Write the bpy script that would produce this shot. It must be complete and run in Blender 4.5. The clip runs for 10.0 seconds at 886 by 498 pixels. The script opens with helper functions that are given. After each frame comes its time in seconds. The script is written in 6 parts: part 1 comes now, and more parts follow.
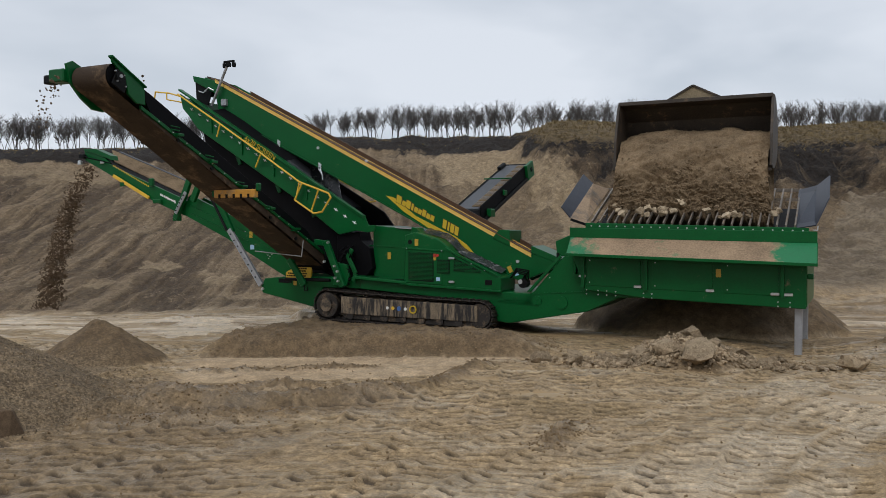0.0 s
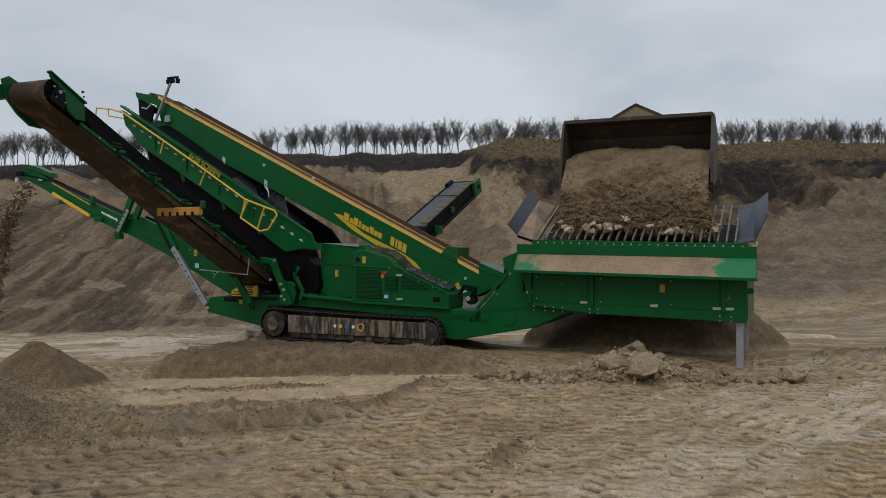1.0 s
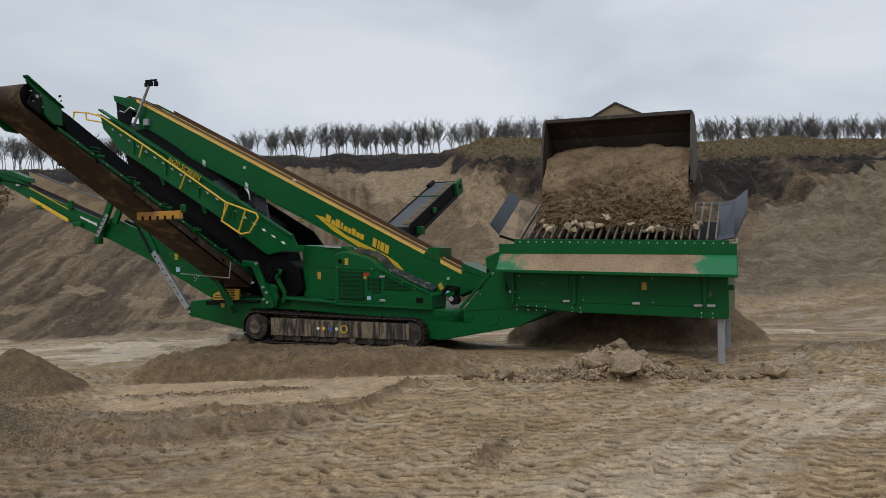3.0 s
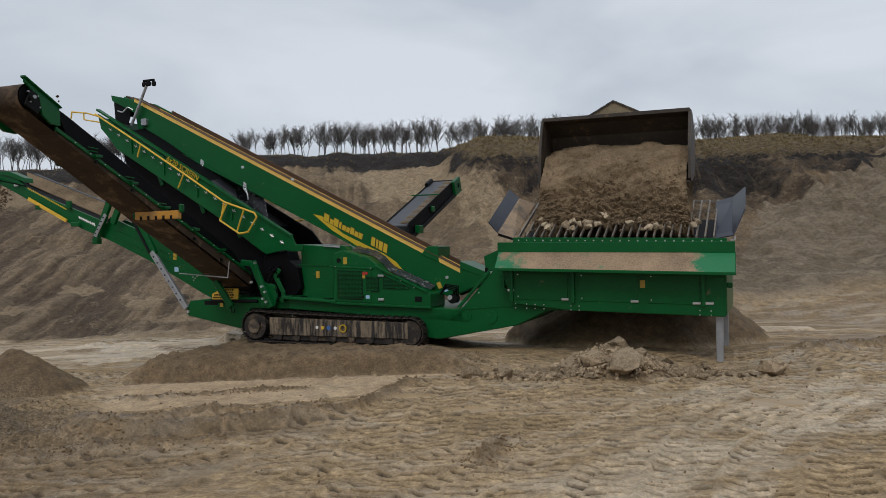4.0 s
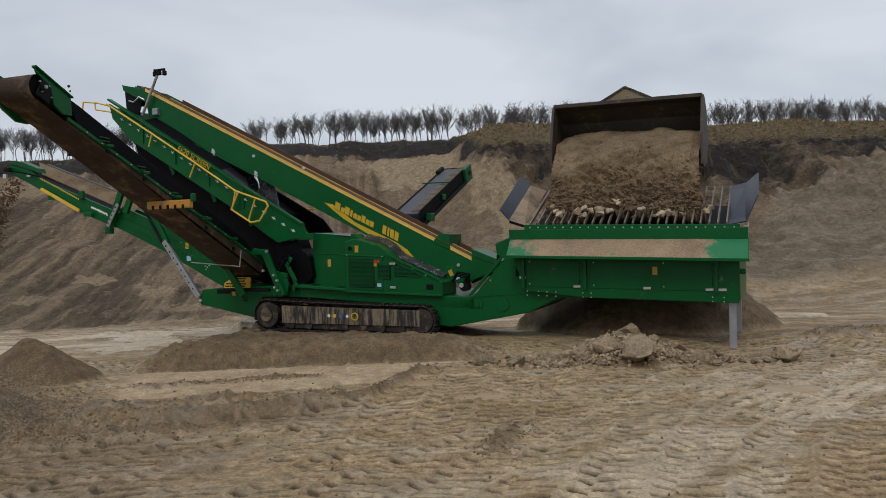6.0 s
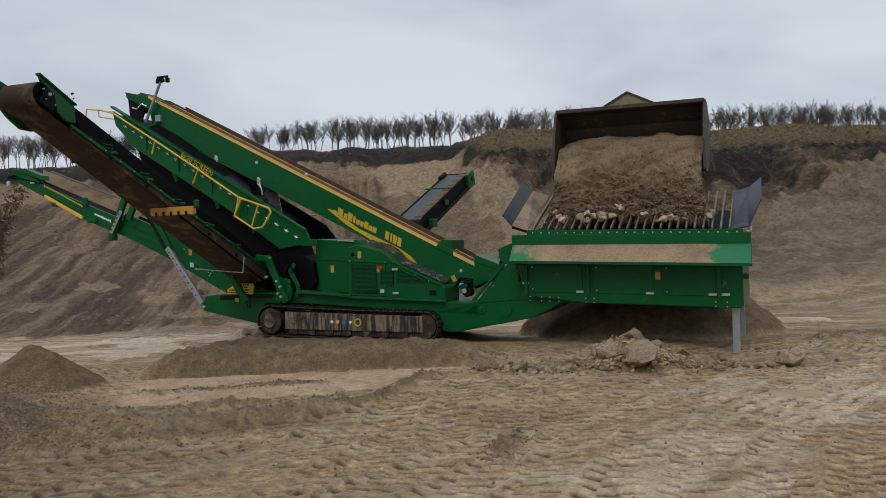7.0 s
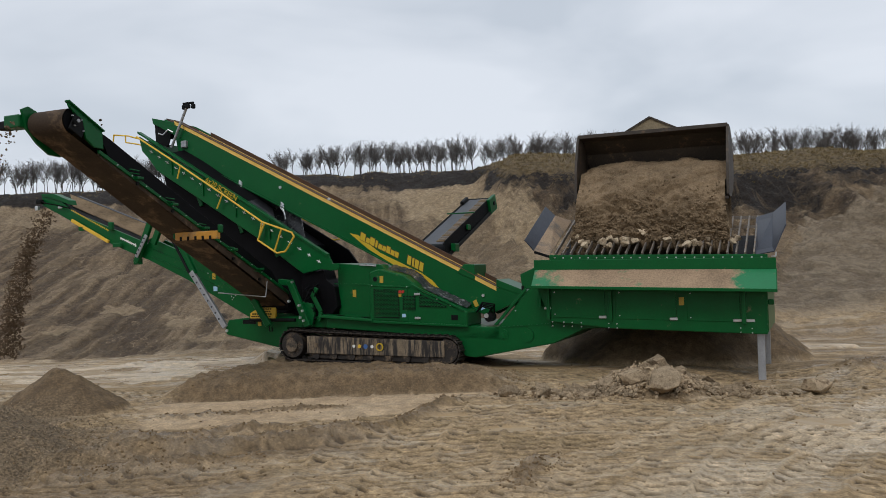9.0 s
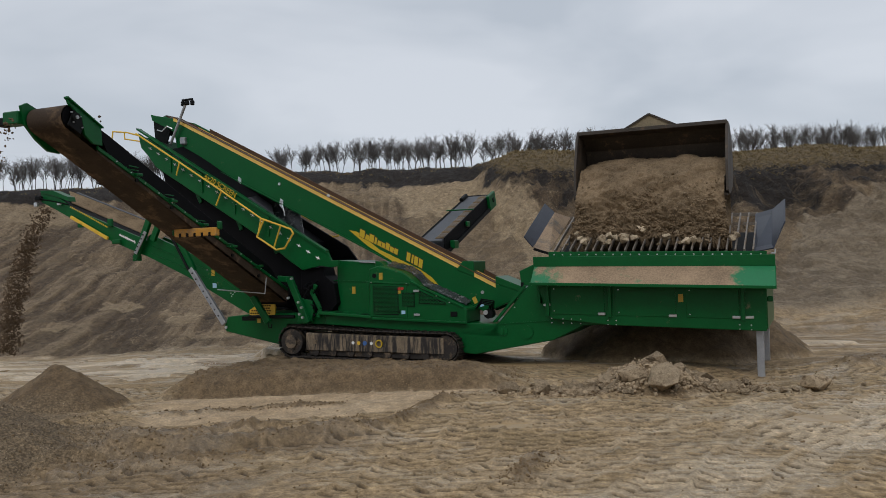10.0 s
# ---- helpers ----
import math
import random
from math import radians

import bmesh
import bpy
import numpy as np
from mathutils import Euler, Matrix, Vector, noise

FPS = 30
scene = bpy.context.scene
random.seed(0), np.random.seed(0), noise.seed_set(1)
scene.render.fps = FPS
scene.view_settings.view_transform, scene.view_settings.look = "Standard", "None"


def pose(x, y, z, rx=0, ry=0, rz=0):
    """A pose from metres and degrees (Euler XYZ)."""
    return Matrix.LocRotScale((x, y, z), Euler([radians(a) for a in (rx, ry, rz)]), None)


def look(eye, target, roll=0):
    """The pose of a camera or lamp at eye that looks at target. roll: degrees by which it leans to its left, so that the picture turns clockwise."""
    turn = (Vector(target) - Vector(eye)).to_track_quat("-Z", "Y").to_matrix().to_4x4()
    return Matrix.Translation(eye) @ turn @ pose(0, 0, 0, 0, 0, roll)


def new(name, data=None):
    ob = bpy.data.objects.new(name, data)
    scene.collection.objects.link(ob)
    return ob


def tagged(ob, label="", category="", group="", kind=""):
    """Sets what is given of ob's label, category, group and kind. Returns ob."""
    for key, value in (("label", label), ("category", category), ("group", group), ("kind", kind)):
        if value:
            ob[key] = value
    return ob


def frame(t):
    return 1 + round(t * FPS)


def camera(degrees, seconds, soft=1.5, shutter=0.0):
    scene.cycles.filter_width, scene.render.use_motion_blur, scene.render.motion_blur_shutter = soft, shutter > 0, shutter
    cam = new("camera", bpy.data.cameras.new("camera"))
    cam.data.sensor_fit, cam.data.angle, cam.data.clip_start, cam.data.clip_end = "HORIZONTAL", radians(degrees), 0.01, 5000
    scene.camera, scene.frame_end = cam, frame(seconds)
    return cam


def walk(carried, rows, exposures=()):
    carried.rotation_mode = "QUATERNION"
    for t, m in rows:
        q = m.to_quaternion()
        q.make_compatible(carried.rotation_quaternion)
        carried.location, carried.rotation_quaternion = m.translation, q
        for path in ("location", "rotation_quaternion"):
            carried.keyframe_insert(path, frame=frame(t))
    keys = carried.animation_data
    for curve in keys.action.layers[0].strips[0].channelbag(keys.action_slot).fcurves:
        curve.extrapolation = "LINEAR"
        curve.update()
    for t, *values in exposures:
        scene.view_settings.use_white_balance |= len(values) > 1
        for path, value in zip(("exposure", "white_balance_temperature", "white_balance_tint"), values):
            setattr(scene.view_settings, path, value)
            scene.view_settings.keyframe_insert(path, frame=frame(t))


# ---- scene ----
cam = camera(55.0, 10.0, soft=0.8)
walk(cam, [
    (0, pose(0.000, 0.000, 2.100, 88.821, 0.000, 0.000)),
    (0.5, pose(0.009, -0.003, 2.107, 89.456, 0.106, -1.503)),
    (1, pose(0.025, 0.001, 2.111, 89.930, 0.293, -3.437)),
    (1.5, pose(0.018, 0.003, 2.111, 89.759, 0.496, -3.951)),
    (2, pose(0.022, -0.003, 2.112, 89.715, 0.722, -4.105)),
    (2.5, pose(0.024, 0.003, 2.122, 89.915, 0.859, -4.437)),
    (4, pose(0.025, -0.006, 2.128, 89.813, 1.276, -4.722)),
    (4.5, pose(0.030, 0.005, 2.116, 89.517, 1.310, -4.653)),
    (5, pose(0.022, 0.012, 2.116, 89.173, 1.327, -4.593)),
    (5.5, pose(0.021, 0.019, 2.115, 89.013, 1.387, -4.193)),
    (7, pose(0.019, 0.004, 2.115, 89.434, 1.769, -3.794)),
    (7.5, pose(0.021, 0.005, 2.125, 89.901, 1.794, -3.675)),
    (8, pose(0.027, 0.006, 2.116, 90.619, 1.782, -3.174)),
    (8.5, pose(0.013, 0.006, 2.128, 90.970, 1.738, -2.672)),
    (9, pose(0.013, -0.005, 2.129, 91.096, 1.647, -2.334)),
    (9.5, pose(0.014, 0.000, 2.125, 91.043, 1.621, -2.333)),
    (10, pose(0.010, -0.003, 2.130, 90.874, 1.633, -2.392)),
], exposures=[(0.0, 0.12), (0.5, 0.08), (1.0, -0.15), (1.6, -0.04), (2.5, 0.03), (4.5, -0.02), (8.5, -0.03), (9.0, 0.14), (9.5, 0.08), (10.0, -0.06)])

# ---- light: an overcast winter day ----
world = bpy.data.worlds.new("overcast_sky")
scene.world = world
world.use_nodes = True
wn, wl = world.node_tree.nodes, world.node_tree.links
wn.clear()
sky = wn.new("ShaderNodeTexSky")
sky.sky_type, sky.sun_disc = "NISHITA", False
sky.sun_elevation, sky.sun_rotation = radians(38), radians(200)
coord = wn.new("ShaderNodeTexCoord")
squash = wn.new("ShaderNodeMapping")
squash.inputs["Scale"].default_value = (1.0, 1.0, 2.6)
wl.new(coord.outputs["Generated"], squash.inputs["Vector"])
cloud = wn.new("ShaderNodeTexNoise")
cloud.inputs["Scale"].default_value, cloud.inputs["Detail"].default_value = 3.1, 4.0
cloud.inputs["Roughness"].default_value, cloud.inputs["Distortion"].default_value = 0.45, 0.3
wl.new(squash.outputs["Vector"], cloud.inputs["Vector"])
shades = wn.new("ShaderNodeValToRGB")
shades.color_ramp.elements[0].position, shades.color_ramp.elements[0].color = 0.36, (5.2, 5.7, 6.4, 1)
shades.color_ramp.elements[1].position, shades.color_ramp.elements[1].color = 0.60, (6.85, 7.25, 7.9, 1)
wl.new(cloud.outputs["Fac"], shades.inputs["Fac"])
veil = wn.new("ShaderNodeMix")
veil.data_type = "RGBA"
veil.inputs["Factor"].default_value = 0.93
wl.new(sky.outputs["Color"], veil.inputs["A"])
wl.new(shades.outputs["Color"], veil.inputs["B"])
back = wn.new("ShaderNodeBackground")
back.inputs["Strength"].default_value = 0.1
wl.new(veil.outputs["Result"], back.inputs["Color"])
wl.new(back.outputs["Background"], wn.new("ShaderNodeOutputWorld").inputs["Surface"])

sun = new("sun", bpy.data.lights.new("sun", "SUN"))
sun.data.energy, sun.data.angle, sun.data.color = 0.9, radians(25), (1.0, 0.96, 0.9)
sun.matrix_world = look((-6, -18, 22), (0, 0, 0))

# ---- materials ----


def material(name, colour, rough=0.6, metal=0.0, vary=0.25, scale=3.0, fine=40.0, bump=0.15, dirt=None, dirt_amount=0.0, dirt_scale=2.0, spread=0.0, gloss=0.5):
    """A surface with two scales of variation, fine relief and, where asked, dirt in patches."""
    m = bpy.data.materials.new(name)
    m.use_nodes = True
    n, k = m.node_tree.nodes, m.node_tree.links
    b = n["Principled BSDF"]
    b.inputs["Metallic"].default_value = metal
    b.inputs["Specular IOR Level"].default_value = gloss
    tc = n.new("ShaderNodeTexCoord")
    big, small = n.new("ShaderNodeTexNoise"), n.new("ShaderNodeTexNoise")
    for node, s, d in ((big, scale, 5.0), (small, fine, 4.0)):
        node.inputs["Scale"].default_value, node.inputs["Detail"].default_value = s, d
        node.inputs["Roughness"].default_value = 0.6
        k.new(tc.outputs["Object"], node.inputs["Vector"])
    both = n.new("ShaderNodeMath")
    both.operation = "ADD"
    k.new(big.outputs["Fac"], both.inputs[0])
    k.new(small.outputs["Fac"], both.inputs[1])
    ramp = n.new("ShaderNodeMapRange")
    ramp.inputs["From Min"].default_value, ramp.inputs["From Max"].default_value = 0.7, 1.3
    ramp.inputs["To Min"].default_value, ramp.inputs["To Max"].default_value = 1 - vary, 1 + vary
    k.new(both.outputs[0], ramp.inputs["Value"])
    tint = n.new("ShaderNodeMix")
    tint.data_type, tint.blend_type = "RGBA", "MULTIPLY"
    tint.inputs["Factor"].default_value = 1.0
    tint.inputs["A"].default_value = (*colour, 1)
    k.new(ramp.outputs["Result"], tint.inputs["B"])
    out = tint.outputs["Result"]
    if spread:
        info = n.new("ShaderNodeObjectInfo")
        sr = n.new("ShaderNodeMapRange")
        sr.inputs["To Min"].default_value, sr.inputs["To Max"].default_value = 1 - spread, 1 + spread
        k.new(info.outputs["Random"], sr.inputs["Value"])
        sm = n.new("ShaderNodeMix")
        sm.data_type, sm.blend_type = "RGBA", "MULTIPLY"
        sm.inputs["Factor"].default_value = 1.0
        k.new(out, sm.inputs["A"])
        k.new(sr.outputs["Result"], sm.inputs["B"])
        out = sm.outputs["Result"]
    rough_out = None
    if dirt:
        dn = n.new("ShaderNodeTexNoise")
        dn.inputs["Scale"].default_value, dn.inputs["Detail"].default_value, dn.inputs["Roughness"].default_value = dirt_scale, 8.0, 0.7
        k.new(tc.outputs["Object"], dn.inputs["Vector"])
        dr = n.new("ShaderNodeMapRange")
        dr.inputs["From Min"].default_value, dr.inputs["From Max"].default_value = 0.68 - dirt_amount * 0.5, 0.80 - dirt_amount * 0.5
        k.new(dn.outputs["Fac"], dr.inputs["Value"])
        dm = n.new("ShaderNodeMix")
        dm.data_type = "RGBA"
        k.new(dr.outputs["Result"], dm.inputs["Factor"])
        k.new(out, dm.inputs["A"])
        dv = n.new("ShaderNodeMix")
        dv.data_type, dv.blend_type = "RGBA", "MULTIPLY"
        dv.inputs["Factor"].default_value = 1.0
        dv.inputs["A"].default_value = (*dirt, 1)
        dw = n.new("ShaderNodeMapRange")
        dw.inputs["From Min"].default_value, dw.inputs["From Max"].default_value = 0.7, 1.3
        dw.inputs["To Min"].default_value, dw.inputs["To Max"].default_value = 0.6, 1.4
        k.new(both.outputs[0], dw.inputs["Value"])
        k.new(dw.outputs["Result"], dv.inputs["B"])
        k.new(dv.outputs["Result"], dm.inputs["B"])
        out = dm.outputs["Result"]
        rr = n.new("ShaderNodeMapRange")
        rr.inputs["To Min"].default_value, rr.inputs["To Max"].default_value = rough, 0.9
        k.new(dr.outputs["Result"], rr.inputs["Value"])
        rough_out = rr.outputs["Result"]
    k.new(out, b.inputs["Base Color"])
    if rough_out:
        k.new(rough_out, b.inputs["Roughness"])
    else:
        rv = n.new("ShaderNodeMapRange")
        rv.inputs["To Min"].default_value, rv.inputs["To Max"].default_value = max(rough - 0.1, 0.05), min(rough + 0.1, 1)
        k.new(big.outputs["Fac"], rv.inputs["Value"])
        k.new(rv.outputs["Result"], b.inputs["Roughness"])
    if bump:
        bn = n.new("ShaderNodeBump")
        bn.inputs["Strength"].default_value, bn.inputs["Distance"].default_value = bump, 0.02
        k.new(small.outputs["Fac"], bn.inputs["Height"])
        k.new(bn.outputs["Normal"], b.inputs["Normal"])
    return m


MUD = (0.20, 0.145, 0.095)
GREEN = material("green_paint", (0.0015, 0.086, 0.020), 0.34, 0, 0.14, 1.5, 30, 0.03, MUD, 0.07, 3.0, gloss=0.22)
YELLOW = material("yellow_paint", (0.70, 0.44, 0.04), 0.45, 0, 0.12, 4, 40, 0.04, MUD, 0.1, 5)
CREAM = material("pale_yellow_stripe", (0.76, 0.50, 0.11), 0.45, 0, 0.12, 4, 40, 0.04)
GOLD = material("gold_lettering", (0.55, 0.38, 0.02), 0.4, 0, 0.08, 4, 40, 0.0)
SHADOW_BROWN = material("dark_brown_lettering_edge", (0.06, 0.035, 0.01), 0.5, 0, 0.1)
ORANGE = material("orange_guard_paint", (0.50, 0.24, 0.03), 0.5, 0, 0.15, 4, 40, 0.05, MUD, 0.2, 4)
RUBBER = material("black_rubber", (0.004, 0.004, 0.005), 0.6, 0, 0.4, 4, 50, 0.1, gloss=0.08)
BELT_DIRTY = material("sandy_rubber_belt", (0.050, 0.034, 0.023), 0.8, 0, 0.35, 2.5, 40, 0.15, (0.15, 0.10, 0.062), 0.36, 2.2, gloss=0.2)
BELT_EDGE = material("rust_brown_belt_edge", (0.085, 0.040, 0.017), 0.7, 0, 0.3, 3, 40, 0.1)
STEEL_DARK = material("dark_track_steel", (0.035, 0.03, 0.027), 0.6, 0.4, 0.3, 4, 40, 0.2, (0.17, 0.125, 0.085), 0.34, 5.0)
STEEL_MUDDY = material("muddy_track_frame", (0.03, 0.026, 0.024), 0.55, 0.2, 0.3, 4, 40, 0.15, (0.22, 0.165, 0.11), 0.42, 2.5)
GALV = material("galvanised_steel", (0.36, 0.37, 0.39), 0.45, 0.6, 0.2, 5, 60, 0.05)
STEEL_STREAKED = material("mud_streaked_track_frame", (0.022, 0.019, 0.018), 0.5, 0.1, 0.3, 4, 40, 0.15, (0.24, 0.185, 0.125), 0.47, 3.0)
for node in list(STEEL_STREAKED.node_tree.nodes):
    if node.type == "TEX_NOISE" and abs(node.inputs["Scale"].default_value - 3.0) < 0.01:
        along = STEEL_STREAKED.node_tree.nodes.new("ShaderNodeMapping")
        along.inputs["Scale"].default_value = (3.2, 1.0, 0.40)
        STEEL_STREAKED.node_tree.links.new(node.inputs["Vector"].links[0].from_socket, along.inputs["Vector"])
        STEEL_STREAKED.node_tree.links.new(along.outputs["Vector"], node.inputs["Vector"])
CHROME = material("bright_zinc_fittings", (0.62, 0.64, 0.66), 0.3, 0.8, 0.1)
GRID_STEEL = material("worn_grid_steel", (0.22, 0.19, 0.16), 0.5, 0.5, 0.3, 6, 60, 0.1, (0.30, 0.22, 0.15), 0.3, 4)
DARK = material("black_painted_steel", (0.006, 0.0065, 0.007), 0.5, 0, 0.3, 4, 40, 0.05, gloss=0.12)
WING = material("blue_grey_steel_plate", (0.030, 0.035, 0.050), 0.42, 0.1, 0.3, 2, 40, 0.06, (0.12, 0.09, 0.065), 0.10, 3, gloss=0.3)
WING_SANDY = material("sand_dusted_steel_plate", (0.10, 0.09, 0.08), 0.6, 0, 0.25, 2, 40, 0.06, (0.30, 0.215, 0.14), 0.6, 1.5)
STICKER_Y = material("yellow_warning_label", (0.46, 0.30, 0.03), 0.5, 0, 0.2, 8, 60, 0)
STICKER_B = material("pale_blue_label", (0.35, 0.55, 0.75), 0.4, 0, 0.05)
WHITE = material("white_paint", (0.75, 0.75, 0.73), 0.5, 0, 0.06)
RED = material("red_button", (0.45, 0.03, 0.02), 0.4, 0, 0.05)
BLUE = material("blue_paint", (0.05, 0.13, 0.35), 0.4, 0, 0.05)
LOADER_YELLOW = material("loader_orange_yellow_paint", (0.62, 0.33, 0.02), 0.4, 0, 0.12, 2, 30, 0.05, MUD, 0.18, 3)
TYRE = material("muddy_tyre_rubber", (0.02, 0.019, 0.018), 0.75, 0, 0.3, 4, 40, 0.2, (0.15, 0.11, 0.075), 0.3, 4)
BUCKET = material("soil_stained_bucket_steel", (0.040, 0.030, 0.022), 0.6, 0.1, 0.4, 2, 30, 0.15, (0.14, 0.095, 0.06), 0.24, 4)
GLASS = material("dark_cab_glass", (0.02, 0.025, 0.03), 0.08, 0, 0.1)
ROCK = material("pale_sandy_rock", (0.33, 0.252, 0.165), 0.95, 0, 0.45, 2.2, 22, 0.9, (0.15, 0.105, 0.065), 0.34, 3, spread=0.22, gloss=0.2)
SOIL = material("damp_sand", (0.205, 0.148, 0.092), 0.95, 0, 0.45, 2.2, 30, 0.9, (0.125, 0.088, 0.054), 0.26, 5.5, gloss=0.15)
SOIL_STREAM = material("falling_damp_soil", (0.125, 0.086, 0.054), 0.95, 0, 0.4, 5, 40, 0.4, gloss=0.2)
BARK = material("dark_bare_bark", (0.075, 0.068, 0.062), 0.9, 0, 0.3, 6, 60, 0.3)
TWIG = material("dark_brown_twigs", (0.13, 0.118, 0.112), 0.9, 0, 0.25, 6, 60, 0.0)
NEEDLE = material("dark_evergreen", (0.030, 0.032, 0.022), 0.9, 0, 0.4, 6, 60, 0.0)


def ground_material():
    """Sand, wet mud, dark topsoil and dry grass on one sheet, told apart by where they lie."""
    m = bpy.data.materials.new("quarry_ground")
    m.use_nodes = True
    n, k = m.node_tree.nodes, m.node_tree.links
    b = n["Principled BSDF"]
    tc = n.new("ShaderNodeTexCoord")

    def tex(scale, detail=6.0, rough=0.62, stretch=None, warp=0.0):
        t = n.new("ShaderNodeTexNoise")
        t.inputs["Scale"].default_value, t.inputs["Detail"].default_value = scale, detail
        t.inputs["Roughness"].default_value, t.inputs["Distortion"].default_value = rough, warp
        if stretch:
            mp = n.new("ShaderNodeMapping")
            mp.inputs["Scale"].default_value, mp.inputs["Rotation"].default_value = stretch[:3], (0, 0, stretch[3])
            k.new(tc.outputs["Object"], mp.inputs["Vector"])
            k.new(mp.outputs["Vector"], t.inputs["Vector"])
        else:
            k.new(tc.outputs["Object"], t.inputs["Vector"])
        return t.outputs["Fac"]

    def ramp(value, lo, hi, a=0.0, z=1.0):
        r = n.new("ShaderNodeMapRange")
        r.inputs["From Min"].default_value, r.inputs["From Max"].default_value = lo, hi
        r.inputs["To Min"].default_value, r.inputs["To Max"].default_value = a, z
        k.new(value, r.inputs["Value"])
        return r.outputs["Result"]

    def mixed(fac, a, c):
        x = n.new("ShaderNodeMix")
        x.data_type = "RGBA"
        k.new(fac, x.inputs["Factor"])
        for socket, v in (("A", a), ("B", c)):
            if isinstance(v, tuple):
                x.inputs[socket].default_value = (*v, 1)
            else:
                k.new(v, x.inputs[socket])
        return x.outputs["Result"]

    def attribute(name):
        a = n.new("ShaderNodeAttribute")
        a.attribute_name = name
        return a.outputs["Fac"]

    def times(a, c, op="MULTIPLY"):
        x = n.new("ShaderNodeMath")
        x.operation = op
        for i, v in enumerate((a, c)):
            if isinstance(v, float):
                x.inputs[i].default_value = v
            else:
                k.new(v, x.inputs[i])
        return x.outputs[0]

    fine, mid, wide = tex(30, 9.0, 0.72), tex(4.5), tex(0.55, 5.0)
    streak = tex(1.0, 5.0, 0.6, (0.6, 1.5, 1.0, radians(38)), 0.9)
    mud = mixed(ramp(tex(7.0, 9.0, 0.7), 0.36, 0.64), (0.235, 0.160, 0.082), (0.445, 0.320, 0.180))
    mud = mixed(ramp(streak, 0.50, 0.68, 0.0, 0.75), mud, (0.46, 0.365, 0.245))
    mud = mixed(ramp(wide, 0.50, 0.66, 0.0, 0.6), mud, (0.215, 0.150, 0.072))
    mud = mixed(attribute("silt"), mud, mixed(ramp(wide, 0.4, 0.6), (0.38, 0.270, 0.160), (0.44, 0.320, 0.195)))
    sand = mixed(ramp(wide, 0.36, 0.62), (0.132, 0.090, 0.050), (0.228, 0.157, 0.090))
    sand = mixed(ramp(tex(0.13, 5.0, 0.6), 0.48, 0.62, 0.0, 0.7), sand, (0.265, 0.188, 0.110))
    # on the talus, dark grooves and pale crests put relief shading into the colour
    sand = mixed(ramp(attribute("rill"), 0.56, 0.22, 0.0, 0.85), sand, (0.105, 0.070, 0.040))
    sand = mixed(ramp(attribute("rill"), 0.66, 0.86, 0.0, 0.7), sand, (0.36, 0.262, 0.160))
    sand = mixed(ramp(tex(1.9, 9.0, 0.75, (1.0, 0.45, 1.0, radians(-3)), 1.2), 0.57, 0.62, 0.0, 0.65), sand, (0.37, 0.272, 0.170))
    sand = mixed(ramp(tex(2.6, 9.0, 0.75, (1.0, 0.45, 1.0, radians(-3)), 1.0), 0.57, 0.63, 0.0, 0.7), sand, (0.092, 0.062, 0.036))
    speck = tex(7.5, 9.0, 0.8, (1.0, 0.6, 1.0, 0.0), 0.4)
    sand = mixed(ramp(speck, 0.58, 0.63, 0.0, 0.6), sand, (0.34, 0.250, 0.155))
    sand = mixed(ramp(speck, 0.42, 0.37, 0.0, 0.7), sand, (0.080, 0.054, 0.031))
    bright = mixed(ramp(mid, 0.4, 0.65), (0.40, 0.292, 0.175), (0.53, 0.398, 0.248))
    bright = mixed(ramp(tex(0.8, 9.0, 0.7, (0.7, 1.0, 1.6, 0.0), 1.5), 0.54, 0.62, 0.0, 0.6), bright, (0.30, 0.212, 0.124))
    sand = mixed(attribute("bright_sand"), sand, bright)
    grey = mixed(ramp(tex(0.45, 9.0, 0.66, (0.6, 1.0, 2.2, 0.0), 1.6), 0.42, 0.58), (0.225, 0.168, 0.108), (0.345, 0.268, 0.182))
    sand = mixed(attribute("slump"), sand, grey)
    patch = tex(0.55, 8.0, 0.7, (1.3, 0.8, 0.5, 0.0), 0.8)
    damp = mixed(ramp(mid, 0.3, 0.7), (0.086, 0.056, 0.029), (0.172, 0.115, 0.062))
    dark = mixed(ramp(mid, 0.3, 0.7), (0.009, 0.0065, 0.005), (0.036, 0.024, 0.016))
    grass = mixed(ramp(tex(3.0), 0.35, 0.65), (0.11, 0.078, 0.036), (0.215, 0.152, 0.075))
    gravel = mixed(ramp(fine, 0.42, 0.62), (0.105, 0.074, 0.042), (0.235, 0.170, 0.102))
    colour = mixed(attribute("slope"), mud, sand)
    colour = mixed(attribute("damp"), colour, damp)
    # lug pits darkened in colour, for damp and for the shade inside them
    colour = mixed(times(attribute("print_shade"), 0.92), colour, (0.070, 0.047, 0.026))
    colour = mixed(attribute("gravel"), colour, gravel)
    colour = mixed(ramp(times(attribute("topsoil"), patch, "ADD"), 0.88, 1.08), colour, dark)
    colour = mixed(ramp(times(attribute("grass"), mid, "ADD"), 0.85, 1.1), colour, grass)
    colour = mixed(attribute("pale"), colour, (0.64, 0.53, 0.39))
    grain = n.new("ShaderNodeMix")
    grain.data_type, grain.blend_type = "RGBA", "MULTIPLY"
    grain.inputs["Factor"].default_value = 1.0
    k.new(colour, grain.inputs["A"])
    coarse = tex(4.2, 10.0, 0.78, (1.0, 0.6, 1.0, radians(-3)), 0.6)
    k.new(times(ramp(fine, 0.25, 0.75, 0.45, 1.55), ramp(coarse, 0.3, 0.7, 0.52, 1.48)), grain.inputs["B"])
    water = attribute("water")
    colour = mixed(water, grain.outputs["Result"], (0.36, 0.25, 0.13))
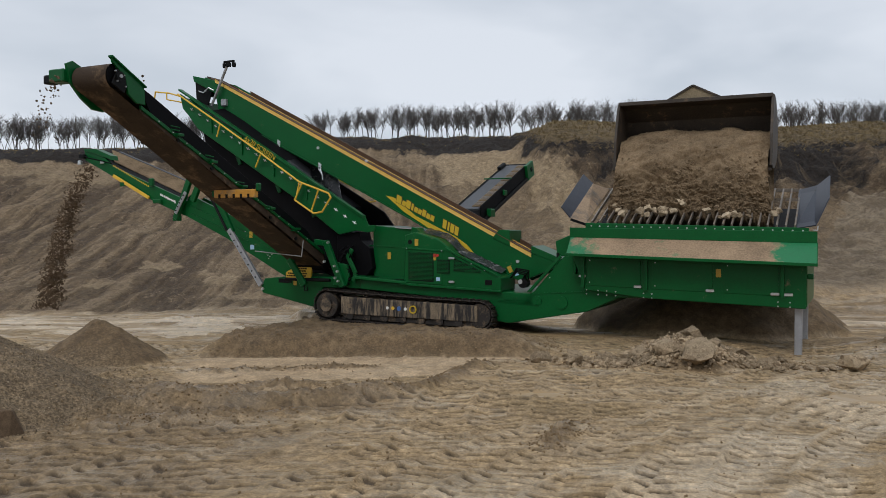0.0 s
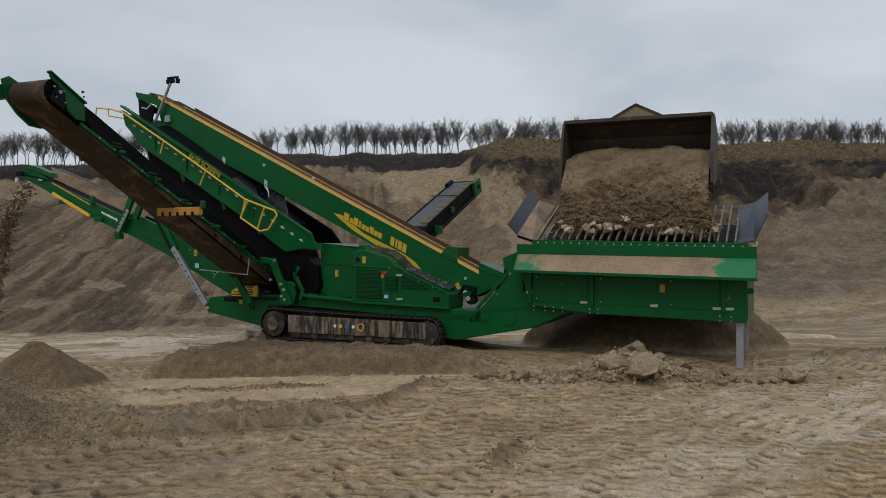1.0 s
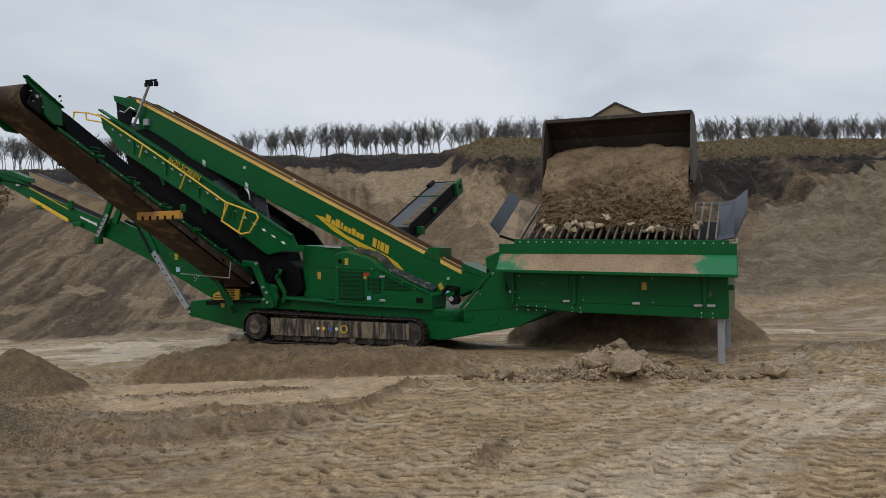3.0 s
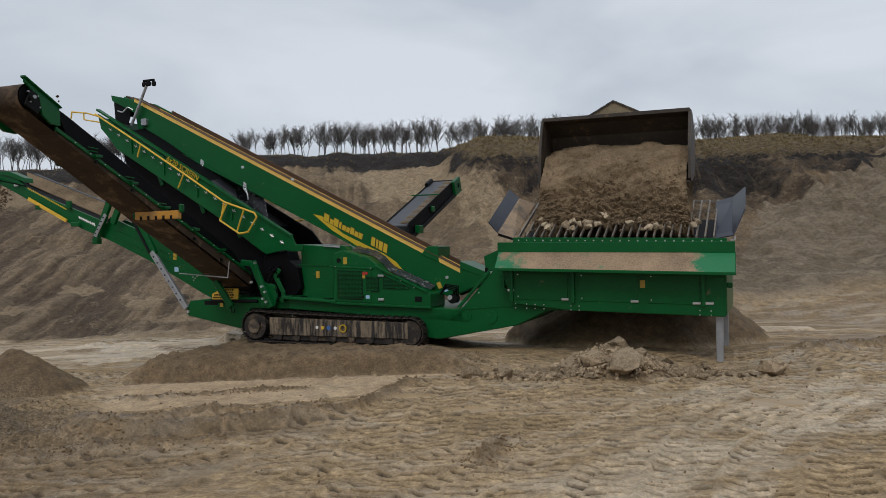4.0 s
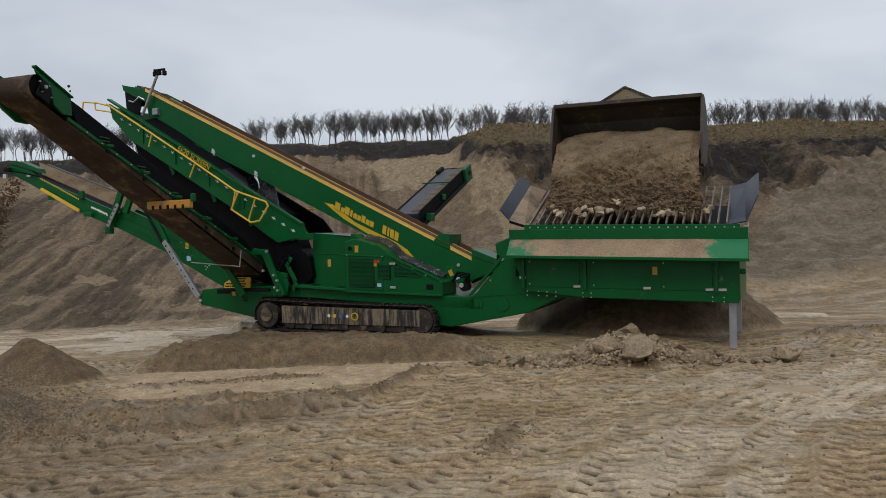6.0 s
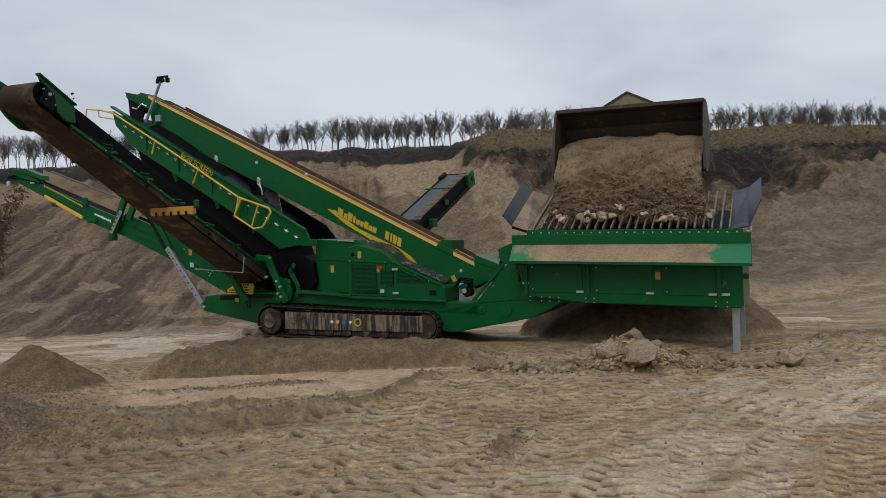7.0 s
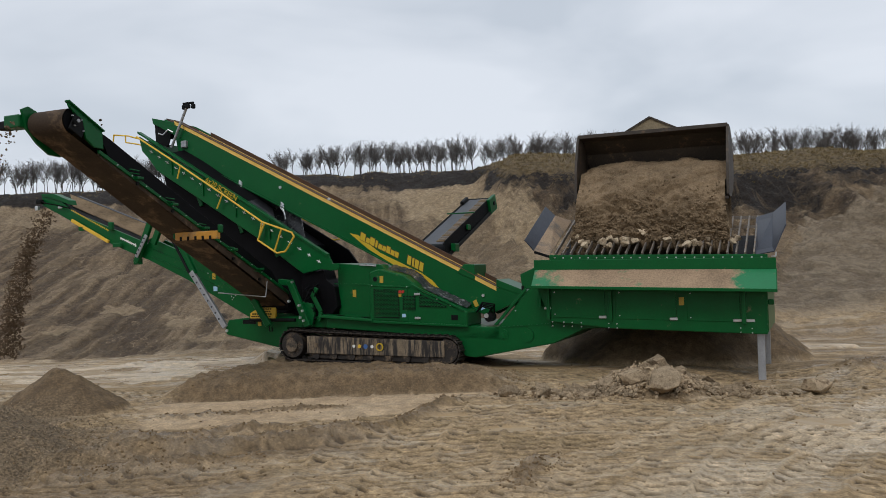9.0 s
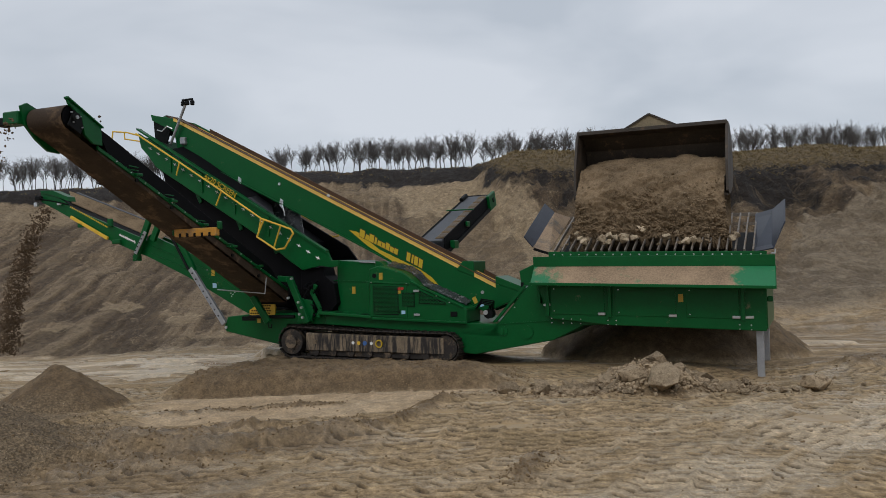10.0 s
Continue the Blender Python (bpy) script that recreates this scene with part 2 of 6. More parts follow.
    k.new(colour, b.inputs["Base Color"])
    wet = times(attribute("wet"), ramp(streak, 0.42, 0.60))
    rough = times(ramp(wet, 0.0, 1.0, 0.92, 0.32), ramp(water, 0.0, 1.0, 1.0, 0.55))
    k.new(rough, b.inputs["Roughness"])
    b.inputs["Specular IOR Level"].default_value = 0.45
    height = times(times(fine, 0.35), mid, "ADD")
    bn = n.new("ShaderNodeBump")
    bn.inputs["Distance"].default_value = 0.05
    k.new(ramp(water, 0.0, 1.0, 0.8, 0.01), bn.inputs["Strength"])
    k.new(height, bn.inputs["Height"])
    crumble = n.new("ShaderNodeBump")
    crumble.inputs["Distance"].default_value = 1.3
    lumps = tex(2.4, 9.0, 0.72, (1.0, 0.5, 1.0, radians(-3)), 0.8)
    k.new(times(attribute("slope"), 0.75), crumble.inputs["Strength"])
    k.new(lumps, crumble.inputs["Height"])
    k.new(bn.outputs["Normal"], crumble.inputs["Normal"])
    k.new(crumble.outputs["Normal"], b.inputs["Normal"])
    return m


# ---- ground: one sheet, from under the camera to the horizon ----


def lattice(ix, iy, seed):
    h = (ix * 374761393 + iy * 668265263 + seed * 974711) & 0x7FFFFFFF
    h = ((h ^ (h >> 13)) * 1274126177) & 0x7FFFFFFF
    return ((h ^ (h >> 16)) & 0xFFFF) / 65535.0


def value_noise(x, y, seed=0):
    x, y = np.asarray(x, float), np.asarray(y, float)
    fx, fy = np.floor(x), np.floor(y)
    ix, iy = fx.astype(np.int64), fy.astype(np.int64)
    u, v = x - fx, y - fy
    u, v = u * u * (3 - 2 * u), v * v * (3 - 2 * v)
    a = lattice(ix, iy, seed) * (1 - u) + lattice(ix + 1, iy, seed) * u
    c = lattice(ix, iy + 1, seed) * (1 - u) + lattice(ix + 1, iy + 1, seed) * u
    return a * (1 - v) + c * v - 0.5


def fbm(x, y, octaves=4, seed=0, gain=0.5):
    total, size = 0.0, 1.0
    for o in range(octaves):
        total = total + size * value_noise(x * 2 ** o + 17.3 * o, y * 2 ** o - 9.1 * o, seed + o)
        size *= gain
    return total


def smooth(v, lo, hi):
    s = np.clip((v - lo) / (hi - lo), 0, 1)
    return s * s * (3 - 2 * s)


EYE_Z = 2.1
# sections of the quarry face: bearing (x per metre ahead), then (distance ahead, rise over the eye per metre ahead) from foot to brink
FACE = [
    (-0.70, (30, -0.097), (38, -0.046), (48, 0.007), (58, 0.060), (62, 0.078), (63, 0.085), (66, 0.090), (80, 0.0915)),
    (-0.33, (29, -0.094), (38, -0.046), (48, 0.007), (58, 0.060), (62, 0.078), (63, 0.086), (66, 0.096), (80, 0.0970)),
    (-0.12, (29, -0.090), (36, -0.046), (46, 0.007), (54, 0.053), (60, 0.090), (61, 0.098), (63, 0.108), (80, 0.1085)),
    (0.08, (28, -0.090), (35, -0.040), (44, 0.007), (52, 0.066), (57, 0.088), (59, 0.096), (62, 0.109), (80, 0.1095)),
    (0.105, (28, -0.090), (34, -0.046), (42, 0.007), (49, 0.070), (52, 0.092), (53, 0.098), (60, 0.118), (80, 0.1130)),
    (0.125, (28, -0.090), (34, -0.046), (41, 0.007), (47, 0.066), (50, 0.096), (51, 0.108), (58, 0.128), (80, 0.1130)),
    (0.26, (28, -0.093), (33, -0.046), (40, 0.007), (45, 0.050), (48, 0.098), (49, 0.106), (58, 0.129), (80, 0.1130)),
    (0.34, (27, -0.093), (32, -0.040), (38, 0.007), (43, 0.043), (46, 0.093), (47, 0.105), (56, 0.121), (80, 0.1110)),
    (0.52, (26, -0.100), (30, -0.046), (35, 0.007), (40, 0.050), (45, 0.098), (46, 0.106), (56, 0.125), (80, 0.1130)),
    (0.75, (24, -0.110), (28, -0.040), (32, 0.007), (37, 0.060), (42, 0.098), (43, 0.106), (54, 0.126), (80, 0.1130)),
]
TOPSOIL = [
    (0, 0, 0, 0, 0.3, 1, 1), (0, 0, 0, 0, 0.3, 1, 1), (0, 0, 0, 0, 0.2, 1, 1), (0, 0, 0, 0, 0.2, 1, 1), (0, 0, 0, 0, 0.4, 1, 0.4),
    (0, 0, 0.05, 0.30, 0.46, 0.9, 0), (0, 0, 0.1, 0.36, 0.48, 0.9, 0), (0, 0, 0.2, 0.56, 0.6, 1, 0), (0, 0, 0, 0.36, 0.5, 1, 0), (0, 0, 0, 0.2, 0.5, 1, 0)]
GRASS = [
    (0, 0, 0, 0, 0, 0, 0.2), (0, 0, 0, 0, 0, 0, 0.2), (0, 0, 0, 0, 0, 0, 0.15), (0, 0, 0, 0, 0, 0, 0.2), (0, 0, 0, 0, 0, 0.2, 0.6),
    (0, 0, 0, 0, 0, 0.8, 1), (0, 0, 0, 0, 0, 0.8, 1), (0, 0, 0, 0, 0, 0.5, 1), (0, 0, 0, 0, 0, 0.5, 1), (0, 0, 0, 0, 0, 0.5, 1)]

# freshly dug pale sand and dark soil stains on the face: bearing, rise over the eye per metre, half width, half height, amount
PALE_PATCHES = [
    (0.050, 0.074, 0.062, 0.020, 0.95), (0.128, 0.055, 0.030, 0.034, 0.9), (0.155, 0.020, 0.022, 0.028, 0.8), (0.02, 0.098, 0.10, 0.006, 0.5),
    (-0.44, 0.072, 0.10, 0.014, 0.55), (-0.33, -0.040, 0.022, 0.006, 0.7), (-0.26, -0.052, 0.020, 0.005, 0.7), (-0.40, -0.062, 0.016, 0.004, 0.6),
    (-0.235, -0.075, 0.030, 0.005, 0.6), (0.30, 0.02, 0.05, 0.02, 0.4), (-0.02, 0.088, 0.13, 0.016, 0.40), (0.09, 0.025, 0.09, 0.05, 0.30)]
DARK_PATCHES = [
    (0.435, 0.074, 0.034, 0.030, 0.62), (0.40, 0.088, 0.05, 0.014, 0.56), (0.150, 0.080, 0.020, 0.024, 0.42), (0.197, 0.085, 0.012, 0.018, 0.55),
    (0.50, 0.094, 0.05, 0.010, 0.52), (-0.225, -0.052, 0.022, 0.006, 0.50), (-0.49, 0.028, 0.05, 0.024, 0.34), (-0.04, 0.070, 0.03, 0.02, 0.36)]
SLUMP_LINE = ([0.43, 0.445, 0.469, 0.526, 0.57, 0.70], [-0.02, 0.006, 0.038, 0.056, 0.085, 0.120])

# heaps: x, y, height, radius, flat top radius
CONE = (-5.62, 13.9, 0.66, 1.06, 0.08)
GRAVEL_HEAP = (-6.55, 10.4, 1.25, 2.4, 0.1)
HOPPER_HEAP = (6.2, 19.8, 1.35, 3.0, 1.2)
RUBBLE_HEAP = (3.95, 13.85, 0.30, 1.1, 0.3)

# families of wheel tracks over the mud: heading (x, y), swath width, lug spacing, where it prevails (x, y, bias)
TRACK_FAMILIES = [
    ((0.30, 0.954), 0.66, 0.215, (-0.6, 11.0, 0.10)), ((0.64, 0.768), 0.66, 0.20, (5.0, 9.5, 0.14)),
    ((0.45, 0.893), 0.64, 0.205, (-2.0, 7.4, 0.08)), ((-0.18, 0.984), 0.68, 0.21, (5.5, 13.0, 0.0))]
# ridges of churned mud: from, to, half width, rise
RIDGES = [
    ((-3.7, 12.75), (-1.0, 13.15), 0.16, 0.04), ((-4.4, 11.0), (-1.6, 11.6), 0.20, 0.08), ((-4.3, 9.9), (-0.6, 10.9), 0.34, 0.20),
    ((-0.7, 10.8), (0.75, 13.4), 0.16, 0.09), ((0.9, 8.0), (1.5, 9.4), 0.20, 0.05), ((-4.0, 9.2), (-1.5, 9.9), 0.25, 0.10), ((8.0, 15.5), (10.5, 16.4), 0.3, 0.18)]
# sheets of smooth silt: from, to, half width
SILT = [((-4.2, 13.55), (0.9, 13.75), 0.55), ((-3.9, 12.1), (0.5, 12.85), 0.48), ((-3.9, 11.45), (-2.4, 11.6), 0.14), ((-3.6, 13.0), (1.4, 14.3), 0.25)]


def along_line(x, y, a, b):
    """Fraction along the line from a to b, metres along it, and metres beside it."""
    lx, ly = b[0] - a[0], b[1] - a[1]
    long = math.hypot(lx, ly)
    s = ((x - a[0]) * lx + (y - a[1]) * ly) / long
    return s / long, s, ((x - a[0]) * -ly + (y - a[1]) * lx) / long, long


def near_floor(x, y, z):
    """Heaps, ridges, silt and wheel tracks on the floor near the plant."""
    none = np.zeros_like(x)
    damp, gravel, wet, silt, floor = none.copy(), none.copy(), none + 0.85, none.copy(), none.copy()
    wobble = fbm(x / 0.8, y / 0.8, 2, 95)
    grit = fbm(x / 0.25, y / 0.25, 3, 97)
    crumbs = np.maximum(fbm(x / 0.11, y / 0.11, 2, 98), 0)
    # silt first: level and smooth
    for a, b, half in SILT:
        f, s, o, long = along_line(x, y, a, b)
        on = smooth(half - np.abs(o + 0.30 * wobble), -0.04, 0.10) * smooth(f, -0.04, 0.06) * (1 - smooth(f, 0.92, 1.05))
        z = z * (1 - on) + 0.005 * on
        silt, wet = np.maximum(silt, on), wet * (1 - 0.4 * on)
    rough = 1 - silt
    # wheel tracks with lug prints: the latest pass wins
    claim = []
    for n_track, (head, wide, gap, (px, py, bias)) in enumerate(TRACK_FAMILIES):
        claim.append(bias - 0.045 * np.hypot(x - px, y - py) + 0.9 * fbm(x / 2.6, y / 2.6, 3, 401 + 7 * n_track))
    winner = np.argmax(np.array(claim), 0)
    for n_track, (head, wide, gap, where) in enumerate(TRACK_FAMILIES):
        mine = (winner == n_track) * rough * smooth(17.5 - y, 0, 2.0) * smooth(y, 4, 5)
        s = x * head[0] + y * head[1]
        o = x * -head[1] + y * head[0] + 0.9 * fbm(x / 7, y / 7, 2, 421 + n_track)
        swath = np.floor(o / wide)
        side = (o / wide - swath) * 1.12
        lane = np.floor(side * 3)
        across = side * 3 - lane
        luck = lattice(swath.astype(np.int64), swath.astype(np.int64) * 3 + n_track, 77)
        phase = s / (1.15 * gap) + 0.5 * (lane % 2) + 7.0 * luck + 0.35 * wobble + 0.10 * grit + 0.30 * (across - 0.5) * np.where(lane < 1.5, 1, -1)
        miss = np.abs(phase - np.round(phase))
        worn = smooth(fbm(x / 1.3, y / 1.3, 3, 441 + n_track) + 0.5 * (luck - 0.4), -0.48, -0.12)
        # pit sinks the mud and also drives the dark colour painted as its shade
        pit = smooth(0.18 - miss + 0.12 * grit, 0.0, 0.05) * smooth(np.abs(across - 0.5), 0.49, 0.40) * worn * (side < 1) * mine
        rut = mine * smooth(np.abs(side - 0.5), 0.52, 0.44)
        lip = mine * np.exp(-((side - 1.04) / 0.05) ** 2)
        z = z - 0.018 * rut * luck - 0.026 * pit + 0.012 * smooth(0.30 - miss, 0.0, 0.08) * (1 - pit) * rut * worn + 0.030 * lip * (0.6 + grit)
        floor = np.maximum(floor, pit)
        wet = np.maximum(wet, rut * (1 - pit))
    for a, b, half, rise in RIDGES:
        f, s, o, long = along_line(x, y, a, b)
        on = smooth(half - np.abs(o + 0.3 * wobble), -0.05, half * 0.8) * smooth(f, -0.08, 0.1) * (1 - smooth(f, 0.9, 1.08))
        z = z + on * (0.8 * rise + 0.06 * grit + 0.07 * crumbs)
        damp, silt, floor = np.maximum(damp, on * 0.75), silt * (1 - on), floor * (1 - on)
    patch = smooth(-np.abs((x + 2.6) / 2.6), -1.0, -0.6) * smooth(-np.abs((y - 10.2 - 0.25 * (x + 2.6)) / 0.9), -1.0, -0.4)
    damp = np.maximum(damp, 0.6 * patch * (1 - silt))
    damp = np.maximum(damp, 0.55 * smooth(-x + 1.6 * wobble, 0.0, 3.5) * (1 - silt) * smooth(12.5 - y, 0, 1.5))
    # churned bank in front of the crawler: a steep face, then level to the tracks
    foot = 14.15 + 0.12 * fbm(x, y, 3, 71)
    left = smooth(x, -4.45, -3.6)
    bank = left * (1 - smooth(x, 0.9, 2.4)) * smooth(y, foot, foot + 0.5)
    fall = 1 - 0.85 * smooth(y, 15.2, 17.3)
    z = z * (1 - bank) + bank * (0.33 * fall + 0.04 * grit + 0.05 * wobble + 0.09 * crumbs)
    inside = left * (1 - smooth(x, 0.9, 2.4)) * smooth(y, foot - 0.05, foot + 0.1) * (1 - smooth(y, 19.0, 21.0))
    damp, silt, wet, floor = np.maximum(damp, inside * 0.9), silt * (1 - inside), wet * (1 - inside), floor * (1 - inside)
    for (cx, cy, h, rad, top), kind in ((CONE, 0), (GRAVEL_HEAP, 1), (HOPPER_HEAP, 2), (RUBBLE_HEAP, 3)):
        dist = np.hypot(x - cx, y - cy) * (1 + 0.12 * wobble)
        s = np.clip((rad - dist) / (rad - top), 0, 1)
        cover = smooth(s, 0.0, 0.06)
        z = z * (1 - 0.7 * cover) + h * s + cover * ((0.03 if kind != 1 else 0.02) * grit + 0.05 * crumbs)
        damp = np.maximum(damp, cover * (0.95, 0.3, 0.95, 0.7)[kind])
        wet, silt, floor = wet * (1 - cover), silt * (1 - cover), floor * (1 - cover)
        if kind == 1:
            gravel = np.maximum(gravel, smooth(3.1 - dist - 0.5 * wobble, 0, 0.9) * 0.95)
            floor, wet = floor * (1 - gravel), wet * (1 - gravel)
    return z, damp, gravel, wet, silt, floor


def terrain(x, y):
    """Height and surface masks at places x, y (arrays)."""
    x, y = np.asarray(x, float), np.asarray(y, float)
    r = np.hypot(x, y) + 1e-9
    bearing = np.clip(np.arctan2(x, y), -0.68, 0.68)
    ahead, q = r * np.cos(bearing), np.tan(bearing)
    rag = 2.2 * fbm(x / 9, y / 9, 3, 5) + 0.8 * fbm(x / 2.2, y / 2.2, 3, 9)
    d = ahead + rag * smooth(ahead, 26, 36)
    bearings = np.array([f[0] for f in FACE])
    i = np.clip(np.searchsorted(bearings, q) - 1, 0, len(FACE) - 2)
    w = np.clip((q - bearings[i]) / (bearings[i + 1] - bearings[i]), 0, 1)
    hs, ts, gs = [], [], []
    for f, t, g in zip(FACE, TOPSOIL, GRASS):
        ds = [p[0] for p in f[1:]]
        zs = [EYE_Z + p[0] * p[1] for p in f[1:]]
        hs.append(np.interp(d, [0, 16] + ds, [0, 0] + zs))
        ts.append(np.interp(d, ds, (*t, t[-1])))
        gs.append(np.interp(d, ds, (*g, g[-1])))
    pick = lambda rows: np.take_along_axis(np.array(rows), i[None], 0)[0] * (1 - w) + np.take_along_axis(np.array(rows), i[None] + 1, 0)[0] * w
    z, topsoil, grass = pick(hs), pick(ts), pick(gs)
    slope = smooth(d, 26.5, 29.5)
    flat = 1 - slope
    # rills down the talus, gullies in the scarp, slumps and a crumbled brink
    rise = (z - EYE_Z) / np.maximum(ahead, 1.0)
    qn = q + 0.022 * fbm(x / 2.6, y / 2.6, 4, 301, 0.6)
    en = rise + 0.014 * fbm(x / 1.8, y / 2.4, 4, 311, 0.6)
    talus = slope * (1 - smooth(q, -0.05, 0.12))
    # rill shapes the talus and is reused as colour to shade its relief
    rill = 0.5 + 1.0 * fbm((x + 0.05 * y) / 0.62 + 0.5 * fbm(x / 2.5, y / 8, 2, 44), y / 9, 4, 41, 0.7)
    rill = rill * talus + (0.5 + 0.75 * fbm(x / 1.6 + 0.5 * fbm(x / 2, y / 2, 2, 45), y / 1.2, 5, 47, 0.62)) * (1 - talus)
    scarp = slope * smooth(q, 0.06, 0.14) * smooth(rise, 0.0, 0.04) * (1 - grass)
    gully = fbm(x / 1.1 + 0.6 * fbm(x / 3, y / 3, 2, 49), y / 5, 4, 43, 0.62)
    z = z + slope * ((0.5 - 0.2 * talus) * fbm(x / 4, y / 4, 4, 21) + (0.26 - 0.16 * talus) * fbm(x / 1.0, y / 1.4, 5, 33, 0.65)) * (1 - 0.6 * grass)
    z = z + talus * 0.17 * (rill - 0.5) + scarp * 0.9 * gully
    z = z - 0.16 * np.exp(-((x - 6.4) ** 2 + (y - 15.1) ** 2) / 1.6)
    z = z + flat * (0.09 * fbm(x / 2.4, y / 2.4, 3, 51) + 0.03 * fbm(x / 0.45, y / 0.45, 3, 61)) * smooth(r, 2, 5)
    bright, stain = np.zeros_like(x), np.zeros_like(x)
    for q0, e0, rq, re, much in PALE_PATCHES:
        bright = np.maximum(bright, much * smooth(1.15 - np.hypot((qn - q0) / rq, (en - e0) / re), 0.0, 0.22))
    for q0, e0, rq, re, much in DARK_PATCHES:
        stain = np.maximum(stain, much * smooth(1.25 - np.hypot((qn - q0) / rq, (en - e0) / re), 0.0, 0.5))
    slump = slope * smooth(np.interp(qn, *SLUMP_LINE) - en, -0.001, 0.004) * smooth(qn, 0.425, 0.45)
    topsoil = np.maximum(topsoil * (1 - slump), stain * slope * (1 - grass) * (1 - slump))
    bright = np.clip(bright * slope * (1 - grass), 0, 1)
    damp, gravel, wet, silt, floor = (np.zeros_like(x) for _ in range(5))
    wet = flat * 0.8
    near = np.where((y > 4) & (y < 29) & (np.abs(x) < 16))[0]
    if len(near):
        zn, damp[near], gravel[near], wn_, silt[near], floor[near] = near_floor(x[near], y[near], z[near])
        z[near] = z[near] * slope[near] + zn * flat[near]
        wet[near] = wn_ * flat[near]
    # pools: still water, level; pale froth swirls on the far one
    water, pale = np.zeros_like(x), np.zeros_like(x)
    for cx, cy, ax, ay, level in ((0.45, 11.9, 0.45, 0.17, 0.0), (1.3, 10.9, 0.42, 0.17, 0.0), (5.3, 10.7, 0.42, 0.28, 0.0), (2.3, 13.75, 0.5, 0.14, 0.0), (-6.2, 20.8, 3.4, 3.0, -0.22), (-10.5, 21.8, 5.0, 1.8, -0.26), (-2.0, 24.0, 3.0, 0.7, -0.3), (2.4, 17.6, 1.4, 0.35, -0.02), (9.5, 21.5, 2.0, 0.6, -0.2)):
        box_ = np.where((np.abs(x - cx) < ax * 1.6) & (np.abs(y - cy) < ay * 1.6))[0]
        if not len(box_):
            continue
        xb, yb = x[box_], y[box_]
        e = ((xb - cx) / ax) ** 2 + ((yb - cy) / ay) ** 2 + 0.8 * fbm(xb / 0.7, yb / 0.5, 3, 131)
        inside = smooth(-e, -1.0, -0.85) * (1 - damp[box_])
        z[box_] = z[box_] * (1 - inside) + level * inside
        if cy > 18:
            swirl = fbm(xb / 1.5 + 1.3 * fbm(xb / 2, yb / 2, 2, 3), yb / 0.8 + 1.6 * fbm(xb / 2.4, yb / 1.6, 2, 4), 4, 141)
            froth = smooth(swirl, -0.16, 0.08)
            pale[box_] = np.maximum(pale[box_], inside * froth)
            water[box_] = np.maximum(water[box_], inside * (1 - 0.75 * froth))
        else:
            water[box_] = np.maximum(water[box_], inside)
        wet[box_] = np.maximum(wet[box_], inside)
        floor[box_] *= 1 - inside
    streaks = smooth(fbm(x / 1.1 + y / 2.2, y / 0.42 - x / 2, 3, 151), 0.12, 0.24) * flat * smooth(y, 18, 21) * (1 - damp)
    pale = np.maximum(pale, 0.6 * streaks * (1 - 0.85 * smooth(x, 3.0, 6.0)))
    damp = np.maximum(damp, 0.55 * flat * smooth(x, 5.0, 8.0) * smooth(y, 14.5, 17.0) * smooth(fbm(x / 2.5, y / 1.2, 3, 171), -0.25, 0.10))
    # pale diagonal streaks paint the wet mud's sheen into the colour
    wet_sheen = smooth(fbm((x - 0.9 * y) / 0.5, (x + y) / 3.2, 3, 161), -0.08, 0.2) * smooth(x + 0.6 * (9 - y), 0.0, 4.5) * smooth(15.5 - y, 0, 3) * flat
    pale = np.maximum(pale, 0.42 * wet_sheen * (1 - damp) * (1 - water) * (1 - floor))
    masks = dict(slope=slope, topsoil=topsoil, grass=grass, damp=damp, gravel=gravel, wet=wet, water=water, pale=pale, silt=silt, print_shade=floor, bright_sand=bright, rill=rill, slump=slump)
    return z, {name: np.clip(v, 0, 1) for name, v in masks.items()}


def height(x, y):
    return float(terrain(np.array([x]), np.array([y]))[0][0])


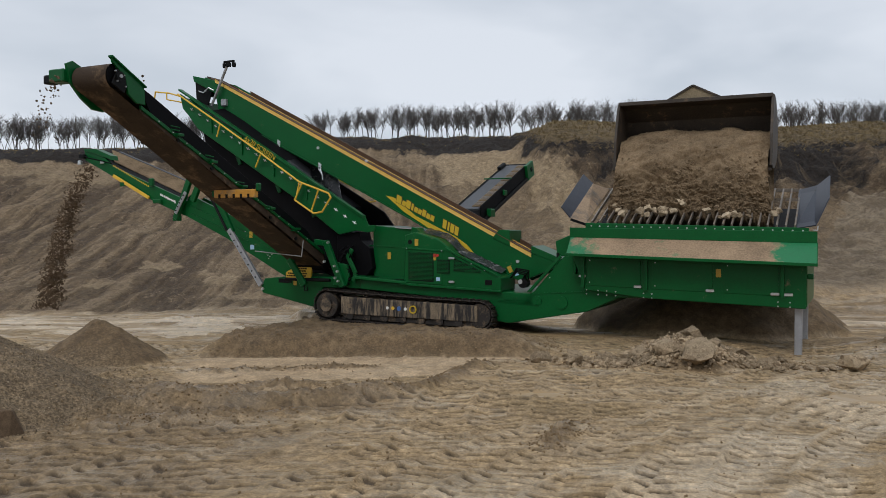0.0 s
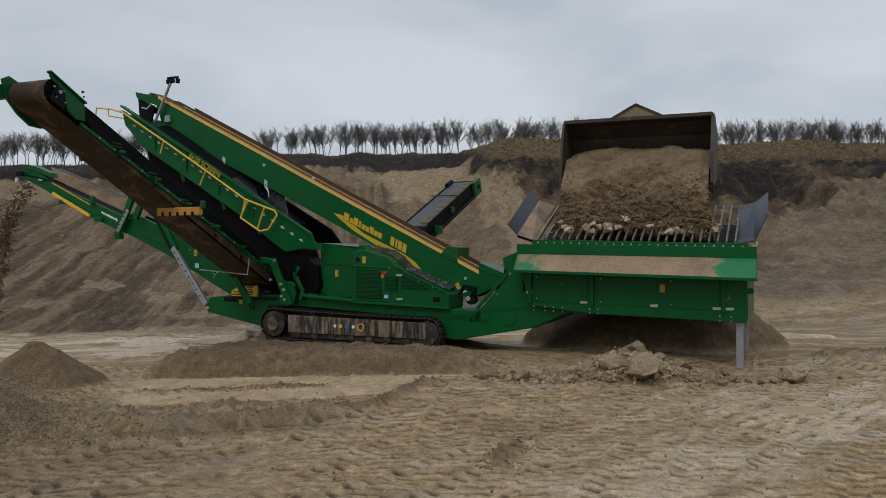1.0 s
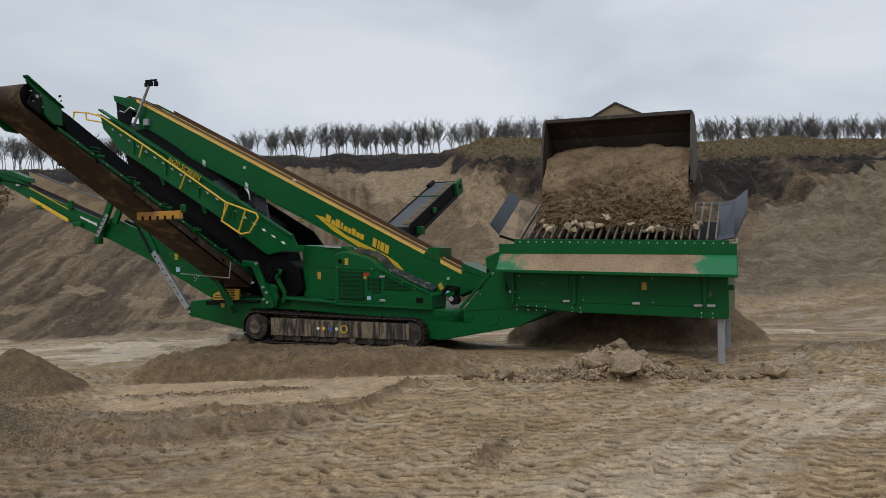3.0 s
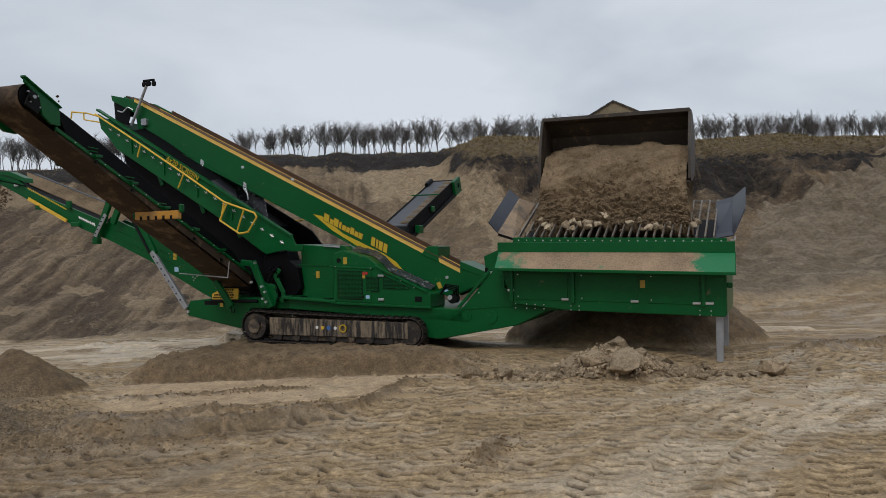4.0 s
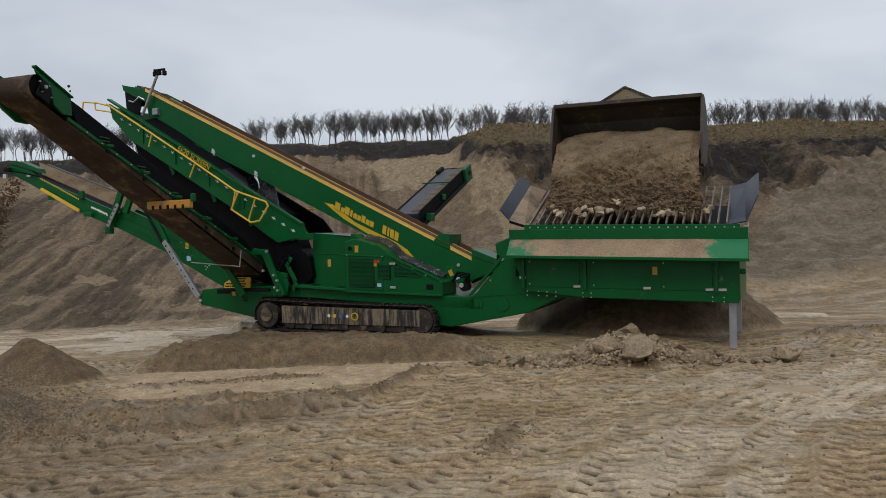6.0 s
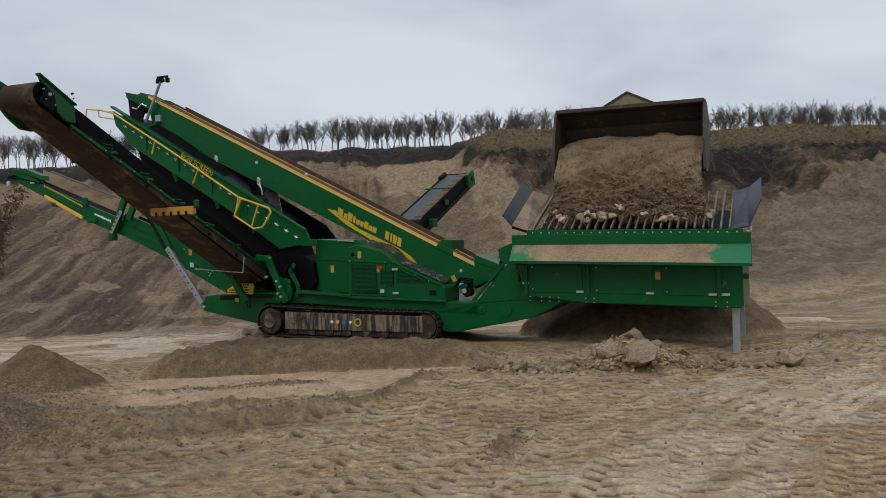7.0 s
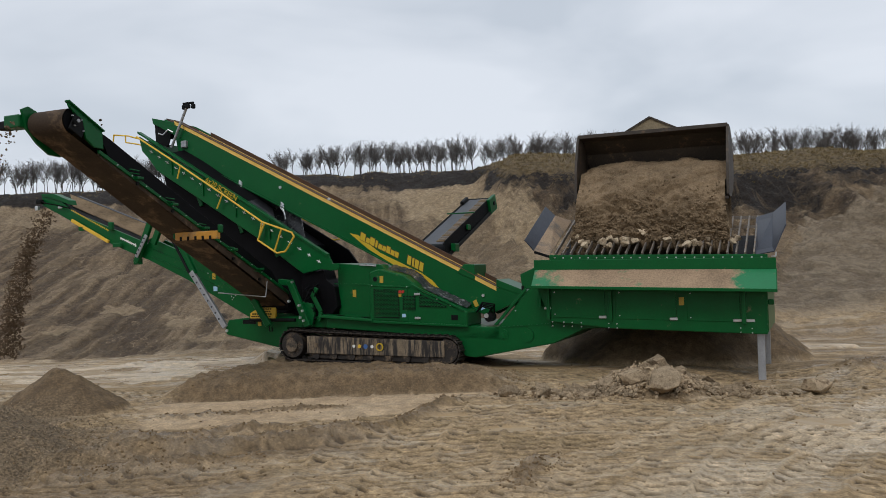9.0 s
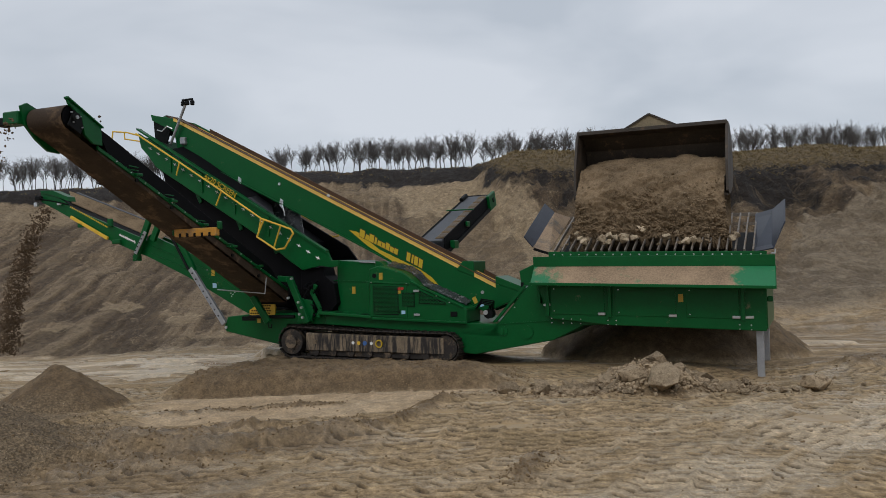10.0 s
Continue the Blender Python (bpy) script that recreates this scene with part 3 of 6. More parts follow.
def build_ground():
    rings = np.concatenate([
        np.geomspace(0.3, 5.2, 14)[:-1], EYE_Z / np.linspace(EYE_Z / 5.2, EYE_Z / 27, 700)[:-1],
        np.linspace(27, 40, 80)[:-1], np.linspace(40, 64, 190)[:-1], np.linspace(64, 74, 20)[:-1], np.geomspace(74, 2500, 26)])
    turns = np.concatenate([np.arange(-180, -31, 4.0), np.arange(-31, 36, 0.125), np.arange(36, 179, 4.0)])
    a = np.radians(turns)
    x, y = rings[:, None] * np.sin(a)[None], rings[:, None] * np.cos(a)[None]
    z, masks = terrain(x.ravel(), y.ravel())
    rows, cols = len(rings), len(turns)
    verts = np.stack([x.ravel(), y.ravel(), z], 1)
    verts = np.vstack([verts, [[0, 0, float(z[:cols].mean())]]])
    i, j = np.meshgrid(np.arange(rows - 1), np.arange(cols), indexing="ij")
    k = (j + 1) % cols
    quads = np.stack([i * cols + j, (i + 1) * cols + j, (i + 1) * cols + k, i * cols + k], 2).reshape(-1, 4)
    quads = quads[:, ::-1]
    centre = len(verts) - 1
    jj = np.arange(cols)
    tris = np.stack([np.full(cols, centre), (jj + 1) % cols, jj], 1)
    me = bpy.data.meshes.new("ground")
    me.vertices.add(len(verts))
    me.vertices.foreach_set("co", verts.ravel())
    loops = np.concatenate([quads.ravel(), tris.ravel()]).astype(np.int32)
    me.loops.add(len(loops))
    me.loops.foreach_set("vertex_index", loops)
    starts = np.concatenate([np.arange(len(quads)) * 4, len(quads) * 4 + np.arange(len(tris)) * 3]).astype(np.int32)
    me.polygons.add(len(starts))
    me.polygons.foreach_set("loop_start", starts)
    me.polygons.foreach_set("use_smooth", np.ones(len(starts), bool))
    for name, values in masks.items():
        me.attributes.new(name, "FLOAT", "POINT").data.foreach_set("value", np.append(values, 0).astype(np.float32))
    me.update(calc_edges=True)
    me.validate()
    me.materials.append(ground_material())
    tagged(new("ground", me), "wet rutted sandy quarry floor rising to a dug sand face", "ground", kind="structure")


build_ground()

# ---- building helpers ----


def linked(name, bm, mat, parent=None, label="", smooth_faces=False):
    if isinstance(bm, bpy.types.Mesh):
        me = bm
        me.name = name
    else:
        me = bpy.data.meshes.new(name)
        bmesh.ops.recalc_face_normals(bm, faces=bm.faces[:])
        bm.to_mesh(me)
        bm.free()
    for mm in mat if isinstance(mat, (list, tuple)) else [mat]:
        me.materials.append(mm)
    if smooth_faces:
        me.polygons.foreach_set("use_smooth", np.ones(len(me.polygons), bool))
    ob = new(name, me)
    ob.parent = parent
    return tagged(ob, label)


part = linked


def slab(poly, y0, y1, bevel=0.0, bm=None):
    """A plate of outline poly (x, z) from y0 to y1."""
    own = bmesh.new()
    low = [own.verts.new((p[0], y0, p[1])) for p in poly]
    top = [own.verts.new((p[0], y1, p[1])) for p in poly]
    own.faces.new(low)
    own.faces.new(top[::-1])
    for i in range(len(poly)):
        j = (i + 1) % len(poly)
        own.faces.new((low[i], low[j], top[j], top[i]))
    bmesh.ops.recalc_face_normals(own, faces=own.faces[:])
    if bevel:
        bmesh.ops.bevel(own, geom=own.edges[:], offset=bevel, segments=1, affect="EDGES")
    if bm is None:
        return own
    return merged(bm, own)


def merged(bm, own):
    me = bpy.data.meshes.new("scratch")
    own.to_mesh(me)
    own.free()
    bm.from_mesh(me)
    bpy.data.meshes.remove(me)
    return bm


def box(centre, size, turn=None, bevel=0.0, bm=None):
    own = bmesh.new()
    bmesh.ops.create_cube(own, size=1.0)
    for v in own.verts:
        v.co = Vector((v.co.x * size[0], v.co.y * size[1], v.co.z * size[2]))
    if bevel:
        bmesh.ops.bevel(own, geom=own.edges[:], offset=bevel, segments=1, affect="EDGES")
    m = Matrix.Translation(centre) @ (turn.to_4x4() if turn else Matrix())
    bmesh.ops.transform(own, matrix=m, verts=own.verts[:])
    return own if bm is None else merged(bm, own)


def beam(p, q, wide, high, bevel=0.0, bm=None, up=(0, 0, 1)):
    """A bar of section wide x high from p to q."""
    p, q = Vector(p), Vector(q)
    x = (q - p).normalized()
    y = Vector(up).cross(x).normalized()
    z = x.cross(y)
    turn = Matrix((x, y, z)).transposed()
    return box((p + q) / 2, ((q - p).length, wide, high), turn, bevel, bm)


def tube(p, q, r, sides=10, bm=None, r2=None):
    p, q = Vector(p), Vector(q)
    own = bmesh.new()
    bmesh.ops.create_cone(own, cap_ends=True, segments=sides, radius1=r, radius2=r if r2 is None else r2, depth=(q - p).length)
    turn = Vector((0, 0, 1)).rotation_difference(q - p).to_matrix().to_4x4()
    bmesh.ops.transform(own, matrix=Matrix.Translation((p + q) / 2) @ turn, verts=own.verts[:])
    return own if bm is None else merged(bm, own)


def pipe(points, r, sides=8):
    """A bent tube through points."""
    bm = bmesh.new()
    pts = [Vector(p) for p in points]
    for p, q in zip(pts, pts[1:]):
        tube(p, q, r, sides, bm)
    for p in pts[1:-1]:
        own = bmesh.new()
        bmesh.ops.create_icosphere(own, subdivisions=1, radius=r * 1.04, matrix=Matrix.Translation(p))
        merged(bm, own)
    return bm


def quad_plate(corners, thick):
    """A flat plate through four corners."""
    bm = bmesh.new()
    c = [Vector(p) for p in corners]
    normal = (c[1] - c[0]).cross(c[3] - c[0]).normalized() * thick
    a = [bm.verts.new(p) for p in c]
    b = [bm.verts.new(p + normal) for p in c]
    bm.faces.new(a)
    bm.faces.new(b[::-1])
    for i in range(len(c)):
        j = (i + 1) % len(c)
        bm.faces.new((a[i], a[j], b[j], b[i]))
    return bm


def on_line(p, q, x):
    """z at x on the line through p and q."""
    return p[1] + (q[1] - p[1]) * (x - p[0]) / (q[0] - p[0])


def lettering(text, size, deep=0.004):
    cu = bpy.data.curves.new("lettering", "FONT")
    cu.body, cu.size, cu.extrude, cu.align_x = text, size, deep, "LEFT"
    scratch = new("scratch", cu)
    bpy.context.view_layer.update()
    me = bpy.data.meshes.new_from_object(scratch.evaluated_get(bpy.context.evaluated_depsgraph_get()))
    bpy.data.objects.remove(scratch)
    bpy.data.curves.remove(cu)
    return me


# ---- screening plant: x along the plant to its discharge end, y out of its near flank, z up ----
plant = tagged(new("screening_plant"), "green tracked mobile screening plant with muddy crawlers and conveyors", "screening machine")
plant.matrix_world = pose(0.983, 17.6, 0, 0, 0, 154.03)


def crawler(y0, y1, detailed):
    """One crawler: frame, sprocket, idler, rollers and shoes."""
    front, rear, rf, rr = (0.27, 0.335), (4.05, 0.43), 0.30, 0.335
    mid = (y0 + y1) / 2
    frame_part = part("track_frame", slab([(3.68, 0.63), (0.32, 0.545), (0.32, 0.20), (3.68, 0.24)], y0 + 0.06, y1 - 0.03, 0.012), STEEL_STREAKED, plant, "mud-streaked dark track frame")
    # dark plate added between the rollers to close the see-through gaps
    part("roller_guard", slab([(3.70, 0.26), (0.32, 0.22), (0.45, 0.07), (3.60, 0.13)], y0 + 0.10, y1 - 0.09, 0.01), STEEL_DARK, plant)
    bm = tube((rear[0], y0 + 0.05, rear[1]), (rear[0], y1 - 0.02, rear[1]), rr - 0.05, 22)
    wheel = part("sprocket", bm, STEEL_DARK, plant)
    bm = bmesh.new()
    for k in range(18):
        a = k * 2 * math.pi / 18
        box((rear[0] + (rr - 0.03) * math.cos(a), mid, rear[1] + (rr - 0.03) * math.sin(a)), (0.07, 0.08, 0.05), Matrix.Rotation(-a, 3, "Y"), 0, bm)
    part("teeth", bm, STEEL_DARK, wheel)
    part("hub", tube((rear[0], y1 - 0.03, rear[1]), (rear[0], y1 + 0.03, rear[1]), 0.15, 18), STEEL_MUDDY, wheel)
    for k in range(10):
        a = k * 2 * math.pi / 10
        part("bolt", tube((rear[0] + 0.19 * math.cos(a), y1 - 0.03, rear[1] + 0.19 * math.sin(a)), (rear[0] + 0.19 * math.cos(a), y1 + 0.0, rear[1] + 0.19 * math.sin(a)), 0.016, 6), STEEL_DARK, wheel)
    part("idler", tube((front[0], y0 + 0.08, front[1]), (front[0], y1 - 0.06, front[1]), rf - 0.05, 22), STEEL_DARK, plant)
    for k in range(7):
        x = 0.75 + k * 0.45
        zr = on_line((front[0], front[1] - rf), (rear[0], rear[1] - rr), x) + 0.12
        part("track_roller", tube((x, y0 + 0.06, zr), (x, y1 - 0.05, zr), 0.085, 12), STEEL_DARK, plant)
    # the loop that the shoes follow
    up_f, up_r = Vector((front[0], 0, front[1] + rf)), Vector((rear[0], 0, rear[1] + rr))
    lo_f, lo_r = Vector((front[0], 0, front[1] - rf)), Vector((rear[0], 0, rear[1] - rr))
    path = []
    for k in range(80):
        path.append(up_f.lerp(up_r, k / 80) - Vector((0, 0, 0.02 * math.sin(math.pi * k / 80))))
    for k in range(40):
        a = math.pi / 2 - math.pi * k / 40
        path.append(Vector((rear[0] + rr * math.cos(a), 0, rear[1] + rr * math.sin(a))))
    for k in range(80):
        path.append(lo_r.lerp(lo_f, k / 80))
    for k in range(40):
        a = -math.pi / 2 - math.pi * k / 40
        path.append(Vector((front[0] + rf * math.cos(a), 0, front[1] + rf * math.sin(a))))
    steps = [0.0]
    for p, q in zip(path, path[1:] + path[:1]):
        steps.append(steps[-1] + (q - p).length)
    shoe_bm = box((0, 0, 0.0), (0.15, y1 - y0, 0.022), None, 0.004)
    box((-0.045, 0, 0.026), (0.018, y1 - y0 - 0.01, 0.035), None, 0.0, shoe_bm)
    box((0.02, 0, 0.022), (0.015, y1 - y0 - 0.01, 0.026), None, 0.0, shoe_bm)
    box((0, 0, -0.035), (0.12, 0.14, 0.05), None, 0.0, shoe_bm)
    me = bpy.data.meshes.new("track_shoe")
    shoe_bm.to_mesh(me)
    shoe_bm.free()
    me.materials.append(STEEL_DARK)
    count = round(steps[-1] / 0.165)
    for k in range(count):
        s = (k + 0.5) * steps[-1] / count
        i = max(j for j in range(len(path)) if steps[j] <= s)
        p, q = path[i], path[(i + 1) % len(path)]
        at = p.lerp(q, (s - steps[i]) / max(steps[i + 1] - steps[i], 1e-6))
        along = (q - p).normalized()
        out = Vector((0, 1, 0)).cross(along) * -1
        shoe = new("track_shoe", me)
        shoe.parent = plant
        side = Vector((0, 1, 0))
        shoe.matrix_local = Matrix.Translation(at + Vector((0, mid, 0))) @ Matrix((along, side, along.cross(side))).transposed().to_4x4()
    if detailed:
        for x, mat, r in ((2.47, WHITE, 0.035), (2.33, YELLOW, 0.04), (2.18, BLUE, 0.05), (2.02, WHITE, 0.035)):
            z = on_line((0.32, 0.38), (3.68, 0.44), x)
            part("badge", tube((x, y1 - 0.03, z), (x, y1 - 0.022, z), r, 16), mat, frame_part, "round enamel badge")
        own = bmesh.new()
        x, z = 1.83, on_line((0.32, 0.38), (3.68, 0.44), 1.83)
        for k in range(20):
            a, c = k * math.pi / 10, (k + 1) * math.pi / 10
            beam((x + 0.075 * math.cos(a), y1 - 0.02, z + 0.075 * math.sin(a)), (x + 0.075 * math.cos(c), y1 - 0.02, z + 0.075 * math.sin(c)), 0.025, 0.025, 0, own, (0, 1, 0))
        part("badge_ring", own, GOLD, frame_part, "gold ring badge")
        part("step_plate", box((3.45, y1 - 0.02, 0.43), (0.10, 0.03, 0.10), None, 0.006), STEEL_MUDDY, frame_part)


crawler(-0.5, 0.0, True)
crawler(-2.7, -2.2, False)


bolt_mesh = part("bolt", tube((0, 0, 0), (0, 0.014, 0), 0.016, 6), CHROME, plant).data
bpy.data.objects.remove(bpy.data.objects["bolt"])


def bolts(points, y, r=0.016, parent=None, name="bolts"):
    for x, z in points:
        ob = new("bolt", bolt_mesh)
        ob.parent = parent or plant
        ob.matrix_local = Matrix.LocRotScale((x, y, z), None, (r / 0.016, 1, r / 0.016))


# lower frame and tail end
tail = part("tail_frame", slab([(6.15, 0.71), (6.03, 0.97), (5.25, 1.05), (3.10, 1.05), (3.10, 0.80), (4.35, 0.80), (4.60, 0.33), (6.08, 0.62)], -2.4, -0.30, 0.015), GREEN, plant)
part("pin", tube((6.07, -0.31, 0.72), (6.07, -0.27, 0.72), 0.035, 10), CHROME, tail)
part("recess", box((5.42, -0.30, 0.93), (0.38, 0.02, 0.10), None, 0.004), DARK, tail)
part("warning_label", box((5.13, -0.295, 0.88), (0.09, 0.01, 0.10)), STICKER_Y, tail)
part("lift_eye", pipe([(4.82, -0.27, 0.94), (4.82, -0.24, 0.80), (4.82, -0.24, 0.72), (4.74, -0.24, 0.72), (4.74, -0.24, 0.80)], 0.012), DARK, tail)
rail_part = part("chassis_rail", slab([(3.30, 1.02), (-0.14, 0.84), (-0.85, 0.82), (-0.85, 0.55), (0.05, 0.60), (3.30, 0.80)], -2.45, -0.25, 0.015), GREEN, plant)
deck = part("service_deck", slab([(3.40, 1.10), (2.05, 1.00), (2.05, 0.94), (3.40, 1.03)], -0.75, -0.12, 0.01), GREEN, plant)
for x in (3.0, 2.35):
    part("deck_slot", box((x, -0.35, on_line((3.4, 1.105), (2.05, 1.005), x)), (0.2, 0.14, 0.008)), DARK, deck)

# yellow mesh guard over the tail end
guard = part("mesh_guard", slab([(5.38, 1.00), (4.68, 0.99), (4.64, 1.38), (4.82, 1.42), (5.38, 1.13)], -0.33, -0.28, 0.0), YELLOW, plant, "yellow mesh guard")
bm = bmesh.new()
for i in range(10):
    for j in range(6):
        x, z = 5.33 - 0.062 * i - 0.03 * (j % 2), 1.055 + 0.058 * j
        if x > 4.78 and z < on_line((5.38, 1.10), (4.78, 1.41), x) - 0.02:
            box((x, -0.278, z), (0.045, 0.008, 0.032), None, 0, bm)
tagged(part("mesh_holes", bm, DARK, guard), kind="stuff")

# hopper-side boxes behind the side conveyor
bin_part = part("chute_box", slab([(3.18, 2.24), (2.05, 2.14), (2.20, 0.95), (3.18, 1.04)], -1.9, -0.62, 0.015), GREEN, plant)
part("warning_label", box((2.75, -0.612, 1.55), (0.085, 0.01, 0.16)), STICKER_Y, bin_part)
part("seam", slab([(3.28, 1.79), (2.06, 1.74), (2.06, 1.715), (3.28, 1.765)], -0.63, -0.605), GREEN, bin_part)
part("light_rim", slab([(2.58, 2.20), (2.05, 2.16), (2.05, 2.14), (2.58, 2.18)], -0.64, -0.58), CHROME, bin_part, "thin bright rim along the box top")

# engine canopy with grilles
canopy = part("engine_canopy", slab([(2.14, 0.93), (-0.16, 0.84), (-0.16, 1.14), (0.91, 1.60), (1.10, 1.80), (1.30, 1.94), (1.88, 2.09), (2.12, 2.02)], -1.0, -0.18, 0.02), GREEN, plant)
part("canopy_lip", slab([(2.17, 1.755), (1.15, 1.70), (1.15, 1.665), (2.17, 1.72)], -0.19, -0.15, 0.006), GREEN, canopy)
part("canopy_base", slab([(2.17, 0.97), (-0.18, 0.87), (-0.18, 0.83), (2.17, 0.92)], -0.19, -0.14, 0.006), GREEN, canopy)
part("roof_lip", slab([(1.12, 1.76), (-0.10, 1.19), (-0.10, 1.155), (1.10, 1.71)], -0.19, -0.145, 0.004), GREEN, canopy)


def grille(outline, x0, x1, z0, z1, parent):
    """A recessed dark panel behind slotted green strips."""
    back_panel = part("grille", slab(outline, -0.176, -0.160), DARK, parent, "slotted dark green vent grille")
    verts, faces = [], []

    def strip(x, z, w, h):
        s = len(verts)
        for yy in (-0.161, -0.155):
            verts.extend([(x - w / 2, yy, z - h / 2), (x + w / 2, yy, z - h / 2), (x + w / 2, yy, z + h / 2), (x - w / 2, yy, z + h / 2)])
        faces.extend([(s + 4, s + 5, s + 6, s + 7), (s, s + 1, s + 5, s + 4), (s + 3, s + 7, s + 6, s + 2), (s, s + 4, s + 7, s + 3), (s + 1, s + 2, s + 6, s + 5)])

    row = 0
    z = z0
    while z < z1:
        x = x0 + (0.035 if row % 2 else 0.0)
        while x < x1:
            if on_line(outline[0], outline[3], x) < z < on_line(outline[1], outline[2], x) - 0.01:
                strip(x, z, 0.062, 0.011)
                strip(x + 0.03, z + 0.014, 0.014, 0.028)
            x += 0.07
        z += 0.028
        row += 1
    bm = bpy.data.meshes.new("grille_strip")
    bm.from_pydata(verts, [], faces)
    tagged(part("grille_mesh", bm, GREEN, back_panel), kind="stuff")


door = part("canopy_door", slab([(2.08, 0.99), (1.20, 0.955), (1.20, 1.66), (2.08, 1.70)], -0.182, -0.165, 0.004), GREEN, canopy)
grille([(2.02, 1.03), (2.02, 1.66), (1.40, 1.63), (1.40, 1.01)], 1.42, 2.0, 1.05, 1.64, door)
grille([(1.32, 1.20), (1.32, 1.50), (1.02, 1.49), (1.02, 1.19)], 1.04, 1.31, 1.21, 1.49, door)
grille([(0.92, 1.26), (0.92, 1.54), (0.30, 1.27), (0.30, 1.235)], 0.33, 0.91, 1.25, 1.54, canopy)
for x, z in ((0.97, 1.53), (0.97, 1.02)):
    part("latch", box((x, -0.155, z), (0.14, 0.02, 0.05), None, 0.009), CHROME, canopy, "oval zinc latch")
part("stop_button", tube((1.30, -0.17, 1.585), (1.30, -0.14, 1.585), 0.032, 12), RED, canopy)
part("warning_label", box((1.38, -0.165, 1.585), (0.06, 0.012, 0.07)), RED, canopy)
part("warning_label", box((1.375, -0.165, 1.51), (0.07, 0.012, 0.065)), STICKER_Y, canopy)
part("info_label", box((1.29, -0.165, 1.075), (0.09, 0.012, 0.075)), STICKER_B, canopy)
part("label_plate", box((1.42, -0.166, 1.08), (0.08, 0.012, 0.075)), DARK, canopy)
part("intake", box((0.12, -0.175, 1.03), (0.16, 0.02, 0.11), None, 0.01), DARK, canopy)
part("exhaust", tube((1.98, -0.2, 1.87), (1.98, -0.165, 1.87), 0.05, 14), DARK, canopy)
part("warning_label", box((1.82, -0.172, 1.86), (0.085, 0.012, 0.15)), STICKER_Y, canopy)
bolts([(2.05, 1.73), (1.2, 1.69), (0.5, 1.42), (0.2, 1.28)], -0.155, 0.012, canopy)
part("rear_cowl", slab([(2.10, 2.02), (2.10, 2.20), (1.98, 2.18), (1.84, 2.05)], -0.78, -0.45, 0.01), GREEN, canopy)

# wet black sheet lying over the canopy's sloping roof
bm = bmesh.new()
cols = 30
strip = []
for k in range(cols + 1):
    f = k / cols
    x = 1.80 - 1.85 * f
    roof = float(np.interp(x, (-0.16, 0.91, 1.10, 1.30, 1.88), (1.14, 1.60, 1.80, 1.94, 2.09)))
    strip.append([bm.verts.new((x, -0.76 + 0.075 * j, roof + 0.11 - 0.022 * j + 0.008 * math.sin(k * 1.9 + 2.3 * j))) for j in range(5)])
for s, t in zip(strip, strip[1:]):
    for i in range(4):
        bm.faces.new((s[i], s[i + 1], t[i + 1], t[i]))
# the grey patches paint sky reflections into the wet sheet's colour
SHEET = material("black_sheet_grey_sheen", (0.035, 0.038, 0.042), 0.14, 0.0, 0.4, 6, 40, 0.15, (0.26, 0.26, 0.26), 0.28, 5)
part("dust_sheet", bm, SHEET, plant, "wet black roof sheet with sky sheen painted in grey", True)

# gooseneck down to the hopper
neck = part("gooseneck", slab([(0.10, 0.62), (-0.05, 0.22), (-0.30, 0.19), (-1.99, 0.50), (-2.62, 0.80), (-3.25, 0.82), (-3.25, 0.95), (-1.98, 0.95), (-1.90, 1.62), (-1.52, 1.62), (-0.82, 0.83)], -2.4, -0.25, 0.015), GREEN, plant)
part("neck_rib", slab([(-1.46, 1.58), (-0.80, 0.86), (-0.72, 0.86), (-1.42, 1.62)], -0.27, -0.21, 0.006), GREEN, neck)
part("neck_seam", slab([(-0.85, 0.835), (-1.95, 0.905), (-1.95, 0.885), (-0.85, 0.815)], -0.255, -0.235), GREEN, neck)
part("boss", tube((-1.45, -0.25, 0.66), (-1.45, -0.225, 0.66), 0.13, 22), GREEN, neck)
part("lift_eye", box((-0.93, -0.235, 0.66), (0.07, 0.04, 0.13), None, 0.012), GREEN, neck)
part("lift_pad", tube((-0.93, -0.25, 0.68), (-0.93, -0.23, 0.68), 0.10, 18), GREEN, neck)
part("slot", box((0.02, -0.245, 0.44), (0.05, 0.02, 0.13), None, 0.008), DARK, neck)
bolts([(-1.2, 1.16), (-1.95, 0.98), (-1.95, 1.04)], -0.25, 0.013, neck)
feeder = part("feeder_end", slab([(-1.30, 1.90), (-1.66, 2.05), (-1.66, 1.60), (-1.34, 1.60)], -2.3, -0.3, 0.012), GREEN, plant)
bm = box((-1.36, -0.31, 1.62), (0.06, 0.06, 0.10), None, 0.005)
part("hinge", bm, DARK, feeder)
motor = part("drive_motor", tube((-0.55, -0.62, 1.02), (-0.55, -0.42, 1.02), 0.10, 16), DARK, plant)
part("motor_cap", tube((-0.50, -0.43, 1.05), (-0.50, -0.40, 1.05), 0.05, 12), CHROME, motor)
for k in range(4):
    part("hose", pipe([(-0.55 - 0.04 * k, -0.45, 1.10), (-0.62 - 0.03 * k, -0.36, 1.20 + 0.03 * k), (-0.42, -0.40, 1.24 + 0.03 * k), (-0.25, -0.5, 1.12)], 0.014), RUBBER, motor)

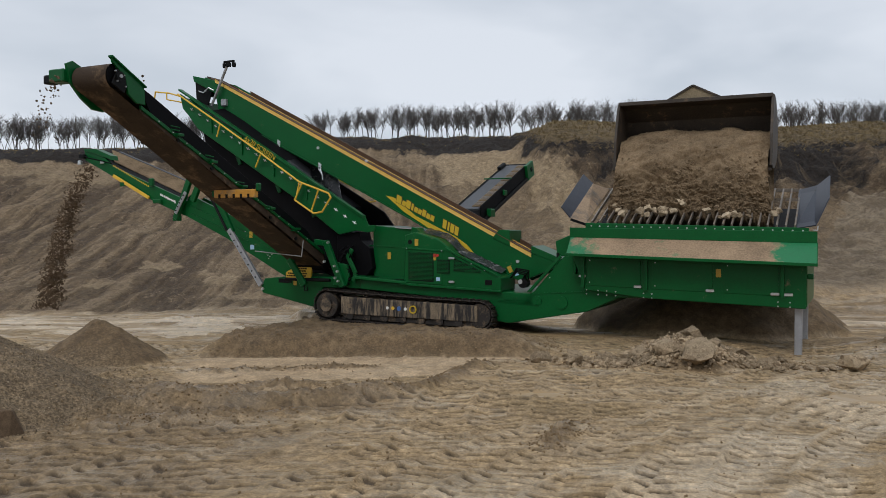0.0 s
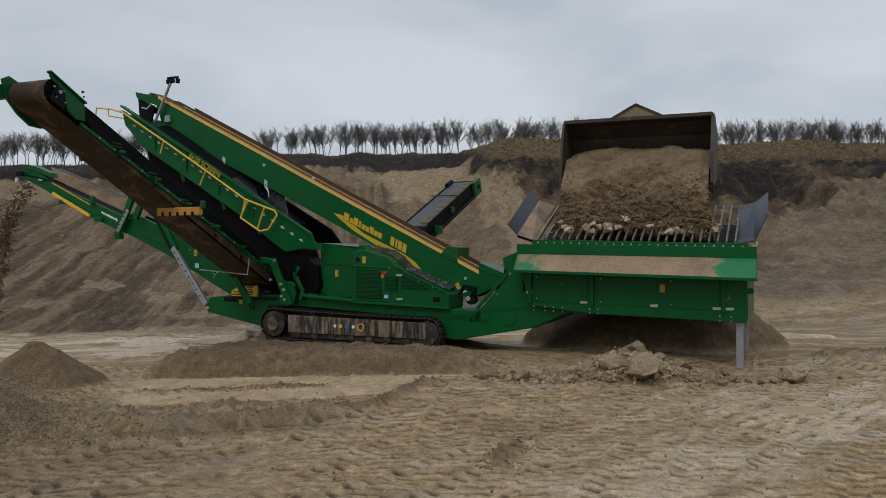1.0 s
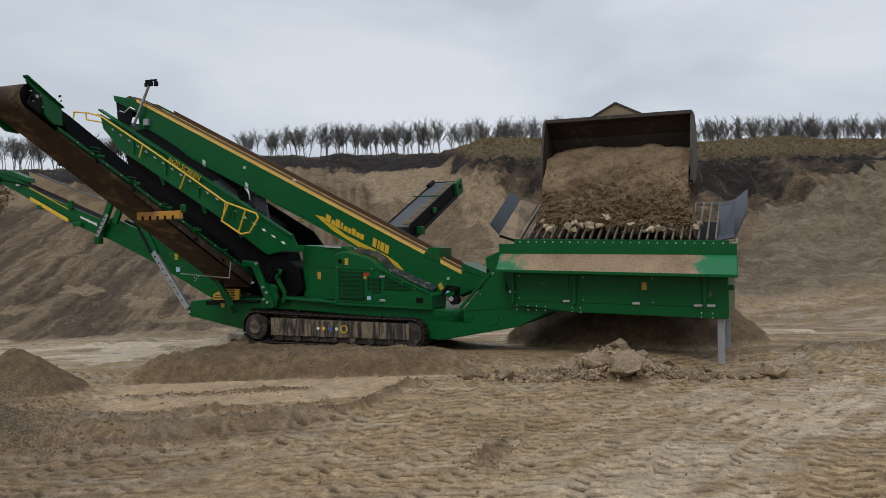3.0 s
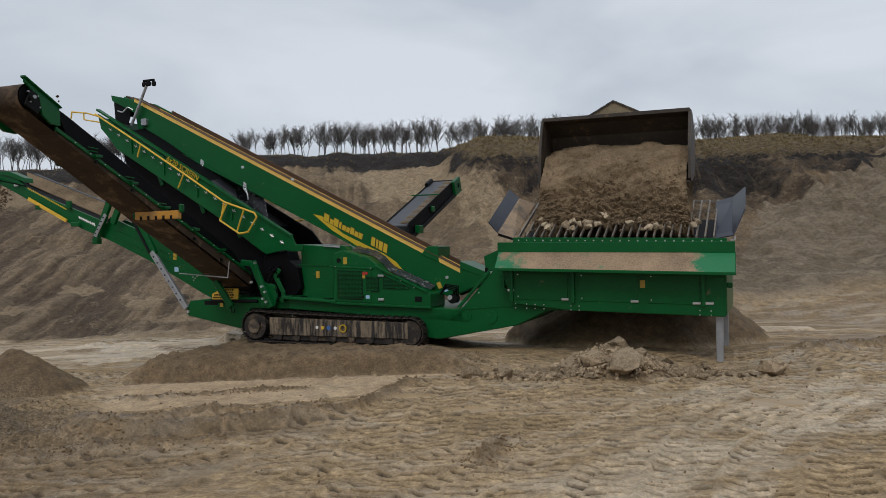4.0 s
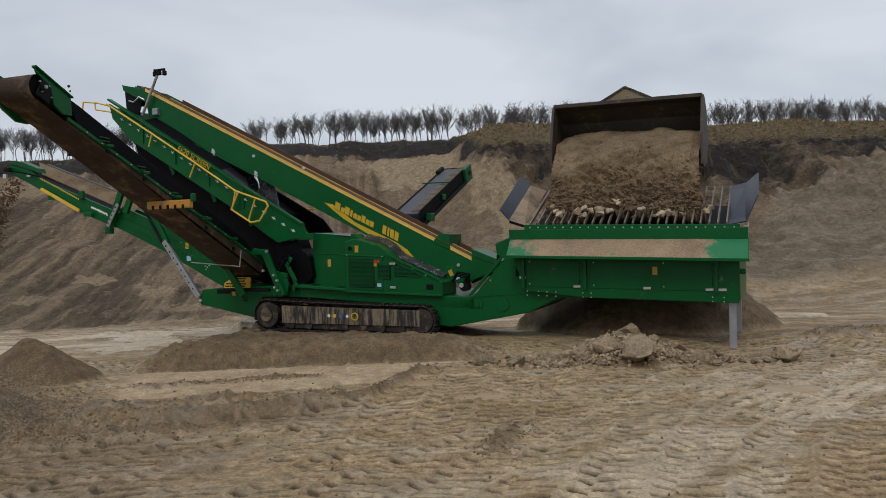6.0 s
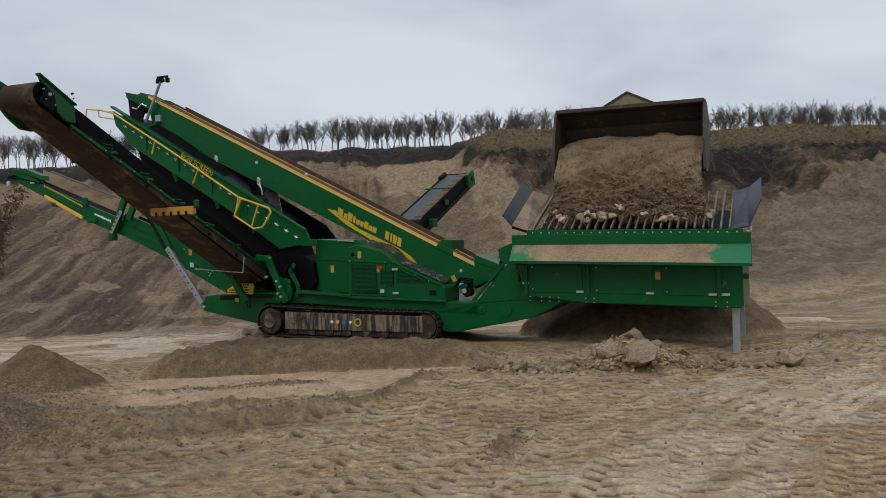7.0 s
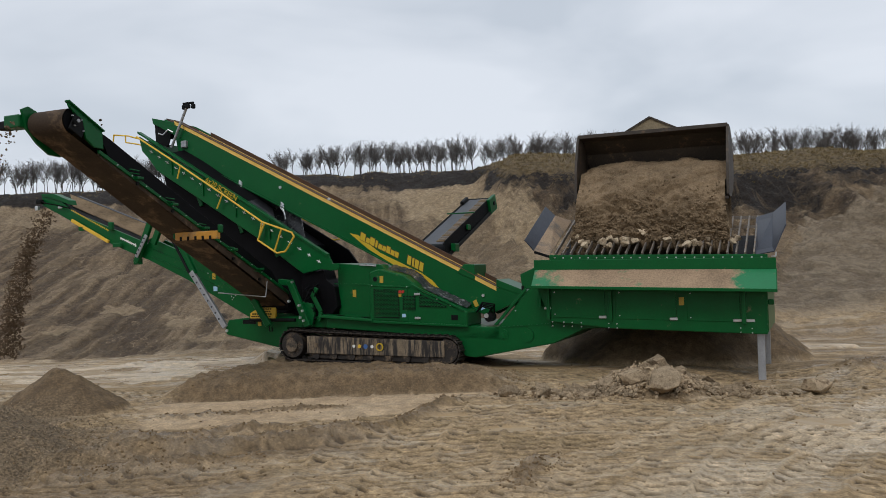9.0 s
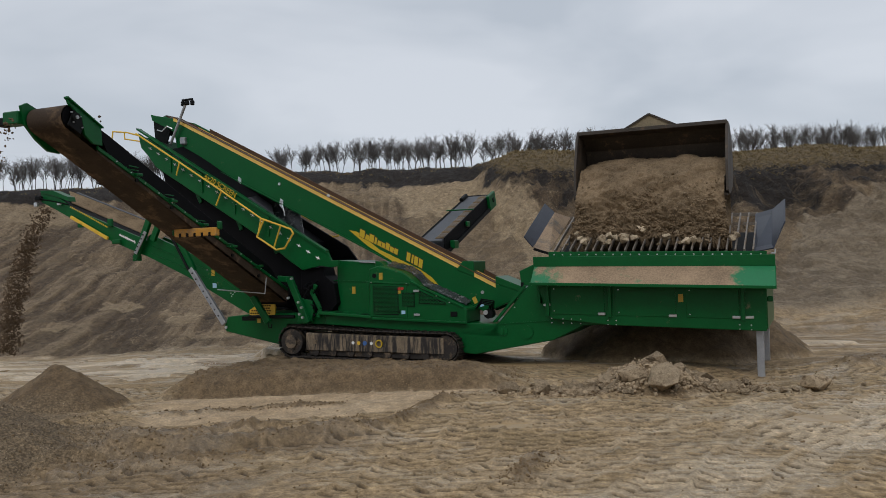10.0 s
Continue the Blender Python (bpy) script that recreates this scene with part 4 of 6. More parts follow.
# hopper
hopper = part("hopper_wall", slab([(-1.72, 1.62), (-6.03, 1.52), (-6.01, 0.72), (-3.15, 0.82), (-1.98, 0.95)], -0.22, -0.10, 0.012), GREEN, plant)
part("hopper_back_wall", slab([(-1.72, 2.1), (-6.03, 2.0), (-6.01, 0.8), (-1.98, 0.95)], -2.75, -2.65, 0.01), GREEN, plant)
part("hopper_end_wall", box((-6.0, -1.4, 1.38), (0.06, 2.5, 1.25), None, 0.01), GREEN, plant)
part("hopper_end_wall", box((-1.75, -1.4, 1.65), (0.06, 2.5, 0.8), None, 0.01), GREEN, plant)
part("feeder_belt", box((-3.9, -1.4, 1.0), (4.2, 1.4, 0.10), None, 0.02), RUBBER, plant)


def top_z(x):
    return on_line((-1.69, 2.18), (-6.17, 2.10), x)


part("hopper_rim", slab([(-1.67, 2.18), (-6.19, 2.10), (-6.19, 1.89), (-1.67, 1.98)], -0.16, -0.08, 0.008), GREEN, plant)
bm = bmesh.new()
cols = 60
strip = []
for k in range(cols + 1):
    f = k / cols
    a, c = Vector((-1.69 - 4.50 * f, -0.085, 1.985 - 0.092 * f)), Vector((-1.74 - 4.46 * f, 0.35, 1.66 - 0.13 * f))
    strip.append([bm.verts.new(a.lerp(c, j / 8)) for j in range(9)])
for s, t in zip(strip, strip[1:]):
    for j in range(8):
        bm.faces.new((s[j], s[j + 1], t[j + 1], t[j]))
SPILL = material("green_plate_under_sand", (0.006, 0.16, 0.055), 0.35, 0, 0.1, 1.5, 30, 0.05, (0.28, 0.195, 0.122), 0.62, 1.1)
tree_ = SPILL.node_tree
for node in list(tree_.nodes):
    if node.type == "TEX_NOISE" and abs(node.inputs["Scale"].default_value - 1.1) < 0.01:
        target = node.outputs["Fac"].links[0].to_socket
        parts_ = tree_.nodes.new("ShaderNodeSeparateXYZ")
        tree_.links.new(node.inputs["Vector"].links[0].from_socket, parts_.inputs["Vector"])
        reach = tree_.nodes.new("ShaderNodeMapRange")
        reach.interpolation_type = "SMOOTHSTEP"
        reach.inputs["From Min"].default_value, reach.inputs["From Max"].default_value = -5.95, -5.15
        reach.inputs["To Min"].default_value, reach.inputs["To Max"].default_value = -0.26, 0.07
        tree_.links.new(parts_.outputs["X"], reach.inputs["Value"])
        start_ = tree_.nodes.new("ShaderNodeMapRange")
        start_.inputs["From Min"].default_value, start_.inputs["From Max"].default_value = -1.72, -2.45
        start_.inputs["To Min"].default_value, start_.inputs["To Max"].default_value = -0.24, 0.02
        tree_.links.new(parts_.outputs["X"], start_.inputs["Value"])
        node.inputs["Scale"].default_value = 2.4
        total = node.outputs["Fac"]
        for extra in (reach, start_):
            plus = tree_.nodes.new("ShaderNodeMath")
            tree_.links.new(total, plus.inputs[0])
            tree_.links.new(extra.outputs["Result"], plus.inputs[1])
            total = plus.outputs[0]
        tree_.links.new(total, target)
lip = part("spill_lip", bm, SPILL, plant, "green spill plate covered with sand")
part("lip_edge", beam((-1.72, 0.35, 1.655), (-6.21, 0.35, 1.525), 0.02, 0.055, 0.004), GREEN, lip)
part("lip_end", quad_plate([(-6.185, -0.09, 1.90), (-6.20, 0.35, 1.54), (-6.20, 0.35, 1.50), (-6.185, -0.09, 1.55)], 0.015), GREEN, lip)
part("lip_end", quad_plate([(-1.70, -0.09, 1.98), (-1.73, 0.35, 1.66), (-1.73, 0.35, 1.62), (-1.70, -0.09, 1.62)], 0.015), GREEN, lip)

for x0, x1 in ((-2.02, -3.08), (-3.30, -4.42), (-4.62, -5.55)):
    za, zc = on_line((-1.72, 1.62), (-6.03, 1.52), x0) - 0.02, on_line((-1.72, 1.62), (-6.03, 1.52), x1) - 0.02
    ya, yc = on_line((-1.98, 1.04), (-6.0, 0.93), x0), on_line((-1.98, 1.04), (-6.0, 0.93), x1)
    hatch = part("hatch", slab([(x0, za), (x1, zc), (x1, yc), (x0, ya)], -0.105, -0.085, 0.005), GREEN, hopper)
    part("latch", box((x1 + 0.05, -0.075, yc + 0.03), (0.15, 0.02, 0.055), None, 0.01), CHROME, hatch, "oval zinc latch")
    bolts([(x0 - 0.06, za - 0.06), (x0 - 0.06, ya + 0.06)], -0.086, 0.012, hatch)
part("latch", box((-1.93, -0.085, 1.22), (0.14, 0.02, 0.05), None, 0.009), CHROME, hopper, "oval zinc latch")
part("latch", box((-5.72, -0.085, 0.97), (0.16, 0.02, 0.055), None, 0.01), CHROME, hopper, "oval zinc latch")
part("warning_label", box((-3.18, -0.09, 1.40), (0.06, 0.012, 0.14)), STICKER_Y, hopper)
part("warning_label", box((-4.52, -0.09, 1.33), (0.09, 0.012, 0.15)), STICKER_Y, hopper)
for x in (-3.19, -5.62, -1.95):
    part("rib", box((x, -0.07, on_line((-1.98, 1.30), (-6, 1.2), x)), (0.07, 0.07, 0.60), None, 0.008), GREEN, hopper)
for x in (-2.25, -2.42, -2.60, -2.02, -3.14, -3.30, -5.55, -5.75):
    zb = on_line((-1.98, 0.93), (-6.0, 0.80), x)
    bolts([(x, zb + 0.02), (x, zb - 0.06)], -0.1, 0.013, hopper)
part("coupling", box((-6.08, -0.2, 1.30), (0.10, 0.12, 0.10), None, 0.015), GREEN, hopper)

# support leg
leg = part("support_leg", beam((-5.88, -0.34, 0.85), (-5.88, -0.34, -0.22), 0.13, 0.11, 0.008, None, (0, 1, 0)), GALV, plant, "galvanised support leg")
part("foot_plate", box((-5.88, -0.34, -0.20), (0.26, 0.26, 0.03), None, 0.006), GALV, leg)
part("support_leg", beam((-5.88, -2.3, 0.85), (-5.88, -2.3, -0.25), 0.13, 0.11, 0.008, None, (0, 1, 0)), GALV, plant, "galvanised support leg")

# tipping grid
GRID_BACK = -2.75
grid = tagged(new("tipping_grid"), "")
grid.parent = plant


def grid_point(x, f):
    """A place on the grid's plane, f from its low front edge to its high back edge."""
    low = Vector((x, -0.17, on_line((-2.04, 2.28), (-5.80, 2.18), x)))
    high = Vector((x + on_line((-2.04, 0.26), (-5.80, 0.06), x), GRID_BACK, on_line((-1.90, 3.05), (-5.70, 2.95), x)))
    return low.lerp(high, f)


front = part("front_beam", beam(grid_point(-1.98, 0) + Vector((0, 0, -0.06)), grid_point(-6.05, 0) + Vector((0, 0, -0.06)), 0.08, 0.10, 0.008), GREEN, grid)
bolts([(x, on_line((-1.98, 2.215), (-6.05, 2.11), x)) for x in np.linspace(-2.1, -5.95, 24)], -0.135, 0.016, grid)
part("back_beam", beam(grid_point(-1.98, 1), grid_point(-5.95, 1), 0.07, 0.07, 0.006), GRID_STEEL, grid)
part("cross_bar", beam(grid_point(-1.98, 0.86) + Vector((0, 0, -0.10)), grid_point(-5.95, 0.86) + Vector((0, 0, -0.10)), 0.05, 0.06), GRID_STEEL, grid)
for k in range(25):
    x = -2.10 - k * 3.72 / 24
    part("grid_bar", beam(grid_point(x, -0.005), grid_point(x + 0.0, 1.01), 0.03, 0.075, 0.004), GRID_STEEL, grid)
    part("bar_seat", box(grid_point(x, 0.0) + Vector((0, 0.0, -0.035)), (0.07, 0.07, 0.06), None, 0.008), GREEN, grid)
part("apron", quad_plate([grid_point(-2.0, 0.02) - Vector((0, 0, 0.32)), grid_point(-5.95, 0.02) - Vector((0, 0, 0.32)), grid_point(-5.95, 1) - Vector((0, 0, 0.40)), grid_point(-2.0, 1) - Vector((0, 0, 0.40))], 0.02), RUBBER, grid)
# flared side plates of the grid
wing = part("side_plate", quad_plate([(-1.97, -0.2, 2.26), (-1.65, -0.2, 2.38), (-1.54, -2.2, 3.17), (-1.76, -2.75, 3.06)], 0.02), WING_SANDY, grid, "sand-dusted steel side plate")
part("plate_fold", quad_plate([(-1.65, -0.2, 2.38), (-1.46, -0.2, 2.60), (-1.32, -2.2, 3.38), (-1.54, -2.2, 3.17)], 0.02), WING, wing, "blue-grey steel fold")
part("plate_rib", beam((-1.97, -0.18, 2.24), (-1.66, -0.18, 2.34), 0.03, 0.05), DARK, wing)
wing = part("side_plate", quad_plate([(-5.82, -0.15, 2.14), (-6.17, -0.12, 2.20), (-6.11, -2.0, 2.99), (-5.74, -2.6, 2.93)], 0.02), WING, grid, "blue-grey steel side plate")
part("plate_fold", quad_plate([(-6.17, -0.12, 2.20), (-6.37, -0.5, 2.69), (-6.35, -1.6, 3.16), (-6.11, -2.0, 2.99)], 0.02), WING, wing)
part("hook", pipe([(-6.12, -0.10, 2.12), (-6.19, -0.06, 2.12), (-6.20, -0.06, 2.20)], 0.012), CHROME, wing)

# main conveyor from the hopper up over the screen
main = part("main_conveyor_wall", slab([(8.70, 6.13), (8.66, 5.98), (7.95, 5.62), (7.85, 5.15), (3.60, 3.02), (-0.36, 1.02), (-1.18, 1.36), (-1.18, 1.56), (-0.62, 1.62), (7.9, 5.94)], -0.88, -0.80, 0.01), GREEN, plant)
part("main_conveyor_wall", slab([(8.70, 6.13), (8.66, 5.98), (7.95, 5.62), (7.85, 5.15), (3.60, 3.02), (-0.36, 1.02), (-1.18, 1.36), (-1.18, 1.56), (-0.62, 1.62), (7.9, 5.94)], -1.56, -1.50, 0.01), GREEN, plant)
fold = lambda x, dz: on_line((8.02, 5.93), (0.35, 2.03), x) + dz
part("stripe", slab([(7.95, fold(7.95, 0.10)), (-0.60, fold(-0.6, 0.10)), (-0.60, fold(-0.6, 0.005)), (7.95, fold(7.95, 0.005))], -0.80, -0.785), CREAM, main, "yellow painted stripe")
part("top_flange", slab([(7.95, fold(7.95, 0.115)), (-0.60, fold(-0.6, 0.115)), (-0.60, fold(-0.6, 0.10)), (7.95, fold(7.95, 0.10))], -0.92, -0.77), BELT_EDGE, main)
part("wall_flange", slab([(7.6, 5.03), (3.60, 3.03), (-0.20, 1.11), (-0.20, 1.14), (3.6, 3.06), (7.6, 5.06)], -0.80, -0.76), GREEN, main)
part("conveyor_belt", slab([(8.3, fold(8.3, 0.03)), (-0.6, fold(-0.6, 0.03)), (-0.6, fold(-0.6, -0.01)), (8.3, fold(8.3, -0.01))], -1.48, -0.90), BELT_DIRTY, plant)
part("belt_skirt", slab([(7.6, fold(7.6, 0.145)), (-0.55, fold(-0.55, 0.145)), (-0.55, fold(-0.55, 0.02)), (7.6, fold(7.6, 0.02))], -0.98, -0.95), BELT_EDGE, plant)
part("skirt_strip", slab([(7.3, fold(7.3, 0.138)), (-0.55, fold(-0.55, 0.138)), (-0.55, fold(-0.55, 0.124)), (7.3, fold(7.3, 0.124))], -0.95, -0.94), CREAM, plant, "thin yellow edge strip")
part("belt_skirt", slab([(7.3, fold(7.3, 0.155)), (-0.55, fold(-0.55, 0.155)), (-0.55, fold(-0.55, 0.02)), (7.3, fold(7.3, 0.02))], -1.42, -1.39), BELT_EDGE, plant)
part("head_cover", slab([(8.35, 6.02), (7.35, 5.57), (7.35, 5.62), (8.33, 6.08)], -1.55, -0.86, 0.01), GREEN, plant)
part("head_roller", tube((8.42, -1.5, 5.80), (8.42, -0.9, 5.80), 0.18, 20), RUBBER, plant)
part("head_guard", slab([(8.66, 6.0), (8.62, 5.50), (8.25, 5.35), (8.1, 5.75)], -0.9, -0.86), DARK, plant)
part("head_hose", pipe([(8.5, -0.82, 5.72), (8.3, -0.76, 5.66), (8.15, -0.78, 5.78), (8.0, -0.8, 5.70)], 0.018), CHROME, plant)
part("gearbox", box((7.62, -0.76, 5.36), (0.16, 0.12, 0.18), None, 0.02), GALV, plant)
part("return_roller_cover", slab([(0.30, 1.96), (0.13, 2.14), (-0.11, 2.13), (-0.13, 1.78)], -1.5, -0.78, 0.01), GREEN, plant)
part("tail_cover", slab([(-0.60, 1.80), (-1.30, 1.52), (-1.30, 1.40), (-0.6, 1.64)], -1.6, -0.79, 0.01), GREEN, plant)
for x, z in ((3.46, 3.74), (-0.30, 1.46), (4.8, 4.10)):
    part("wall_cap", tube((x, -0.80, z), (x, -0.77, z), 0.035, 10), CHROME, main)
part("warning_label", box((-0.12, -0.792, 1.29), (0.09, 0.012, 0.14), Matrix.Rotation(radians(25), 3, "Y")), STICKER_Y, main)
part("info_label", box((-0.27, -0.792, 1.20), (0.09, 0.012, 0.09), Matrix.Rotation(radians(25), 3, "Y")), STICKER_B, main)
for x in (5.95, 4.75):
    z = on_line((7.85, 5.15), (3.60, 3.02), x)
    part("chain_bracket", slab([(x - 0.05, z + 0.10), (x + 0.03, z + 0.16), (x + 0.05, z), (x - 0.05, z - 0.12)], -0.80, -0.76, 0.006), CHROME, main)
    part("chain", pipe([(x - 0.02, -0.77, z), (x - 0.09, -0.75, z - 0.16), (x - 0.10, -0.75, z - 0.27)], 0.016), CHROME, main)

# swoosh and bars that stand for the maker's name
slope_main = math.atan2(5.79 - 1.68, 7.86 + 0.38)


def wall_point(along, drop):
    """A place on the main wall: metres down the slope from its head end, and down from the stripe."""
    x = 7.9 - (5.5 + (along - 5.5) * 0.82) * math.cos(slope_main)
    return (x, fold(x, -drop))


swoosh = part("swoosh", slab([wall_point(5.55, 0.42), wall_point(5.85, 0.36), wall_point(6.6, 0.50), wall_point(8.0, 0.46), wall_point(8.35, 0.50), wall_point(8.62, 0.62), wall_point(8.3, 0.60), wall_point(7.2, 0.62), wall_point(6.2, 0.56)], -0.80, -0.793), GOLD, main, "yellow painted swoosh")
lx = [5.92, 6.12, 6.26, 6.44, 6.54, 6.68, 6.82, 6.96, 7.10]
lw = [0.17, 0.12, 0.15, 0.07, 0.12, 0.11, 0.12, 0.12, 0.12]
lh = [0.18, 0.12, 0.18, 0.16, 0.12, 0.12, 0.16, 0.12, 0.13]
for x, w, h in zip(lx, lw, lh):
    for mat, grow, y in ((SHADOW_BROWN, 0.012, -0.792), (GOLD, 0.0, -0.788)):
        part("logo_bar", slab([wall_point(x - grow, 0.43 + grow - 0.02 * (x - 6)), wall_point(x + 0.04 - grow, 0.43 - h - grow - 0.02 * (x - 6)), wall_point(x + 0.04 + w + grow, 0.43 - h - grow - 0.02 * (x - 6)), wall_point(x + w + grow, 0.43 + grow - 0.02 * (x - 6))], y - 0.004, y), mat, swoosh)
for x in (7.52, 7.68, 7.77, 7.92):
    w = 0.12 if x != 7.68 else 0.06
    for mat, grow, y in ((SHADOW_BROWN, 0.012, -0.792), (GOLD, 0.0, -0.788)):
        part("logo_bar", slab([wall_point(x - grow, 0.42 + grow), wall_point(x + 0.04 - grow, 0.22 - grow), wall_point(x + 0.04 + w + grow, 0.22 - grow), wall_point(x + w + grow, 0.42 + grow)], y - 0.004, y), mat, swoosh)
part("bare_strip", slab([wall_point(6.9, 0.72), wall_point(6.9, 0.66), wall_point(7.9, 0.67), wall_point(7.9, 0.73)], -0.84, -0.795), CHROME, main, "scuffed bare strip")

# work light on its mast
mast = part("light_mast", tube((7.98, -0.70, 5.30), (7.42, -0.66, 6.30), 0.035, 10), GALV, plant, "galvanised light mast")
part("cross_arm", box((7.38, -0.66, 6.36), (0.34, 0.05, 0.05), None, 0.008), DARK, mast)
for dx in (-0.15, 0.14):
    part("work_light", box((7.38 + dx, -0.66, 6.27), (0.09, 0.10, 0.12), None, 0.02), DARK, mast)
part("camera_box", box((7.40, -0.66, 6.28), (0.12, 0.09, 0.10), None, 0.015), DARK, mast)

# screen box under the main conveyor, with its walkway rail
SCR_A, SCR_B = (8.66, 5.66), (3.25, 2.42)
sz = lambda x, d: on_line(SCR_A, SCR_B, x) + d
screen = part("screen_side", slab([(8.72, 5.60), (8.62, 5.22), (8.42, 5.02), (8.15, sz(8.15, -0.66)), (5.2, sz(5.2, -0.68)), (4.24, 2.23), (3.93, 2.03), (3.46, 2.12), (3.20, 2.08), (2.98, 2.10), (2.98, 2.24), (3.16, 2.24), (3.25, 2.42)], -0.42, -0.35, 0.01), GREEN, plant)
part("screen_side", slab([(8.72, 5.50), (8.62, 5.12), (8.15, 4.60), (4.3, 2.2), (3.66, 2.05), (3.66, 2.24), (3.94, 2.59), (5.17, 3.30)], -2.5, -2.43, 0.01), RUBBER, plant, "black rubber-lined far screen side")
part("screen_flange", slab([(8.72, sz(8.72, 0.03)), (3.27, sz(3.27, 0.03)), (3.27, sz(3.27, -0.02)), (8.72, sz(8.72, -0.02))], -0.46, -0.30, 0.006), GREEN, screen)
part("screen_end", slab([(8.66, 5.5), (8.60, 5.2), (8.55, 5.2), (8.6, 5.5)], -2.43, -0.42), GREEN, screen)
part("screen_deck", slab([(8.5, sz(8.5, -0.3)), (4.6, sz(4.6, -0.5)), (4.6, sz(4.6, -0.6)), (8.5, sz(8.5, -0.4))], -2.43, -0.42), RUBBER, plant)
# black rubber covers between the screen and the main conveyor
for k, (x0, x1) in enumerate(((7.8, 6.55), (6.6, 5.55))):
    bm = bmesh.new()
    rows_ = []
    for i in range(9):
        f = i / 8
        x = x0 + (x1 - x0) * f
        rows_.append([bm.verts.new((x - 0.06 * j, -0.45 - 0.16 * j, sz(x, -0.02) + j * 0.045 + 0.03 * math.sin(math.pi * f))) for j in range(6)])
    for s, t in zip(rows_, rows_[1:]):
        for j in range(5):
            bm.faces.new((s[j], s[j + 1], t[j + 1], t[j]))
    part("rubber_cover", bm, RUBBER, plant, "black rubber dust cover", True)
# dark slab added to fill the inside of the screen box
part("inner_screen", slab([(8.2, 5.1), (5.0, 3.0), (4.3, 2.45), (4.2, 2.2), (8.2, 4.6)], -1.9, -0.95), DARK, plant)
# added grey plate stands in for light on the far wall's inner face
part("rubber_flap", quad_plate([(5.55, -1.5, 3.78), (4.71, -1.5, 3.46), (4.50, -1.35, 2.86), (5.30, -1.35, 3.10)], 0.02), SHEET, plant, "grey plate standing in for the lit inner face of the screen wall")
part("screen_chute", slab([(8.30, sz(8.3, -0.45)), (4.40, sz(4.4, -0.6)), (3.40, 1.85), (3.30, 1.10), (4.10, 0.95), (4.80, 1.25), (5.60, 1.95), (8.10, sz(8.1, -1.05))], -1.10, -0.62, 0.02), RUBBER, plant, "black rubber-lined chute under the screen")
# dark slab added below the screen, closing the view through
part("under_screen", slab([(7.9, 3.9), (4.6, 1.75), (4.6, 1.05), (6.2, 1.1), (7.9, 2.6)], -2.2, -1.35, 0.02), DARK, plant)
for x in (7.2, 6.0, 5.0):
    part("chute_brace", beam((x, -0.60, sz(x, -0.52)), (x - 0.22, -0.60, sz(x, -1.02)), 0.05, 0.10, 0.006), GREEN, plant)
rail = part("handrail", pipe([(8.66, -0.22, 5.57), (7.28, -0.2, 4.74), (6.04, -0.2, 3.97), (4.93, -0.2, 3.26), (4.12, -0.2, 2.98), (4.06, -0.2, 2.88), (4.30, -0.2, 2.55), (4.53, -0.2, 2.52), (5.06, -0.2, 2.84), (4.86, -0.2, 3.22)], 0.022), YELLOW, plant, "yellow walkway handrail")
for p, q in (((7.28, 4.74), (7.42, 4.44)), ((6.04, 3.97), (6.24, 3.64)), ((4.40, 3.06), (4.62, 2.58)), ((4.93, 3.26), (5.06, 2.86))):
    part("rail_post", tube((p[0], -0.2, p[1]), (q[0], -0.24, q[1]), 0.02, 8), YELLOW, rail)
part("far_rail", pipe([(9.3, -1.6, 5.50), (9.85, -1.6, 5.79), (10.26, -1.6, 5.91), (10.77, -1.6, 5.98), (10.80, -1.6, 5.80)], 0.02), YELLOW, plant, "yellow walkway handrail")
part("far_rail", pipe([(9.4, -1.6, 5.50), (9.9, -1.6, 5.65), (10.35, -1.6, 5.74), (10.36, -1.6, 5.93)], 0.018), YELLOW, plant)
part("far_rail", pipe([(5.5, -2.5, 3.52), (4.25, -2.5, 2.97), (4.22, -2.5, 2.87), (4.4, -2.5, 2.85), (5.4, -2.5, 3.28)], 0.02), YELLOW, plant)
for x in np.linspace(8.3, 3.5, 20):
    z = sz(x, -0.27)
    bm = tube((x + 0.05, -0.33, z + 0.028), (x - 0.05, -0.33, z - 0.028), 0.008, 6)
    tube((x - 0.02, -0.335, z + 0.035), (x + 0.02, -0.335, z - 0.03), 0.008, 6, bm)
    part("tension_bolt", bm, CHROME, screen)
for k in range(4):
    x = 7.7 - 0.95 * k
    z = sz(x, -0.36)
    part("screen_rib", slab([(x, z + 0.3), (x - 0.05, z + 0.27), (x - 0.05, z - 0.18), (x, z - 0.15)], -0.35, -0.31, 0.004), GREEN, screen)
me = lettering("6x20 SCREEN", 0.18)
me.materials.append(GOLD)
text = new("screen_lettering", me)
text.parent = screen
direction = Vector((SCR_B[0] - SCR_A[0], 0, SCR_B[1] - SCR_A[1])).normalized()
up_dir = Vector((0, 1, 0)).cross(direction).normalized()
text.matrix_local = Matrix.Translation((6.62, -0.290, sz(6.62, -0.11))) @ Matrix((direction, up_dir, Vector((0, 1, 0)))).transposed().to_4x4()
tagged(text, "yellow painted lettering")

GREY_SKIRT = material("grey_rubber_skirt", (0.075, 0.08, 0.09), 0.6, 0, 0.25, 3, 40, 0.1)
